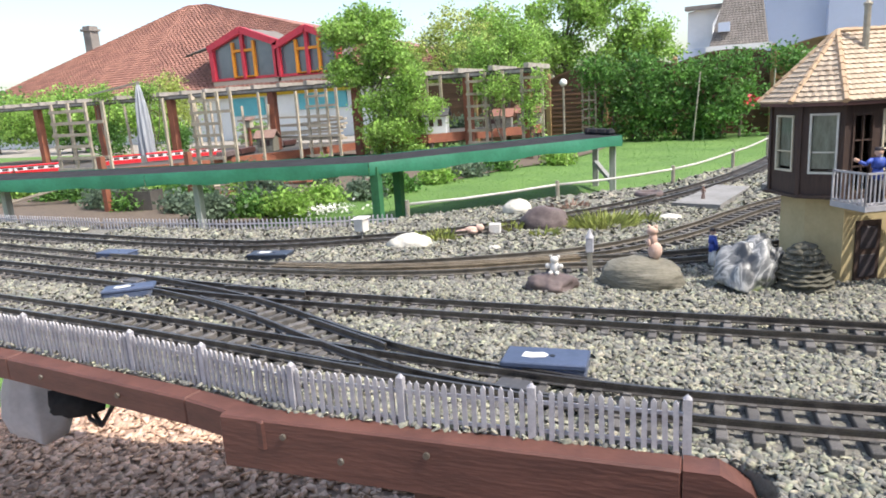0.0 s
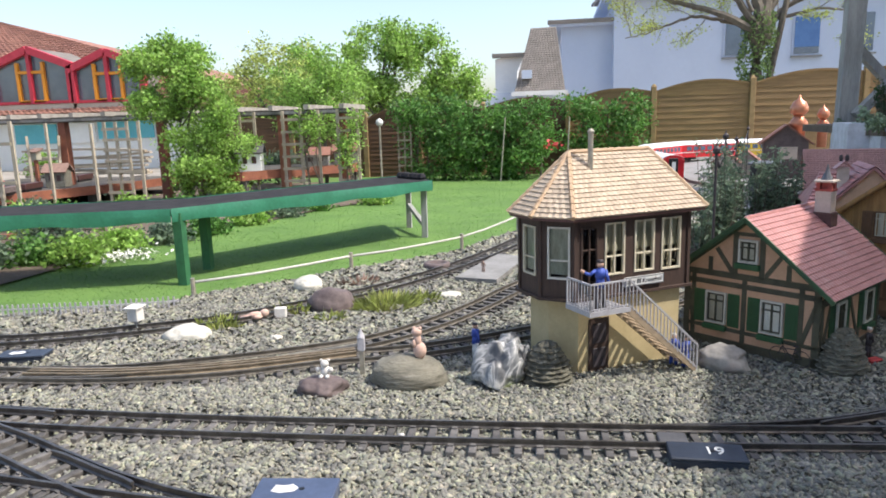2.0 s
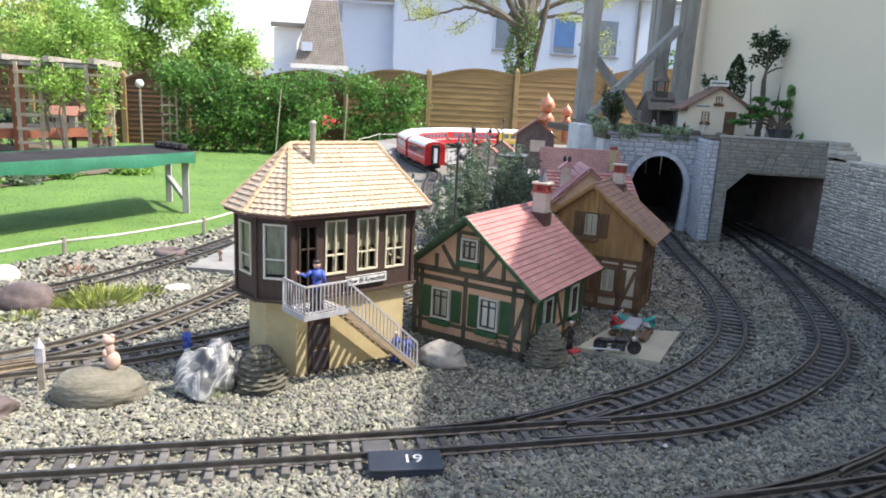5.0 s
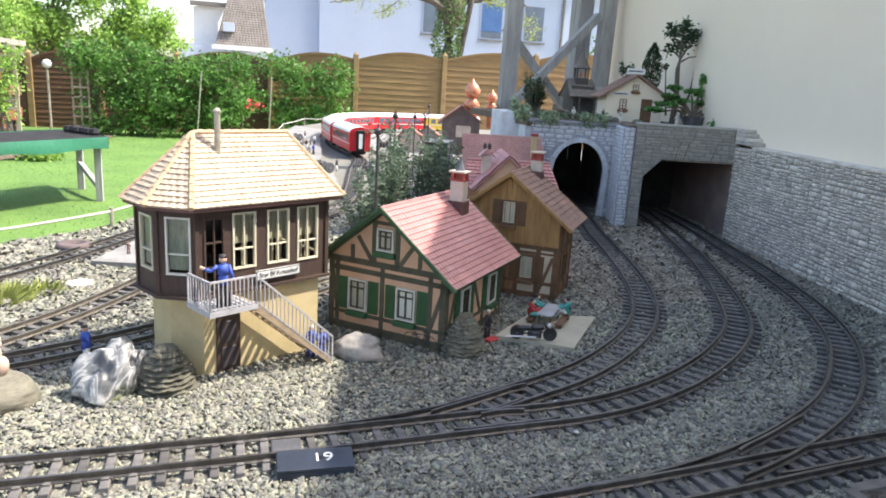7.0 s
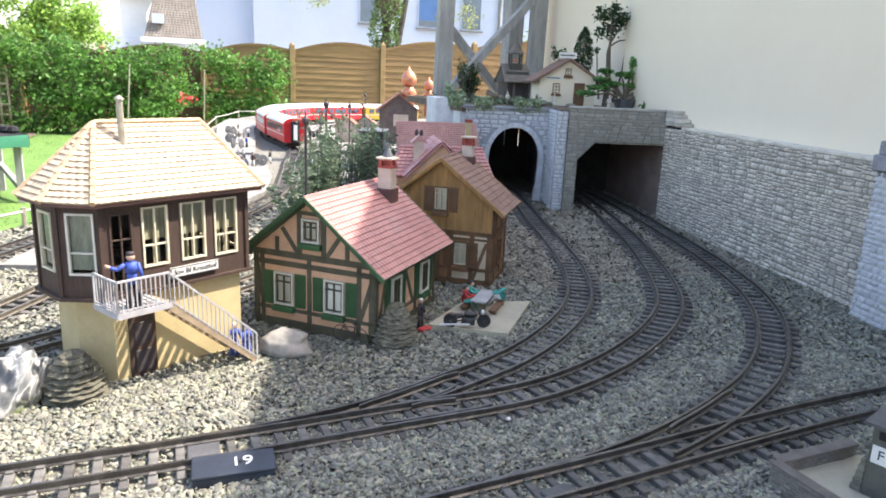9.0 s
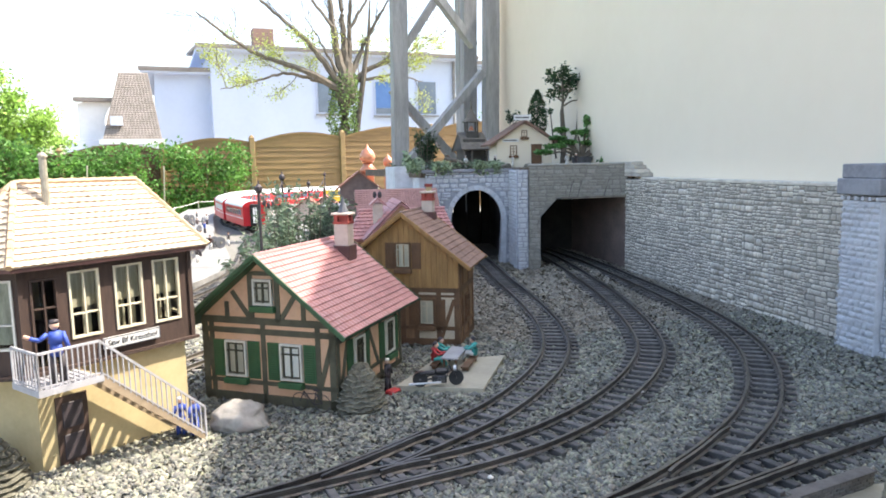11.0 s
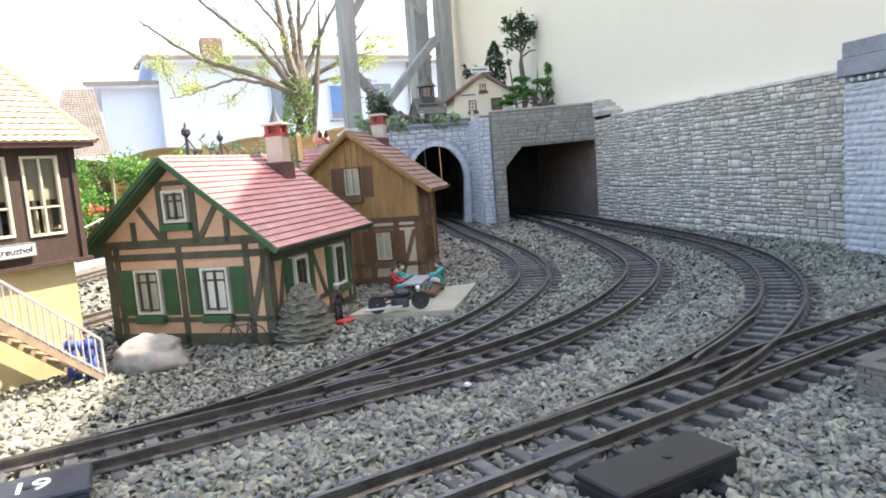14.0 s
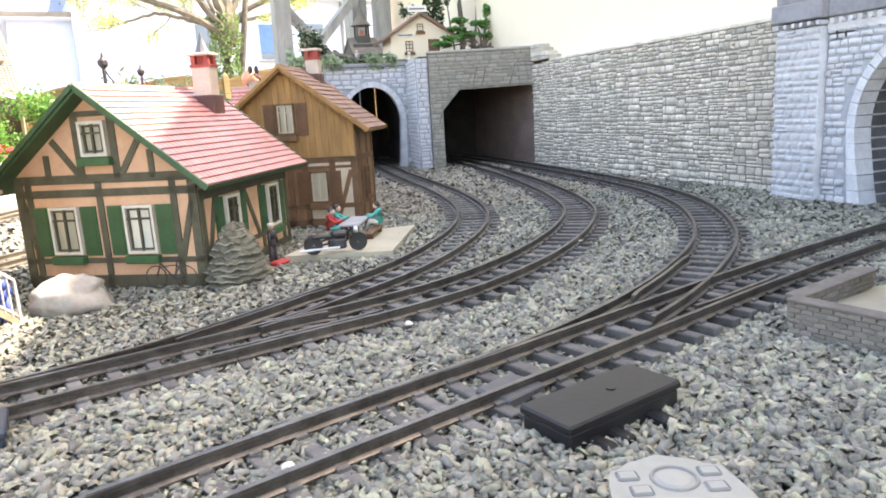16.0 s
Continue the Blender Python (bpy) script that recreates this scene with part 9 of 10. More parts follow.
def fence_panel(x0, x1, top0, top1, mat, n=13):
    w_ = x1 - x0
    low = min(top0, top1) - 0.16
    hb = (low - LAWN_Z) / n
    arch = lambda t: (top0 + (top1 - top0) * t) - 0.10 + 0.13 * math.sin(math.pi * t)  # noqa: E731
    bm = bmesh.new()
    vs = []
    for c_ in range(15):
        t = c_ / 14
        xx = 0.05 + (w_ - 0.1) * t
        vs.append([bm.verts.new(p_) for p_ in ((xx, -0.012, low - 0.03), (xx, -0.012, arch(t)), (xx, 0.015, arch(t)), (xx, 0.015, low - 0.03))])
    for p_, q_ in zip(vs, vs[1:]):
        for u in range(4):
            bm.faces.new((p_[u], q_[u], q_[(u + 1) % 4], p_[(u + 1) % 4]))
    root = part("fence_panel", bm, M[mat], garden_fence, at=pose(x0, 0, 0))
    for k in range(n):
        bm = bmesh.new()
        z = LAWN_Z + k * hb
        cells = 10
        vs = []
        for c_ in range(cells + 1):
            xx = 0.05 + (w_ - 0.1) * c_ / cells
            wv = 0.0015 * math.sin(c_ * math.pi / cells * 3 + (k % 2) * math.pi)
            vs.append((bm.verts.new((xx, wv - 0.012, z)), bm.verts.new((xx, wv + 0.004, z + hb * 1.12)), bm.verts.new((xx, wv + 0.016, z))))
        for p_, q_ in zip(vs, vs[1:]):
            bm.faces.new((p_[0], q_[0], q_[1], p_[1]))
            bm.faces.new((p_[2], p_[1], q_[1], q_[2]))
            bm.faces.new((p_[0], p_[2], q_[2], q_[0]))
        part("board", bm, M[mat], root)
    bm = bmesh.new()
    rings = []
    for c_ in range(15):
        t = c_ / 14
        xx, zt = 0.05 + (w_ - 0.1) * t, arch(t)
        rings.append([bm.verts.new(p_) for p_ in ((xx, -0.03, zt - 0.02), (xx, 0.02, zt - 0.02), (xx, 0.02, zt + 0.02), (xx, -0.03, zt + 0.02))])
    for p_, q_ in zip(rings, rings[1:]):
        for u in range(4):
            bm.faces.new((p_[u], q_[u], q_[(u + 1) % 4], p_[(u + 1) % 4]))
    part("cap_rail", bm, M[mat], root)


posts = [-7.0, -5.2, -3.6, -2.45, -1.15, 0.53, 2.16, 3.96, 5.94, 7.8, 9.6]
tops = [0.55, 0.56, 0.60, 0.66, 0.74, 0.82, 0.95, 1.05, 1.18, 1.28, 1.38]
for k, (x0, t0) in enumerate(zip(posts, tops)):
    bm = bmesh.new()
    box(bm, -0.05, 0.05, -0.06, 0.04, LAWN_Z, t0, bevel=0.008)
    lathe(bm, [(0.05, t0), (0.03, t0 + 0.03), (0.004, t0 + 0.05)], 8)
    part("post", bm, M["post_wood"], garden_fence, at=pose(x0, 0, 0))
    if k + 1 < len(posts):
        fence_panel(x0, posts[k + 1], t0, tops[k + 1], "fence_dark" if x0 < -0.5 else "fence_wood")


# hedge in front of the fence
def hedge(x0, x1, y, top, label, seed):
    rng_ = np.random.default_rng(seed)
    root = thing("hedge", pose(0, 0, 0), label, "hedge", "hedges")
    blobs = []
    m_ = int((x1 - x0) / 0.28)
    for k in range(m_):
        xx = x0 + (x1 - x0) * (k + 0.5) / m_
        e = math.sin(math.pi * (k + 0.5) / m_) ** 0.4
        zt = top * (0.85 + 0.15 * e) + rng_.normal(0, 0.06)
        for z in np.linspace(LAWN_Z + 0.15, zt - 0.25, 5):
            r_ = rng_.uniform(0.13, 0.30)
            blobs.append((xx + rng_.normal(0, 0.08), y + rng_.normal(0, 0.06), z, r_, r_, r_ * 0.9))
    v_, f_ = crown_leaves(rng_, blobs, int(5200 * (x1 - x0)), 0.038, 0.62)
    from_arrays("foliage", v_, f_, M["leaf_b"], "", "", kind="stuff", parent=root)
    bm = bmesh.new()
    for k in range(m_):
        xx = x0 + (x1 - x0) * (k + 0.5) / m_
        tube(bm, [(xx, y + 0.1, LAWN_Z), (xx + rng_.normal(0, 0.1), y + 0.1, top * 0.5)], [0.025, 0.01], 5)
    part("stem", bm, M["bark"], root)


hedge(-2.55, 0.16, 12.9, 0.82, "dense green hedge in front of the fence", 3)
hedge(0.60, 1.76, 13.3, 0.94, "rounded green shrub in front of the fence", 4)
for x, y, z1, lean in ((-0.70, 12.4, 0.45, 0.10), (0.48, 12.7, 0.42, 0.05)):
    bm = bmesh.new()
    tube(bm, [(0, 0, LAWN_Z), (lean, 0, z1)], 0.012, 6)
    solid("garden_stake", bm, M["pipe"], pose(x, y, 0), "thin grey stake leaning in front of the hedge", "stake", "garden stakes")
n = 26
v, f = leaves(np.stack([rng.normal(0.24, 0.08, n), rng.normal(12.3, 0.08, n), rng.normal(-0.06, 0.04, n)], 1), 0.04, rng)
from_arrays("red_flowers", v, f, M["fig_red"], "cluster of red flowers before the hedge", "flowers")

# trees
tree(-5.15, 9.4, 2.3, ragged(61, ((0.0, 1.80, 0.62, 0.50, 34), (0.1, 1.35, 0.70, 0.20, 12)), 0.09, 0.22), 15000, 0.027, "leaf_a", "leafy fresh green tree beside the pergola", 1, 0.035, 12)
tree(-4.85, 9.35, 1.5, ragged(62, ((0.05, 0.85, 0.50, 0.40, 18), (0.25, 0.40, 0.60, 0.26, 16), (0.55, 1.0, 0.25, 0.3, 6)), 0.08, 0.18), 8500, 0.026, "leaf_a", "straggling green climber below the tree", 41, 0.02, 14, "shrub", "garden shrubs")
tree(-3.7, 11.6, 2.2, ragged(63, ((0.0, 1.55, 0.62, 0.62, 30), (-0.2, 1.0, 0.5, 0.3, 8)), 0.10, 0.22), 10000, 0.026, "leaf_a", "slender pale green tree over the pergola", 2, 0.04, 12)
tree(-4.55, 12.6, 2.6, ragged(64, ((0.0, 1.9, 0.35, 0.55, 12),), 0.06, 0.14), 1800, 0.024, "leaf_c", "thin half-bare tree between fuller crowns", 3, 0.03, 12)
tree(-5.0, 14.8, 3.0, [(0, 0, 2.2, 0.7, 0.6, 0.7), (0.7, 0, 1.9, 0.6, 0.6, 0.6), (-0.6, 0, 1.8, 0.6, 0.6, 0.6)], 8000, 0.04, "leaf_a", "pale green tree behind the fence", 5)
tree(-6.4, 16.0, 3.3, [(0, 0, 2.4, 0.7, 0.6, 0.8), (0.6, 0, 2.0, 0.7, 0.6, 0.8), (-0.7, 0, 2.0, 0.6, 0.6, 0.7), (0.9, 0, 2.5, 0.35, 0.4, 0.5)], 7000, 0.04, "leaf_c", "thin-leaved pale tree behind the fence", 6)
tree(-4.0, 17.0, 3.8, ragged(65, ((0.1, 2.6, 0.95, 0.95, 40), (0.0, 1.6, 1.1, 0.4, 14)), 0.14, 0.36), 15000, 0.045, "leaf_a", "full green tree behind the fence", 7, 0.07, 14)
tree(-2.55, 17.3, 3.3, ragged(66, ((-0.15, 2.55, 0.50, 0.70, 18), (0.75, 2.0, 0.45, 0.40, 9), (0.2, 1.6, 0.6, 0.35, 8)), 0.10, 0.26), 8000, 0.045, "leaf_a", "airy green tree with gaps in its crown", 8, 0.06, 16)
tree(-14.5, 11.5, 1.9, [(0, 0, 1.15, 1.3, 0.8, 0.55), (1.6, 0, 1.0, 1.0, 0.7, 0.5), (-1.6, 0, 1.1, 1.2, 0.7, 0.6)], 11000, 0.045, "leaf_a", "spreading green shrub beside the pergola", 9)
tree(-12.2, 12.4, 2.2, [(0, 0, 1.5, 0.35, 0.3, 0.5), (0.3, 0, 1.1, 0.5, 0.4, 0.4), (-0.6, 0, 0.9, 0.6, 0.4, 0.4)], 5000, 0.035, "leaf_c", "thin pale shrub beyond the pergola", 10)
for k, (x, y, s) in enumerate(((-4.40, 4.85, 0.19), (-4.10, 5.05, 0.15), (-3.72, 5.05, 0.17), (-5.1, 5.2, 0.15), (-5.9, 5.3, 0.17), (-3.62, 5.5, 0.17), (-3.5, 6.1, 0.13), (-3.35, 6.6, 0.13), (-3.2, 7.3, 0.14), (-3.05, 7.9, 0.14), (-2.85, 8.5, 0.16), (-2.2, 9.1, 0.16), (-6.4, 5.4, 0.2), (-7.9, 5.9, 0.2), (-7.2, 6.4, 0.21), (-6.5, 6.8, 0.2), (-5.7, 7.5, 0.18), (-5.3, 8.3, 0.18), (-8.6, 5.5, 0.2), (-5.5, 5.75, 0.24), (-6.0, 5.95, 0.22), (-6.6, 6.1, 0.26), (-7.2, 5.8, 0.22), (-5.0, 6.2, 0.22), (-4.6, 5.9, 0.24), (-7.9, 6.5, 0.25), (-5.6, 6.8, 0.24), (-4.9, 7.3, 0.22), (-4.4, 8.0, 0.2), (-8.9, 6.1, 0.24), (-6.2, 7.6, 0.22))):
    tree(x, y, s * 1.5, [(0, 0, s * 0.6, s * 0.8, s * 0.6, s * 0.55), (s * 0.6, 0, s * 0.45, s * 0.6, s * 0.5, s * 0.4)], 1700, 0.026, ("leaf_e", "leaf_b", "leaf_a")[k % 3], "low green garden shrub at the bed edge", 30 + k, 0.02, 4, "shrub", "garden shrubs")

# the big half-bare tree
rng = np.random.default_rng(12)
bt = thing("spring_tree", pose(4.95, 17.0, LAWN_Z), "large half-bare tree with ivy on the trunk and first leaves", "tree", "garden trees")
bm = bmesh.new()
tube(bm, [(-0.15, 0, -0.1), (-0.15, 0, 1.6), (-0.10, 0, 2.8), (-0.02, 0, 3.6)], [0.33, 0.28, 0.25, 0.16], 10)
tube(bm, [(0.12, 0.1, -0.1), (0.20, 0.1, 1.9), (0.42, 0.1, 3.2), (0.60, 0.1, 4.3), (0.66, 0.1, 5.2)], [0.085, 0.08, 0.07, 0.05, 0.02], 7)
tips = []


def limb(p0, d, length, r, depth):
    p = [Vector(p0)]
    d = Vector(d).normalized()
    k = 5
    for i in range(k):
        d = (d + Vector((rng.normal(0, 0.10), rng.normal(0, 0.10), rng.normal(0.02, 0.08)))).normalized()
        p.append(p[-1] + d * length / k)
    tube(bm, p, [max(r * (1 - i / (k + 0.6)), 0.0065) for i in range(k + 1)], 3 if depth > 1 else 5, False)
    tips.extend(p[2:])
    if depth < 3:
        for i in range(2, k + 1):
            for _ in range(1 if depth < 2 else 2):
                e = (d + Vector((rng.normal(0, 0.5), rng.normal(0, 0.45), rng.normal(0.08, 0.3)))).normalized()
                limb(p[i], e, length * rng.uniform(0.35, 0.6), r * 0.45, depth + 1)


# upright leaders, slanting limbs and low spreading boughs: points x, z along each, and its thickness
BOUGHS = (([(-0.15, 3.2), (-0.36, 4.4), (-0.48, 6.3)], 0.12), ([(-0.05, 3.3), (-0.08, 4.6), (-0.17, 6.3)], 0.11), ([(0.02, 3.4), (0.14, 4.6), (0.26, 6.4)], 0.085), ([(0.05, 3.2), (0.55, 4.2), (0.98, 5.0), (1.3, 5.6)], 0.075),
          ([(-0.2, 2.9), (-0.9, 3.25), (-1.63, 3.55), (-2.6, 3.95), (-3.5, 4.55)], 0.095), ([(-0.2, 3.0), (-0.9, 3.9), (-1.8, 4.81), (-3.0, 6.0)], 0.085), ([(-0.2, 2.95), (-1.39, 3.3), (-2.2, 3.1), (-3.05, 2.85)], 0.06),
          ([(0.05, 2.6), (0.34, 3.3), (1.1, 3.7), (2.3, 4.0)], 0.09), ([(0.34, 3.2), (1.2, 3.3), (2.0, 3.2)], 0.05), ([(-0.4, 4.4), (-1.1, 5.3), (-2.0, 5.9)], 0.05), ([(0.1, 4.4), (0.7, 5.4), (1.0, 6.2)], 0.05), ([(0.9, 3.6), (1.8, 4.5), (2.5, 4.9)], 0.045), ([(-0.3, 3.3), (-0.8, 4.2), (-1.05, 4.6)], 0.045))
for pts_, r_ in BOUGHS:
    q_ = [Vector((x, 0.25 * math.sin(3 * x + 5 * r_ * i), z)) for i, (x, z) in enumerate(pts_)]
    ray_ = smooth_path([(v_.x, v_.z) for v_ in q_], 0.12)
    m_ = len(ray_)
    line_ = [Vector((x, np.interp(i, np.linspace(0, m_ - 1, len(q_)), [v_.y for v_ in q_]), z)) + Vector((rng.normal(0, 0.012), 0, rng.normal(0, 0.012))) for i, (x, z) in enumerate(ray_)]
    tube(bm, line_, [max(r_ * (1 - 0.85 * i / m_), 0.009) for i in range(m_)], 6, False)
    for i in range(m_ // 4, m_, 3):
        d_ = (line_[min(i + 1, m_ - 1)] - line_[max(i - 1, 0)]).normalized()
        e = (d_ + Vector((rng.normal(0, 0.55), rng.normal(0, 0.5), rng.normal(0.15, 0.45)))).normalized()
        limb(line_[i], e, rng.uniform(0.45, 1.0), max(0.022 * (1 - i / m_), 0.011), 2)
part("trunk", bm, M["bark"], bt)
tp = np.array(tips)
sel = tp[(tp[:, 2] < 4.3) & (np.abs(tp[:, 0]) > 0.35)]
c = sel[rng.integers(0, len(sel), 6000)] + rng.normal(0, 0.10, (6000, 3)) * (1, 1, 0.6)
v, f = leaves(c, 0.027, rng)
from_arrays("young_leaves", v, f, M["leaf_c"], "", "", kind="", parent=bt)
n = 3800
a, z = rng.uniform(0, 6.283, n), 3.3 * rng.uniform(0.05, 1, n) ** 1.2
r = 0.31 + 0.07 * np.sin(z * 5 + a) * np.sin(a * 2 + z)
v, f = leaves(np.stack([r * np.cos(a) - 0.13, r * np.sin(a), z], 1) + rng.normal(0, 0.035, (n, 3)), 0.04, rng)
from_arrays("ivy", v, f, M["ivy"], "", "", kind="", parent=bt)

# planting bed under the pergola and the odds and ends that lie in it
bm = bmesh.new()
bm.faces.new([bm.verts.new((x, y, LAWN_Z + 0.022)) for x, y in ((-4.3, 3.3), (-3.75, 4.1), (-3.70, 5.0), (-3.62, 6.1), (-3.50, 7.15), (-3.05, 7.5), (-2.72, 8.6), (-2.2, 9.5), (-2.0, 10.9), (-2.0, 12.7), (-18.0, 12.7), (-18.0, 3.3))])
solid("planting_bed", bm, M["soil"], Matrix(), "dark bare soil of the bed under the pergola", "soil", kind="structure")
for k, (x, y, rz, L5, tilt) in enumerate(((-6.2, 5.6, 12, 1.1, 4), (-5.6, 5.9, -8, 0.9, 10), (-5.3, 6.3, 25, 1.0, 2), (-6.9, 6.0, 5, 1.3, 7), (-5.0, 6.9, -15, 0.8, 5), (-7.6, 5.5, 18, 1.0, 12))):
    bm = bmesh.new()
    box(bm, -L5 / 2, L5 / 2, -0.045, 0.045, 0, 0.028, bevel=0.003)
    solid("loose_plank", bm, M["trellis" if k % 2 else "pergola_red"], pose(x, y, LAWN_Z + 0.03 + 0.5 * L5 * math.sin(radians(tilt)), 0, -tilt, rz), "old plank lying in the bed under the pergola", "plank", "loose planks")
crate = thing("planting_trough", pose(-5.75, 5.30, LAWN_Z + 0.022, 0, 0, 8), "dark wooden planting trough in the bed", "trough")
for x0, x1, y0, y1, z0, z1 in ((-0.22, 0.22, -0.10, -0.08, 0, 0.20), (-0.22, 0.22, 0.08, 0.10, 0, 0.20), (-0.22, -0.20, -0.08, 0.08, 0, 0.20), (0.20, 0.22, -0.08, 0.08, 0, 0.20), (-0.20, 0.20, -0.08, 0.08, 0, 0.15)):
    bm = bmesh.new()
    box(bm, x0, x1, y0, y1, z0, z1)
    part("side", bm, M["pergola"] if z1 > 0.16 else M["soil"], crate)
for x, y in ((-5.15, 5.45), (-6.05, 5.15)):
    bm = bmesh.new()
    box(bm, -0.03, 0.03, -0.03, 0.03, LAWN_Z, -0.10)
    solid("bed_post", bm, M["pergola_red"], pose(x, y, 0), "short red-brown post standing in the bed", "post", "bed posts")

# pergola with trellis, and the second layout behind it
PY = 10.0
perg = thing("pergola", pose(0, PY, 0), "weathered pergola with red-brown posts and trellis panels", "pergola")
bm = bmesh.new()
box(bm, -15.5, -2.7, -0.06, 0.06, 0.56, 0.64)
part("beam", bm, M["pergola"], perg)
bm = bmesh.new()
box(bm, -15.5, -2.7, -0.075, -0.061, 0.575, 0.615)
part("rail_strip", bm, M["concrete"], perg)
for k in range(24):
    bm = bmesh.new()
    x = -15.2 + k * 0.54
    box(bm, x - 0.035, x + 0.035, -0.28, 0.9, 0.63, 0.70)
    part("rafter", bm, M["rafter"], perg)
for x in (-13.5, -11.7, -9.8, -7.47, -5.78, -3.8, -2.87):
    bm = bmesh.new()
    box(bm, x - 0.06, x + 0.06, -0.05, 0.07, LAWN_Z, 0.56)
    part("post", bm, M["pergola_red"], perg)


def trellis(x0, x1, z0, z1, nx, nz, y=0.0):
    for k in range(nx):
        bm = bmesh.new()
        x = x0 + (x1 - x0) * k / (nx - 1)
        box(bm, x - 0.021, x + 0.021, y - 0.125, y - 0.10, z0, z1)
        t = part("lath", bm, M["trellis"], t) if k else part("trellis", bm, M["trellis"], perg)
        t = t.parent if k else t
    for k in range(nz):
        bm = bmesh.new()
        z = z0 + (z1 - z0) * (k + 0.3) / nz
        box(bm, x0 - 0.03, x0 + (x1 - x0) * (0.70 if k % 3 else 1.0), y - 0.140, y - 0.125, z - 0.019, z + 0.019)
        part("lath", bm, M["trellis"], t)


trellis(-7.90, -7.00, LAWN_Z + 0.05, 0.50, 4, 8, 6.2 - PY)
trellis(-6.55, -5.90, LAWN_Z + 0.05, 0.54, 4, 8, 7.2 - PY)
for x, y, z1 in ((-6.86, 6.9, 0.50), (-7.02, 7.6, 0.52), (-6.42, 8.3, 0.53), (-5.62, 8.1, 0.50)):
    bm = bmesh.new()
    box(bm, x - 0.016, x + 0.016, y - PY - 0.016, y - PY + 0.016, LAWN_Z, z1)
    part("pole", bm, M["trellis"], perg)
trellis(-5.98, -5.46, LAWN_Z + 0.05, 0.53, 4, 8, 9.0 - PY)
for x0, x1, nx in ((-4.9, -4.2, 4), (-3.75, -3.2, 3), (-2.9, -2.6, 2)):
    trellis(x0, x1, LAWN_Z + 0.05, 0.62, nx, 7)
for plan, zz in (([(-9.2, 5.88), (-7.53, 7.69), (-6.67, 9.67), (-6.3, 11.6), (-9.8, 11.6), (-10.4, 6.2)], -0.43), ([(-5.2, 9.4), (-4.3, 9.5), (-3.0, 11.1), (-3.2, 12.0), (-5.3, 11.2)], -0.26)):
    root = thing("rear_layout_table", pose(0, 0, 0), "red-brown table of a second railway behind the pergola", "table", "rear tables")
    bm = bmesh.new()
    prism(bm, plan, zz - 0.08, zz)
    part("tabletop", bm, M["pergola"], root)
    for p, q in zip(plan[:3], plan[1:4]):
        bm = bmesh.new()
        bar(bm, (p[0], p[1], zz - 0.05), (q[0], q[1], zz - 0.05), 0.05, 0.13)
        part("edge_board", bm, M["pergola_red"], root)
    cx_, cy_ = sum(p[0] for p in plan) / len(plan), sum(p[1] for p in plan) / len(plan)
    for p in plan:
        bm = bmesh.new()
        px_, py_ = p[0] + (cx_ - p[0]) * 0.08, p[1] + (cy_ - p[1]) * 0.08
        box(bm, px_ - 0.05, px_ + 0.05, py_ - 0.05, py_ + 0.05, LAWN_Z, zz - 0.08)
        part("leg", bm, M["pergola"], root)
for x, y, a in ((-9.50, 6.22, 40), (-9.08, 6.60, 44), (-8.72, 7.75, 50), (-8.36, 8.27, 54), (-8.06, 8.90, 60)):
    rv = thing("rear_wagon", pose(x, y, -0.43, 0, 0, a), "red model wagon with white roof on the rear table", "model wagon", "rear train")
    bm = bmesh.new()
    box(bm, -0.27, 0.27, -0.06, 0.06, 0.02, 0.08)
    part("body", bm, M["train_red"], rv)
    bm = bmesh.new()
    box(bm, -0.28, 0.28, -0.065, 0.065, 0.125, 0.15, bevel=0.01)
    part("roof", bm, M["train_red"], rv)
    bm = bmesh.new()
    box(bm, -0.27, 0.27, -0.055, 0.055, 0.08, 0.125)
    part("window_band", bm, M["train_white"], rv)
    for q in range(4):
        bm = bmesh.new()
        box(bm, -0.24 + q * 0.13, -0.16 + q * 0.13, -0.058, 0.058, 0.088, 0.118)
        part("window", bm, M["maroon"], rv)
def rear_house(x, y, z, w, h, wall, roof):
    root = thing("rear_model_house", pose(x, y, z, 0, 0, 12), "small model house on the rear table", "model house", "rear models")
    bm = bmesh.new()
    box(bm, -w / 2, w / 2, -0.12, 0.12, 0, h, bevel=0.01)
    part("wall_shell", bm, M[wall], root)
    for s in (-1, 1):
        bm = bmesh.new()
        lp = [(-w / 2 - 0.04, s * 0.16, h - 0.02), (w / 2 + 0.04, s * 0.16, h - 0.02), (w / 2 + 0.04, 0, h + 0.11), (-w / 2 - 0.04, 0, h + 0.11)]
        slab(bm, lp if s < 0 else [lp[1], lp[0], lp[3], lp[2]], 0.02)
        part("roof", bm, M[roof], root)
    for k in range(2):
        bm = bmesh.new()
        box(bm, -w * 0.3 + k * w * 0.4, -w * 0.1 + k * w * 0.4, -0.124, -0.119, h * 0.4, h * 0.75)
        part("window", bm, M["maroon"], root)


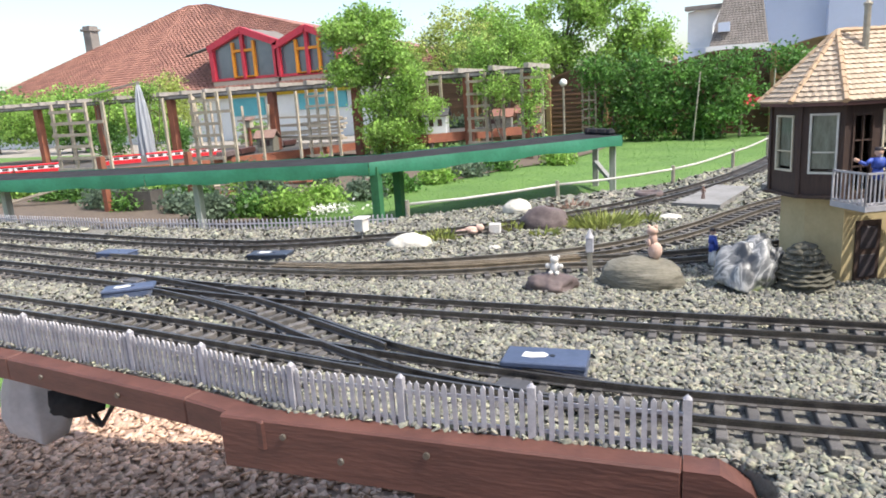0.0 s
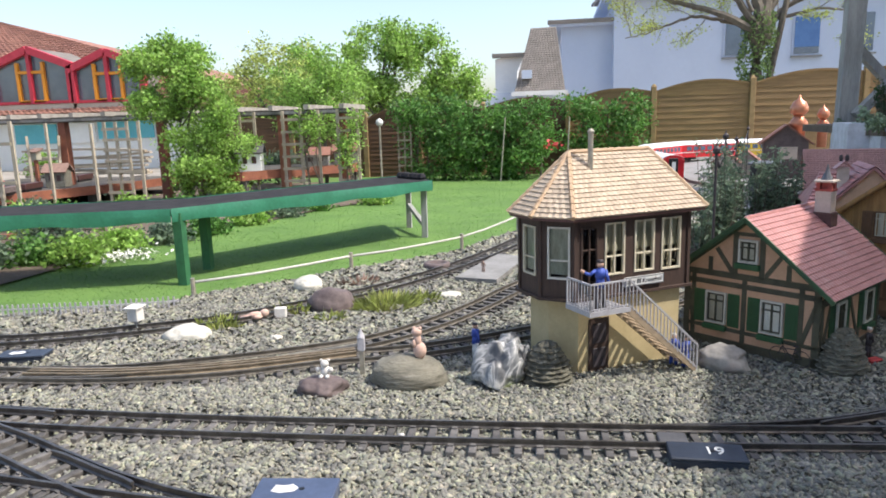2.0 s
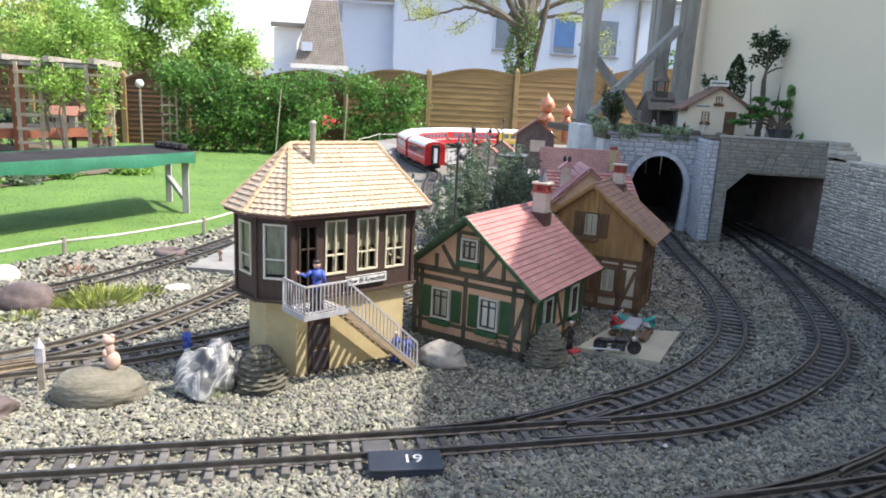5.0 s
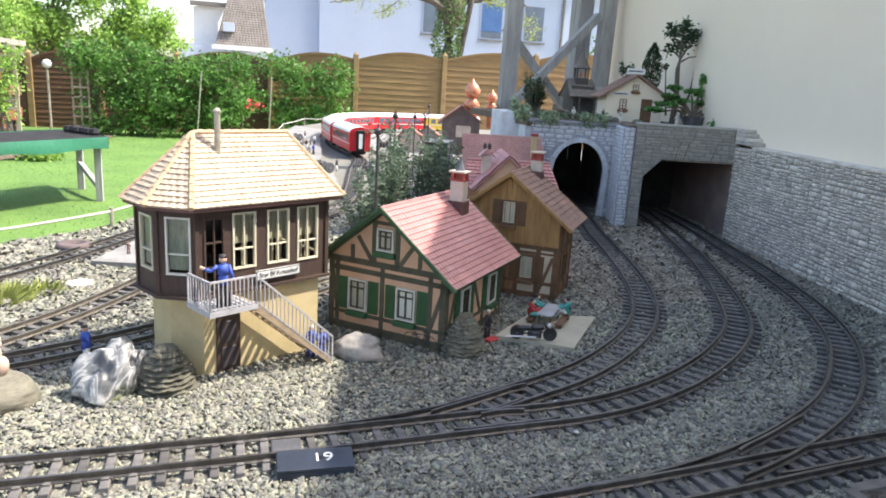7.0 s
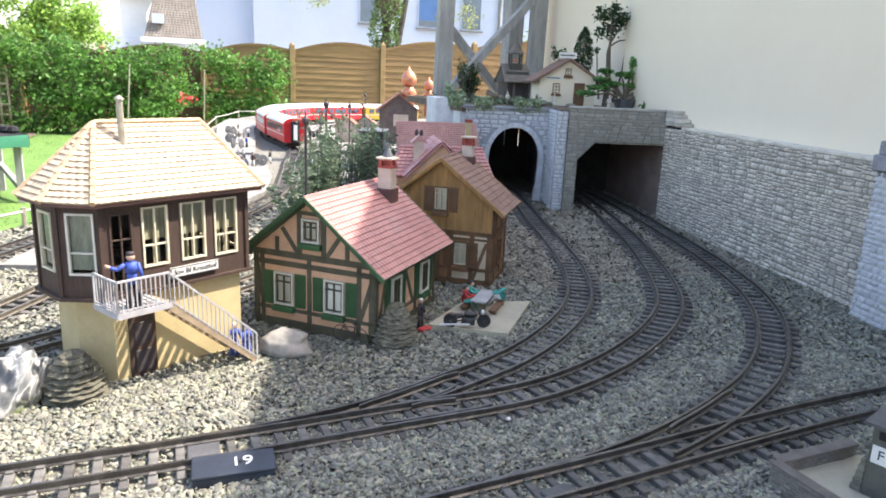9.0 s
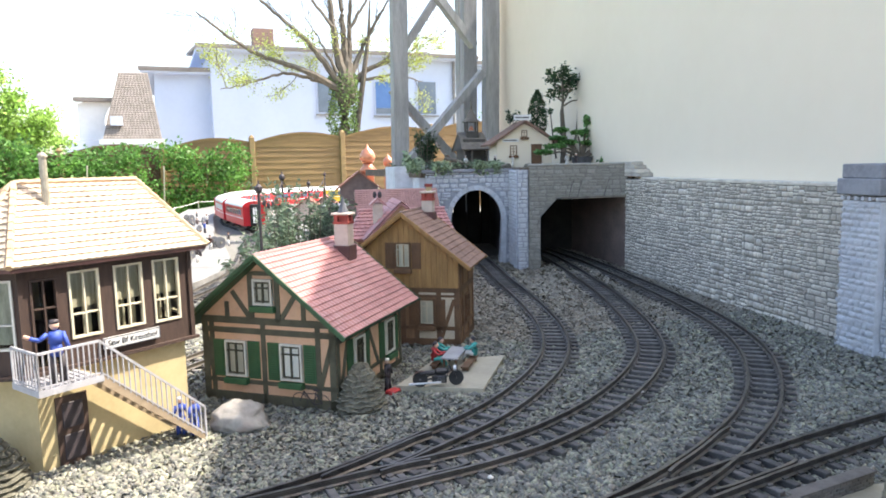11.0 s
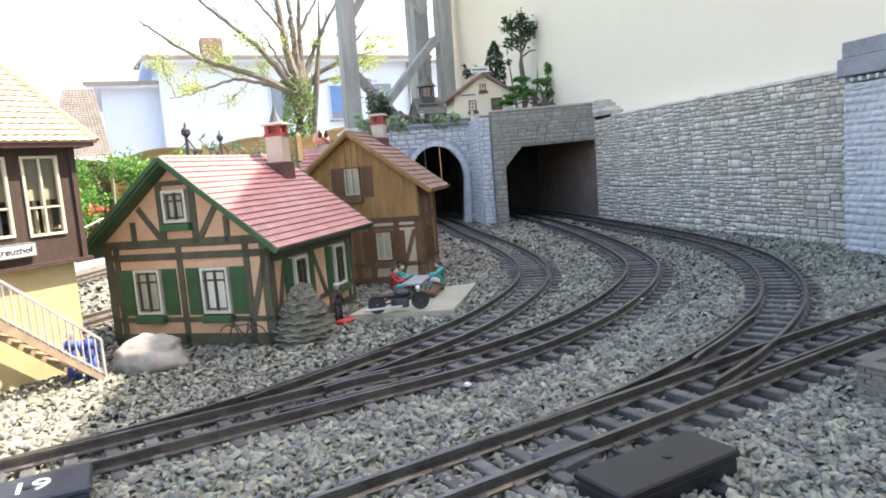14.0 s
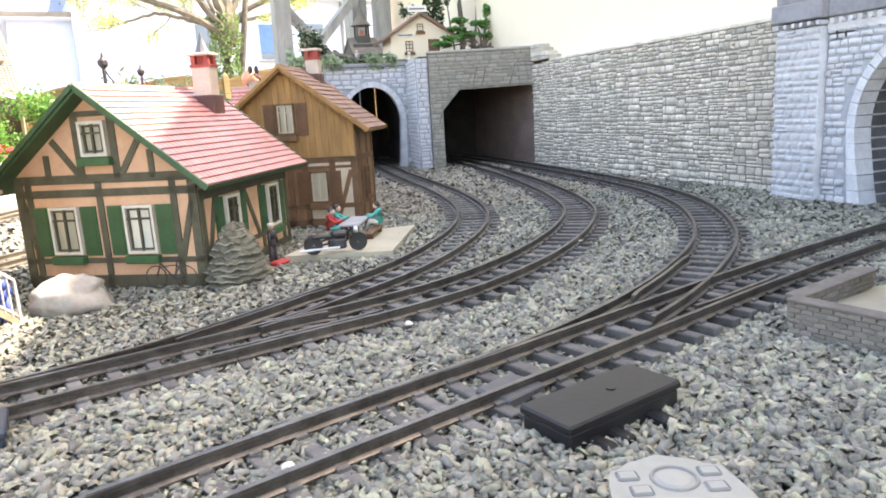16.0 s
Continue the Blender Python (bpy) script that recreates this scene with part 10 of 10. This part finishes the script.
rear_house(-4.30, 9.9, -0.26, 0.34, 0.30, "train_white", "grey_lid")
rear_house(-3.62, 10.9, -0.26, 0.42, 0.20, "stone_brown", "roof_red")
rear_house(-3.25, 11.4, -0.26, 0.40, 0.24, "stone_brown", "roof_red")
rear_house(-7.35, 9.6, -0.43, 0.30, 0.26, "rock_tan", "tile_rust")
for k, (x, y, rz) in enumerate(((-7.2, 8.4, 105), (-7.35, 9.0, 103), (-7.6, 10.1, 102), (-7.75, 10.7, 100))):
    wg = thing("dark_wagon", pose(x, y, -0.43, 0, 0, rz), "dark maroon model goods wagon on the rear table", "model wagon", "dark rear wagons")
    bm = bmesh.new()
    box(bm, -0.25, 0.25, -0.06, 0.06, 0.035, 0.12, bevel=0.008)
    part("body", bm, M["maroon" if k % 2 else "rock_purple"], wg)
    bm = bmesh.new()
    box(bm, -0.22, 0.22, -0.045, 0.045, 0.0, 0.036)
    part("underframe", bm, M["black"], wg)
# pile of old planks, leaning poles, nest box
pile = thing("plank_pile", pose(-8.4, 11.75, LAWN_Z), "pile of pale bent planks before the neighbouring house", "planks")
rg = np.random.default_rng(88)
for k in range(9):
    bm = bmesh.new()
    z, y = 0.30 + 0.055 * k, rg.uniform(-0.1, 0.1)
    sag, tl = rg.uniform(-0.05, 0.07), rg.uniform(-0.05, 0.05)
    pts = [(q * 0.42, y, z + sag * (1 - (q / 3.5) ** 2) + tl * q / 3.5) for q in range(-3, 4)]
    for p, q in zip(pts, pts[1:]):
        bar(bm, p, q, 0.10, 0.04)
    bmesh.ops.remove_doubles(bm, verts=bm.verts[:], dist=0.004)
    part("plank", bm, M["trellis"], pile)
for x in (-1.0, 0.0, 1.0):
    bm = bmesh.new()
    box(bm, x - 0.05, x + 0.05, -0.2, 0.2, 0, 0.27)
    part("trestle", bm, M["pergola"], pile)
for x, lean, z1 in ((-9.15, 0.14, 0.58), (-8.78, 0.08, 0.52), (-8.07, 0.05, 0.36), (-7.5, -0.05, 0.36), (-10.9, 0.1, 0.5)):
    bm = bmesh.new()
    bar(bm, (lean, 0, LAWN_Z), (0, 0.05, z1), 0.04)
    solid("bean_pole", bm, M["trellis"], pose(x, PY - 0.14, 0), "slender pale pole leaning on the pergola", "pole", "leaning poles")
nb_ = thing("nest_box", pose(-8.45, 10.5, LAWN_Z), "small pale nest box on a wooden post", "nest box")
bm = bmesh.new()
box(bm, -0.025, 0.025, -0.025, 0.025, 0, 0.66)
part("post", bm, M["pergola_red"], nb_)
bm = bmesh.new()
box(bm, -0.07, 0.07, -0.06, 0.06, 0.66, 0.80)
part("box", bm, M["sand"], nb_)
bm = bmesh.new()
slab(bm, [(-0.10, -0.10, 0.80), (0.10, -0.10, 0.80), (0.10, 0.09, 0.86), (-0.10, 0.09, 0.86)], 0.02)
part("roof", bm, M["tile_rust"], nb_)
# tangled shrubs behind the pergola
for k, (x, y, s) in enumerate(((-10.9, 11.2, 0.42), (-9.9, 12.4, 0.38), (-6.2, 12.2, 0.40), (-5.7, 11.9, 0.36), (-6.7, 12.6, 0.34), (-4.9, 12.3, 0.34), (-12.6, 10.9, 0.5), (-11.8, 11.8, 0.45))):
    tree(x, y, s * 2.2, [(0, 0, s * 0.9, s * 0.8, s * 0.5, s * 0.8), (s * 0.5, 0, s * 1.5, s * 0.5, s * 0.4, s * 0.5), (-s * 0.4, 0, s * 1.3, s * 0.4, s * 0.4, s * 0.5)], 1800, 0.03, ("leaf_b", "leaf_a", "leaf_e")[k % 3], "loose green shrub behind the pergola", 500 + k, 0.025, 5, "shrub", "garden shrubs")
# climbers on the pergola
for k, (x, z, w_, h_, n_) in enumerate(((-5.1, 0.1, 0.45, 0.6, 2600), (-4.5, -0.1, 0.4, 0.5, 2000), (-3.3, 0.35, 0.3, 0.35, 1000), (-2.75, 0.15, 0.2, 0.5, 900), (-15.2, 0.3, 0.9, 0.6, 3000), (-10.3, 0.72, 0.5, 0.22, 900), (-11.4, 0.75, 0.5, 0.2, 800))):
    rg = np.random.default_rng(200 + k)
    root = thing("climber", pose(x, PY - 0.16, LAWN_Z), "leafy green climber on the pergola", "climbing plant", "climbers")
    bm = bmesh.new()
    for q in range(4):
        tube(bm, [(rg.normal(0, 0.1), 0, 0), (rg.normal(0, w_ * 0.3), 0, 0.7), (rg.normal(0, w_ * 0.5), 0, z - LAWN_Z + h_ * 0.6)], [0.014, 0.01, 0.004], 5)
    part("stem", bm, M["bark"], root)
    v, f = crown_leaves(rg, [(0, 0, z - LAWN_Z, w_, 0.15, h_), (0.1, 0, z - LAWN_Z + h_ * 0.5, w_ * 0.6, 0.15, h_ * 0.5)], n_, 0.026, 0.2)
    from_arrays("foliage", v, f, M["leaf_a"], "", "", kind="", parent=root)
# closed parasol
par = thing("closed_parasol", pose(-10.13, PY - 0.4, LAWN_Z), "closed grey-blue parasol on a pale pole", "parasol")
bm = bmesh.new()
tube(bm, [(0, 0, 0), (0, 0, 1.62)], 0.025, 8)
part("pole", bm, M["pipe"], par)
bm = bmesh.new()
lathe(bm, [(0.105, 0.22), (0.125, 0.30), (0.118, 0.6), (0.105, 0.9), (0.088, 1.15), (0.055, 1.42), (0.02, 1.58)], 48)
for v_ in bm.verts:
    k_ = 1 + 0.24 * math.cos(8 * math.atan2(v_.co.y, v_.co.x) + 2 * v_.co.z) + 0.07 * math.cos(3 * math.atan2(v_.co.y, v_.co.x) + 5 * v_.co.z)
    v_.co.x, v_.co.y = v_.co.x * k_, v_.co.y * k_
part("canopy", bm, M["parasol"], par, smooth=True)
bm = bmesh.new()
bar(bm, (-1.3, 0, 1.45), (0.05, 0, 1.60), 0.03)
part("arm", bm, M["pipe"], par)
# globe lamp on a pole before the dark fence
gl = thing("globe_lamp", pose(-2.95, 12.6, LAWN_Z), "white globe garden lamp on a thin pole", "garden lamp")
bm = bmesh.new()
tube(bm, [(0, 0, 0), (0, 0, 1.05)], 0.02, 8)
part("pole", bm, M["pipe"], gl)
bm = bmesh.new()
bmesh.ops.create_uvsphere(bm, u_segments=16, v_segments=10, radius=0.07)
part("globe", bm, M["train_white"], gl, smooth=True, at=pose(0, 0, 1.12))
tr2 = thing("fence_trellis", pose(-2.55, 12.9, LAWN_Z), "pale wooden trellis beside the dark fence", "trellis")
for k in range(3):
    bm = bmesh.new()
    box(bm, -0.12 + k * 0.12 - 0.015, -0.12 + k * 0.12 + 0.015, -0.01, 0.01, 0, 1.5)
    part("lath", bm, M["trellis"], tr2)
for k in range(9):
    bm = bmesh.new()
    box(bm, -0.14, 0.14, -0.03, -0.012, 0.12 + k * 0.16, 0.15 + k * 0.16)
    part("lath", bm, M["trellis"], tr2)

# red-roofed house with twin dormers
rh = thing("red_roof_house", pose(0, 0, 0), "house with terracotta hip roof and twin red dormers", "house", "houses around the garden")
bm = bmesh.new()
box(bm, -29, -9.6, 19.0, 27, LAWN_Z, 1.0)
part("wall", bm, M["gable_white"], rh)
loop = [Vector(p) for p in ((-29.5, 18.4, 0.95), (-6.2, 18.4, 0.95), (-19.3, 22.2, 4.42), (-20.3, 22.2, 4.46))]
bm = bmesh.new()
slab(bm, loop, 0.12)
rf = part("roof", bm, M["roof_red"], rh)
bm = bmesh.new()
tiled(bm, *[p + Vector((0, -0.01, 0.02)) for p in loop], 40, 120, 0.016, 0.03)
part("roof_tiles", bm, M["roof_red"], rf)
bm = bmesh.new()
slab(bm, [(-6.2, 18.4, 0.95), (-6.2, 27, 0.95), (-19.3, 22.2, 4.42)], 0.1)
part("roof_hip", bm, M["roof_red"], rh)
for xa, xb, z0_, z1_, pk in ((-16.15, -13.60, 1.28, 2.36, 2.80), (-13.50, -11.30, 1.26, 2.24, 2.64)):
    xm, yf = (xa + xb) / 2, 18.55
    bm = bmesh.new()
    pf = [(xa, z0_), (xb, z0_), (xb, z1_), (xm, pk), (xa, z1_)]
    a_ = [bm.verts.new((x, yf + 0.06, z)) for x, z in pf]
    b_ = [bm.verts.new((x, yf + 2.2, z)) for x, z in pf]
    bm.faces.new(a_)
    for i in range(5):
        bm.faces.new((a_[i], b_[i], b_[(i + 1) % 5], a_[(i + 1) % 5]))
    dm = part("dormer", bm, M["roof_far"], rh)
    bm = bmesh.new()
    bm.faces.new([bm.verts.new((x, yf + 0.04, z)) for x, z in pf])
    part("pane", bm, M["pane_reflection_blue"], dm)
    bm = bmesh.new()
    box(bm, xa - 0.1, xb + 0.1, yf - 0.02, yf + 0.06, z0_ - 0.18, z0_ - 0.02)
    part("apron", bm, M["chim"], dm)
    for p, q, w_ in (((xa, z0_), (xa, z1_), 0.16), ((xb, z0_), (xb, z1_), 0.16), ((xa - 0.12, z1_ - 0.05), (xm, pk + 0.02), 0.2), ((xb + 0.12, z1_ - 0.05), (xm, pk + 0.02), 0.2), ((xa, z0_ + 0.03), (xb, z0_ + 0.03), 0.08)):
        bm = bmesh.new()
        bar(bm, (p[0], yf - 0.02, p[1]), (q[0], yf - 0.02, q[1]), w_, w_)
        part("frame", bm, M["red_paint"], dm)
    for x in (xm - 0.42, xm + 0.42):
        bm = bmesh.new()
        bar(bm, (x, yf - 0.01, z0_), (x, yf - 0.01, z1_ + 0.1), 0.09)
        part("sash", bm, M["orange_paint"], dm)
    for z in (z0_ + 0.06, z1_ - 0.18):
        bm = bmesh.new()
        bar(bm, (xm - 0.42, yf - 0.02, z), (xm + 0.42, yf - 0.02, z), 0.08)
        part("sash", bm, M["orange_paint"], dm)
    bm = bmesh.new()
    bar(bm, (xm, yf - 0.03, z0_), (xm, yf - 0.03, pk - 0.05), 0.11)
    part("mullion", bm, M["red_paint"], dm)
    for s in (-1, 1):
        bm = bmesh.new()
        e = xa - 0.15 if s < 0 else xb + 0.15
        lp = [(e, yf - 0.1, z1_ - 0.02), (e, yf + 2.2, z1_ - 0.02), (xm, yf + 2.2, pk + 0.08), (xm, yf - 0.1, pk + 0.08)]
        slab(bm, lp if s > 0 else [lp[1], lp[0], lp[3], lp[2]], 0.05)
        part("dormer_roof", bm, M["roof_far"], dm)
bm = bmesh.new()
slab(bm, [(-17.55, 18.75, 2.22), (-16.10, 18.45, 2.40), (-15.0, 18.9, 2.86), (-16.6, 19.9, 2.66)], 0.06)
part("side_roof", bm, M["pergola"], rh)
bm = bmesh.new()
box(bm, -24.65, -24.25, 20.8, 21.2, 3.0, 4.0)
box(bm, -24.72, -24.18, 20.73, 21.27, 3.8, 3.9)
part("chimney", bm, M["roof_far"], rh)
for xa, xb, za, zb, mt in ((-17.2, -11.2, 0.72, 0.92, "yellow"), (-16.0, -14.6, 0.1, 0.68, "turquoise"), (-14.5, -13.3, 0.1, 0.68, "gable_white"), (-13.2, -11.4, 0.2, 0.70, "turquoise")):
    bm = bmesh.new()
    box(bm, xa, xb, 18.93, 18.99, za, zb)
    part("panel", bm, M[mt], rh)

# white house beyond the fence
wh = thing("white_house", pose(0, 0, 0), "white rendered house with blue blinds and flat eaves", "house", "houses around the garden")
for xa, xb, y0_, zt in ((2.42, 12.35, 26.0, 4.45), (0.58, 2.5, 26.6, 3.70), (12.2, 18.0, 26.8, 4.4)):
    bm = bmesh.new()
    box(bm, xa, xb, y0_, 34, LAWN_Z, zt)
    part("wall", bm, M["blue_shade_render"], wh)
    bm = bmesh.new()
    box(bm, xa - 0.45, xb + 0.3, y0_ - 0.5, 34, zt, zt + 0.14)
    part("eave", bm, M["blue_shade_render"], wh)
    bm = bmesh.new()
    box(bm, xa - 0.5, xb + 0.3, y0_ - 0.56, y0_ - 0.44, zt + 0.06, zt + 0.2)
    part("gutter", bm, M["roof_far"], wh)
bm = bmesh.new()
slab(bm, [(1.95, 25.6, 4.62), (12.7, 25.6, 4.62), (12.7, 32, 5.3), (1.95, 32, 5.3)], 0.12)
part("roof", bm, M["roof_far"], wh)
bm = bmesh.new()
box(bm, 4.1, 4.85, 27.0, 27.7, 4.6, 5.55)
part("chimney", bm, M["tile_rust"], wh)
for xa, xb, za, zb, mt in ((8.45, 9.25, 2.36, 3.58, "blind"), (10.2, 10.95, 2.38, 3.62, "pane_far"), (6.2, 6.9, 2.40, 3.55, "pane_far")):
    bm = bmesh.new()
    box(bm, xa - 0.06, xb + 0.06, 25.95, 25.99, za - 0.06, zb + 0.06)
    wn_ = part("window", bm, M["blue_shade_render"], wh)
    bm = bmesh.new()
    box(bm, xa, xb, 25.92, 25.945, za + (0.22 if mt == "blind" else 0), zb)
    part("blind" if mt == "blind" else "pane", bm, M[mt], wn_)
    if mt == "blind":
        bm = bmesh.new()
        box(bm, xa, xb, 25.925, 25.945, za, za + 0.21)
        part("pane", bm, M["pane_far"], wn_)
    bm = bmesh.new()
    box(bm, xa - 0.1, xb + 0.1, 25.86, 25.95, za - 0.12, za - 0.065)
    part("sill", bm, M["concrete"], wn_)
bm = bmesh.new()
tube(bm, [(11.75, 25.93, LAWN_Z), (11.75, 25.93, 4.45)], 0.06, 8)
part("downpipe", bm, M["concrete"], wh)

# brown-roofed house between the trees and the white house
BH = Vector((0.25, 0.06, 0.36))
bh = thing("brown_roof_house", Matrix.Translation(BH) @ Matrix.Scale(0.86, 4) @ Matrix.Translation(-BH), "white house with steep grey-brown roof and skylight", "house", "houses around the garden")
bm = bmesh.new()
box(bm, -2.5, 0.7, 28.5, 30.5, LAWN_Z - 0.2, 1.5)
part("wall", bm, M["blue_shade_render"], bh)
loop = [Vector(p) for p in ((-1.25, 27.8, 1.45), (0.75, 27.8, 1.45), (0.40, 29.2, 4.05), (-0.62, 29.2, 4.05))]
bm = bmesh.new()
slab(bm, loop, 0.12)
rf = part("roof", bm, M["roof_far"], bh)
bm = bmesh.new()
tiled(bm, *[p + Vector((0, -0.01, 0.01)) for p in loop], 30, 18, 0.018, 0.012)
part("roof_tiles", bm, M["roof_far"], rf)
bm = bmesh.new()
box(bm, -0.95, -0.55, 27.85, 28.05, 2.0, 2.32)
part("skylight", bm, M["blue_shade_render"], bh)
bm = bmesh.new()
pf = [(-2.1, LAWN_Z - 0.2), (-1.2, LAWN_Z - 0.2), (-1.2, 2.4), (-0.85, 3.1), (-2.1, 2.9)]
a_ = [bm.verts.new((x, 29.3, z)) for x, z in pf]
b_ = [bm.verts.new((x, 31, z)) for x, z in pf]
bm.faces.new(a_)
for i in range(5):
    bm.faces.new((a_[i], b_[i], b_[(i + 1) % 5], a_[(i + 1) % 5]))
part("gable", bm, M["gable_white"], bh)
bm = bmesh.new()
box(bm, -2.2, -0.8, 29.0, 29.4, 2.95, 3.10)
part("verge", bm, M["roof_far"], bh)
bm = bmesh.new()
box(bm, -1.35, 0.85, 27.66, 27.85, 1.33, 1.50)
part("gutter", bm, M["gable_white"], bh)
# neighbouring greenery that closes the view
for k, (x, y, h, m_) in enumerate(((-8.5, 19.5, 2.6, "leaf_a"), (-24, 16, 2.2, "leaf_b"), (-19, 15.5, 1.6, "leaf_b"), (14, 22, 4.0, "leaf_b"))):
    tree(x, y, h, [(0, 0, h * 0.65, h * 0.5, h * 0.4, h * 0.35), (h * 0.35, 0, h * 0.5, h * 0.4, h * 0.3, h * 0.3), (-h * 0.4, 0, h * 0.5, h * 0.4, h * 0.3, h * 0.3)], 3500, 0.09, m_, "leafy garden tree in the distance", 300 + k)
# cloth bag, dark bundle and cables that hang under the table
bm = bmesh.new()
ringz = ((0.0, 0.030), (0.012, 0.062), (0.05, 0.074), (0.11, 0.070), (0.17, 0.052), (0.23, 0.030), (0.30, 0.022), (0.40, 0.026))
rows = []
for z, r in ringz:
    rows.append([bm.verts.new((r * 1.15 * math.cos(a) * (1 + 0.10 * math.sin(5 * a + 9 * z)), r * 0.8 * math.sin(a) * (1 + 0.10 * math.sin(7 * a + 5 * z)), z + 0.008 * math.sin(3 * a))) for a in np.linspace(0, 2 * math.pi, 29)[:-1]])
bm.faces.new(rows[0][::-1])
bm.faces.new(rows[-1])
for r0, r1 in zip(rows, rows[1:]):
    for i in range(28):
        bm.faces.new((r0[i], r0[(i + 1) % 28], r1[(i + 1) % 28], r1[i]))
solid("cloth_bag", bm, M["cloth_grey"], pose(-1.342, 0.95, -0.42, 0, 6, 0), "pale grey cloth bag hanging under the layout bed", "bag", smooth=True)
bm = rock_bm(0.062, 0.05, 0.045, 41, 0.25, 3)
tube(bm, [(0, 0, 0.05), (0.01, 0, 0.2), (0.015, 0, 0.31)], 0.006, 6)
solid("dark_bag", bm, M["felt"], pose(-1.205, 0.95, -0.335, 0, 8, 10), "dark bundle hanging under the layout bed", "bundle", smooth=True)
for pts_ in ([(-1.187, 0.95, -0.292), (-1.135, 0.95, -0.368), (-1.057, 0.95, -0.276), (-0.86, 0.95, -0.022)], [(-1.187, 0.95, -0.292), (-1.169, 0.95, -0.358), (-1.135, 0.95, -0.368)], [(-1.215, 0.95, -0.022), (-1.20, 0.95, -0.292), (-1.10, 0.95, -0.31), (-1.03, 0.95, -0.273), (-0.80, 0.95, -0.022)]):
    bm = bmesh.new()
    tube(bm, pts_, 0.0055, 6)
    solid("cable", bm, M["black"], Matrix(), "black cable hanging in a loop under the layout", "cable", "hanging cables", smooth=True)
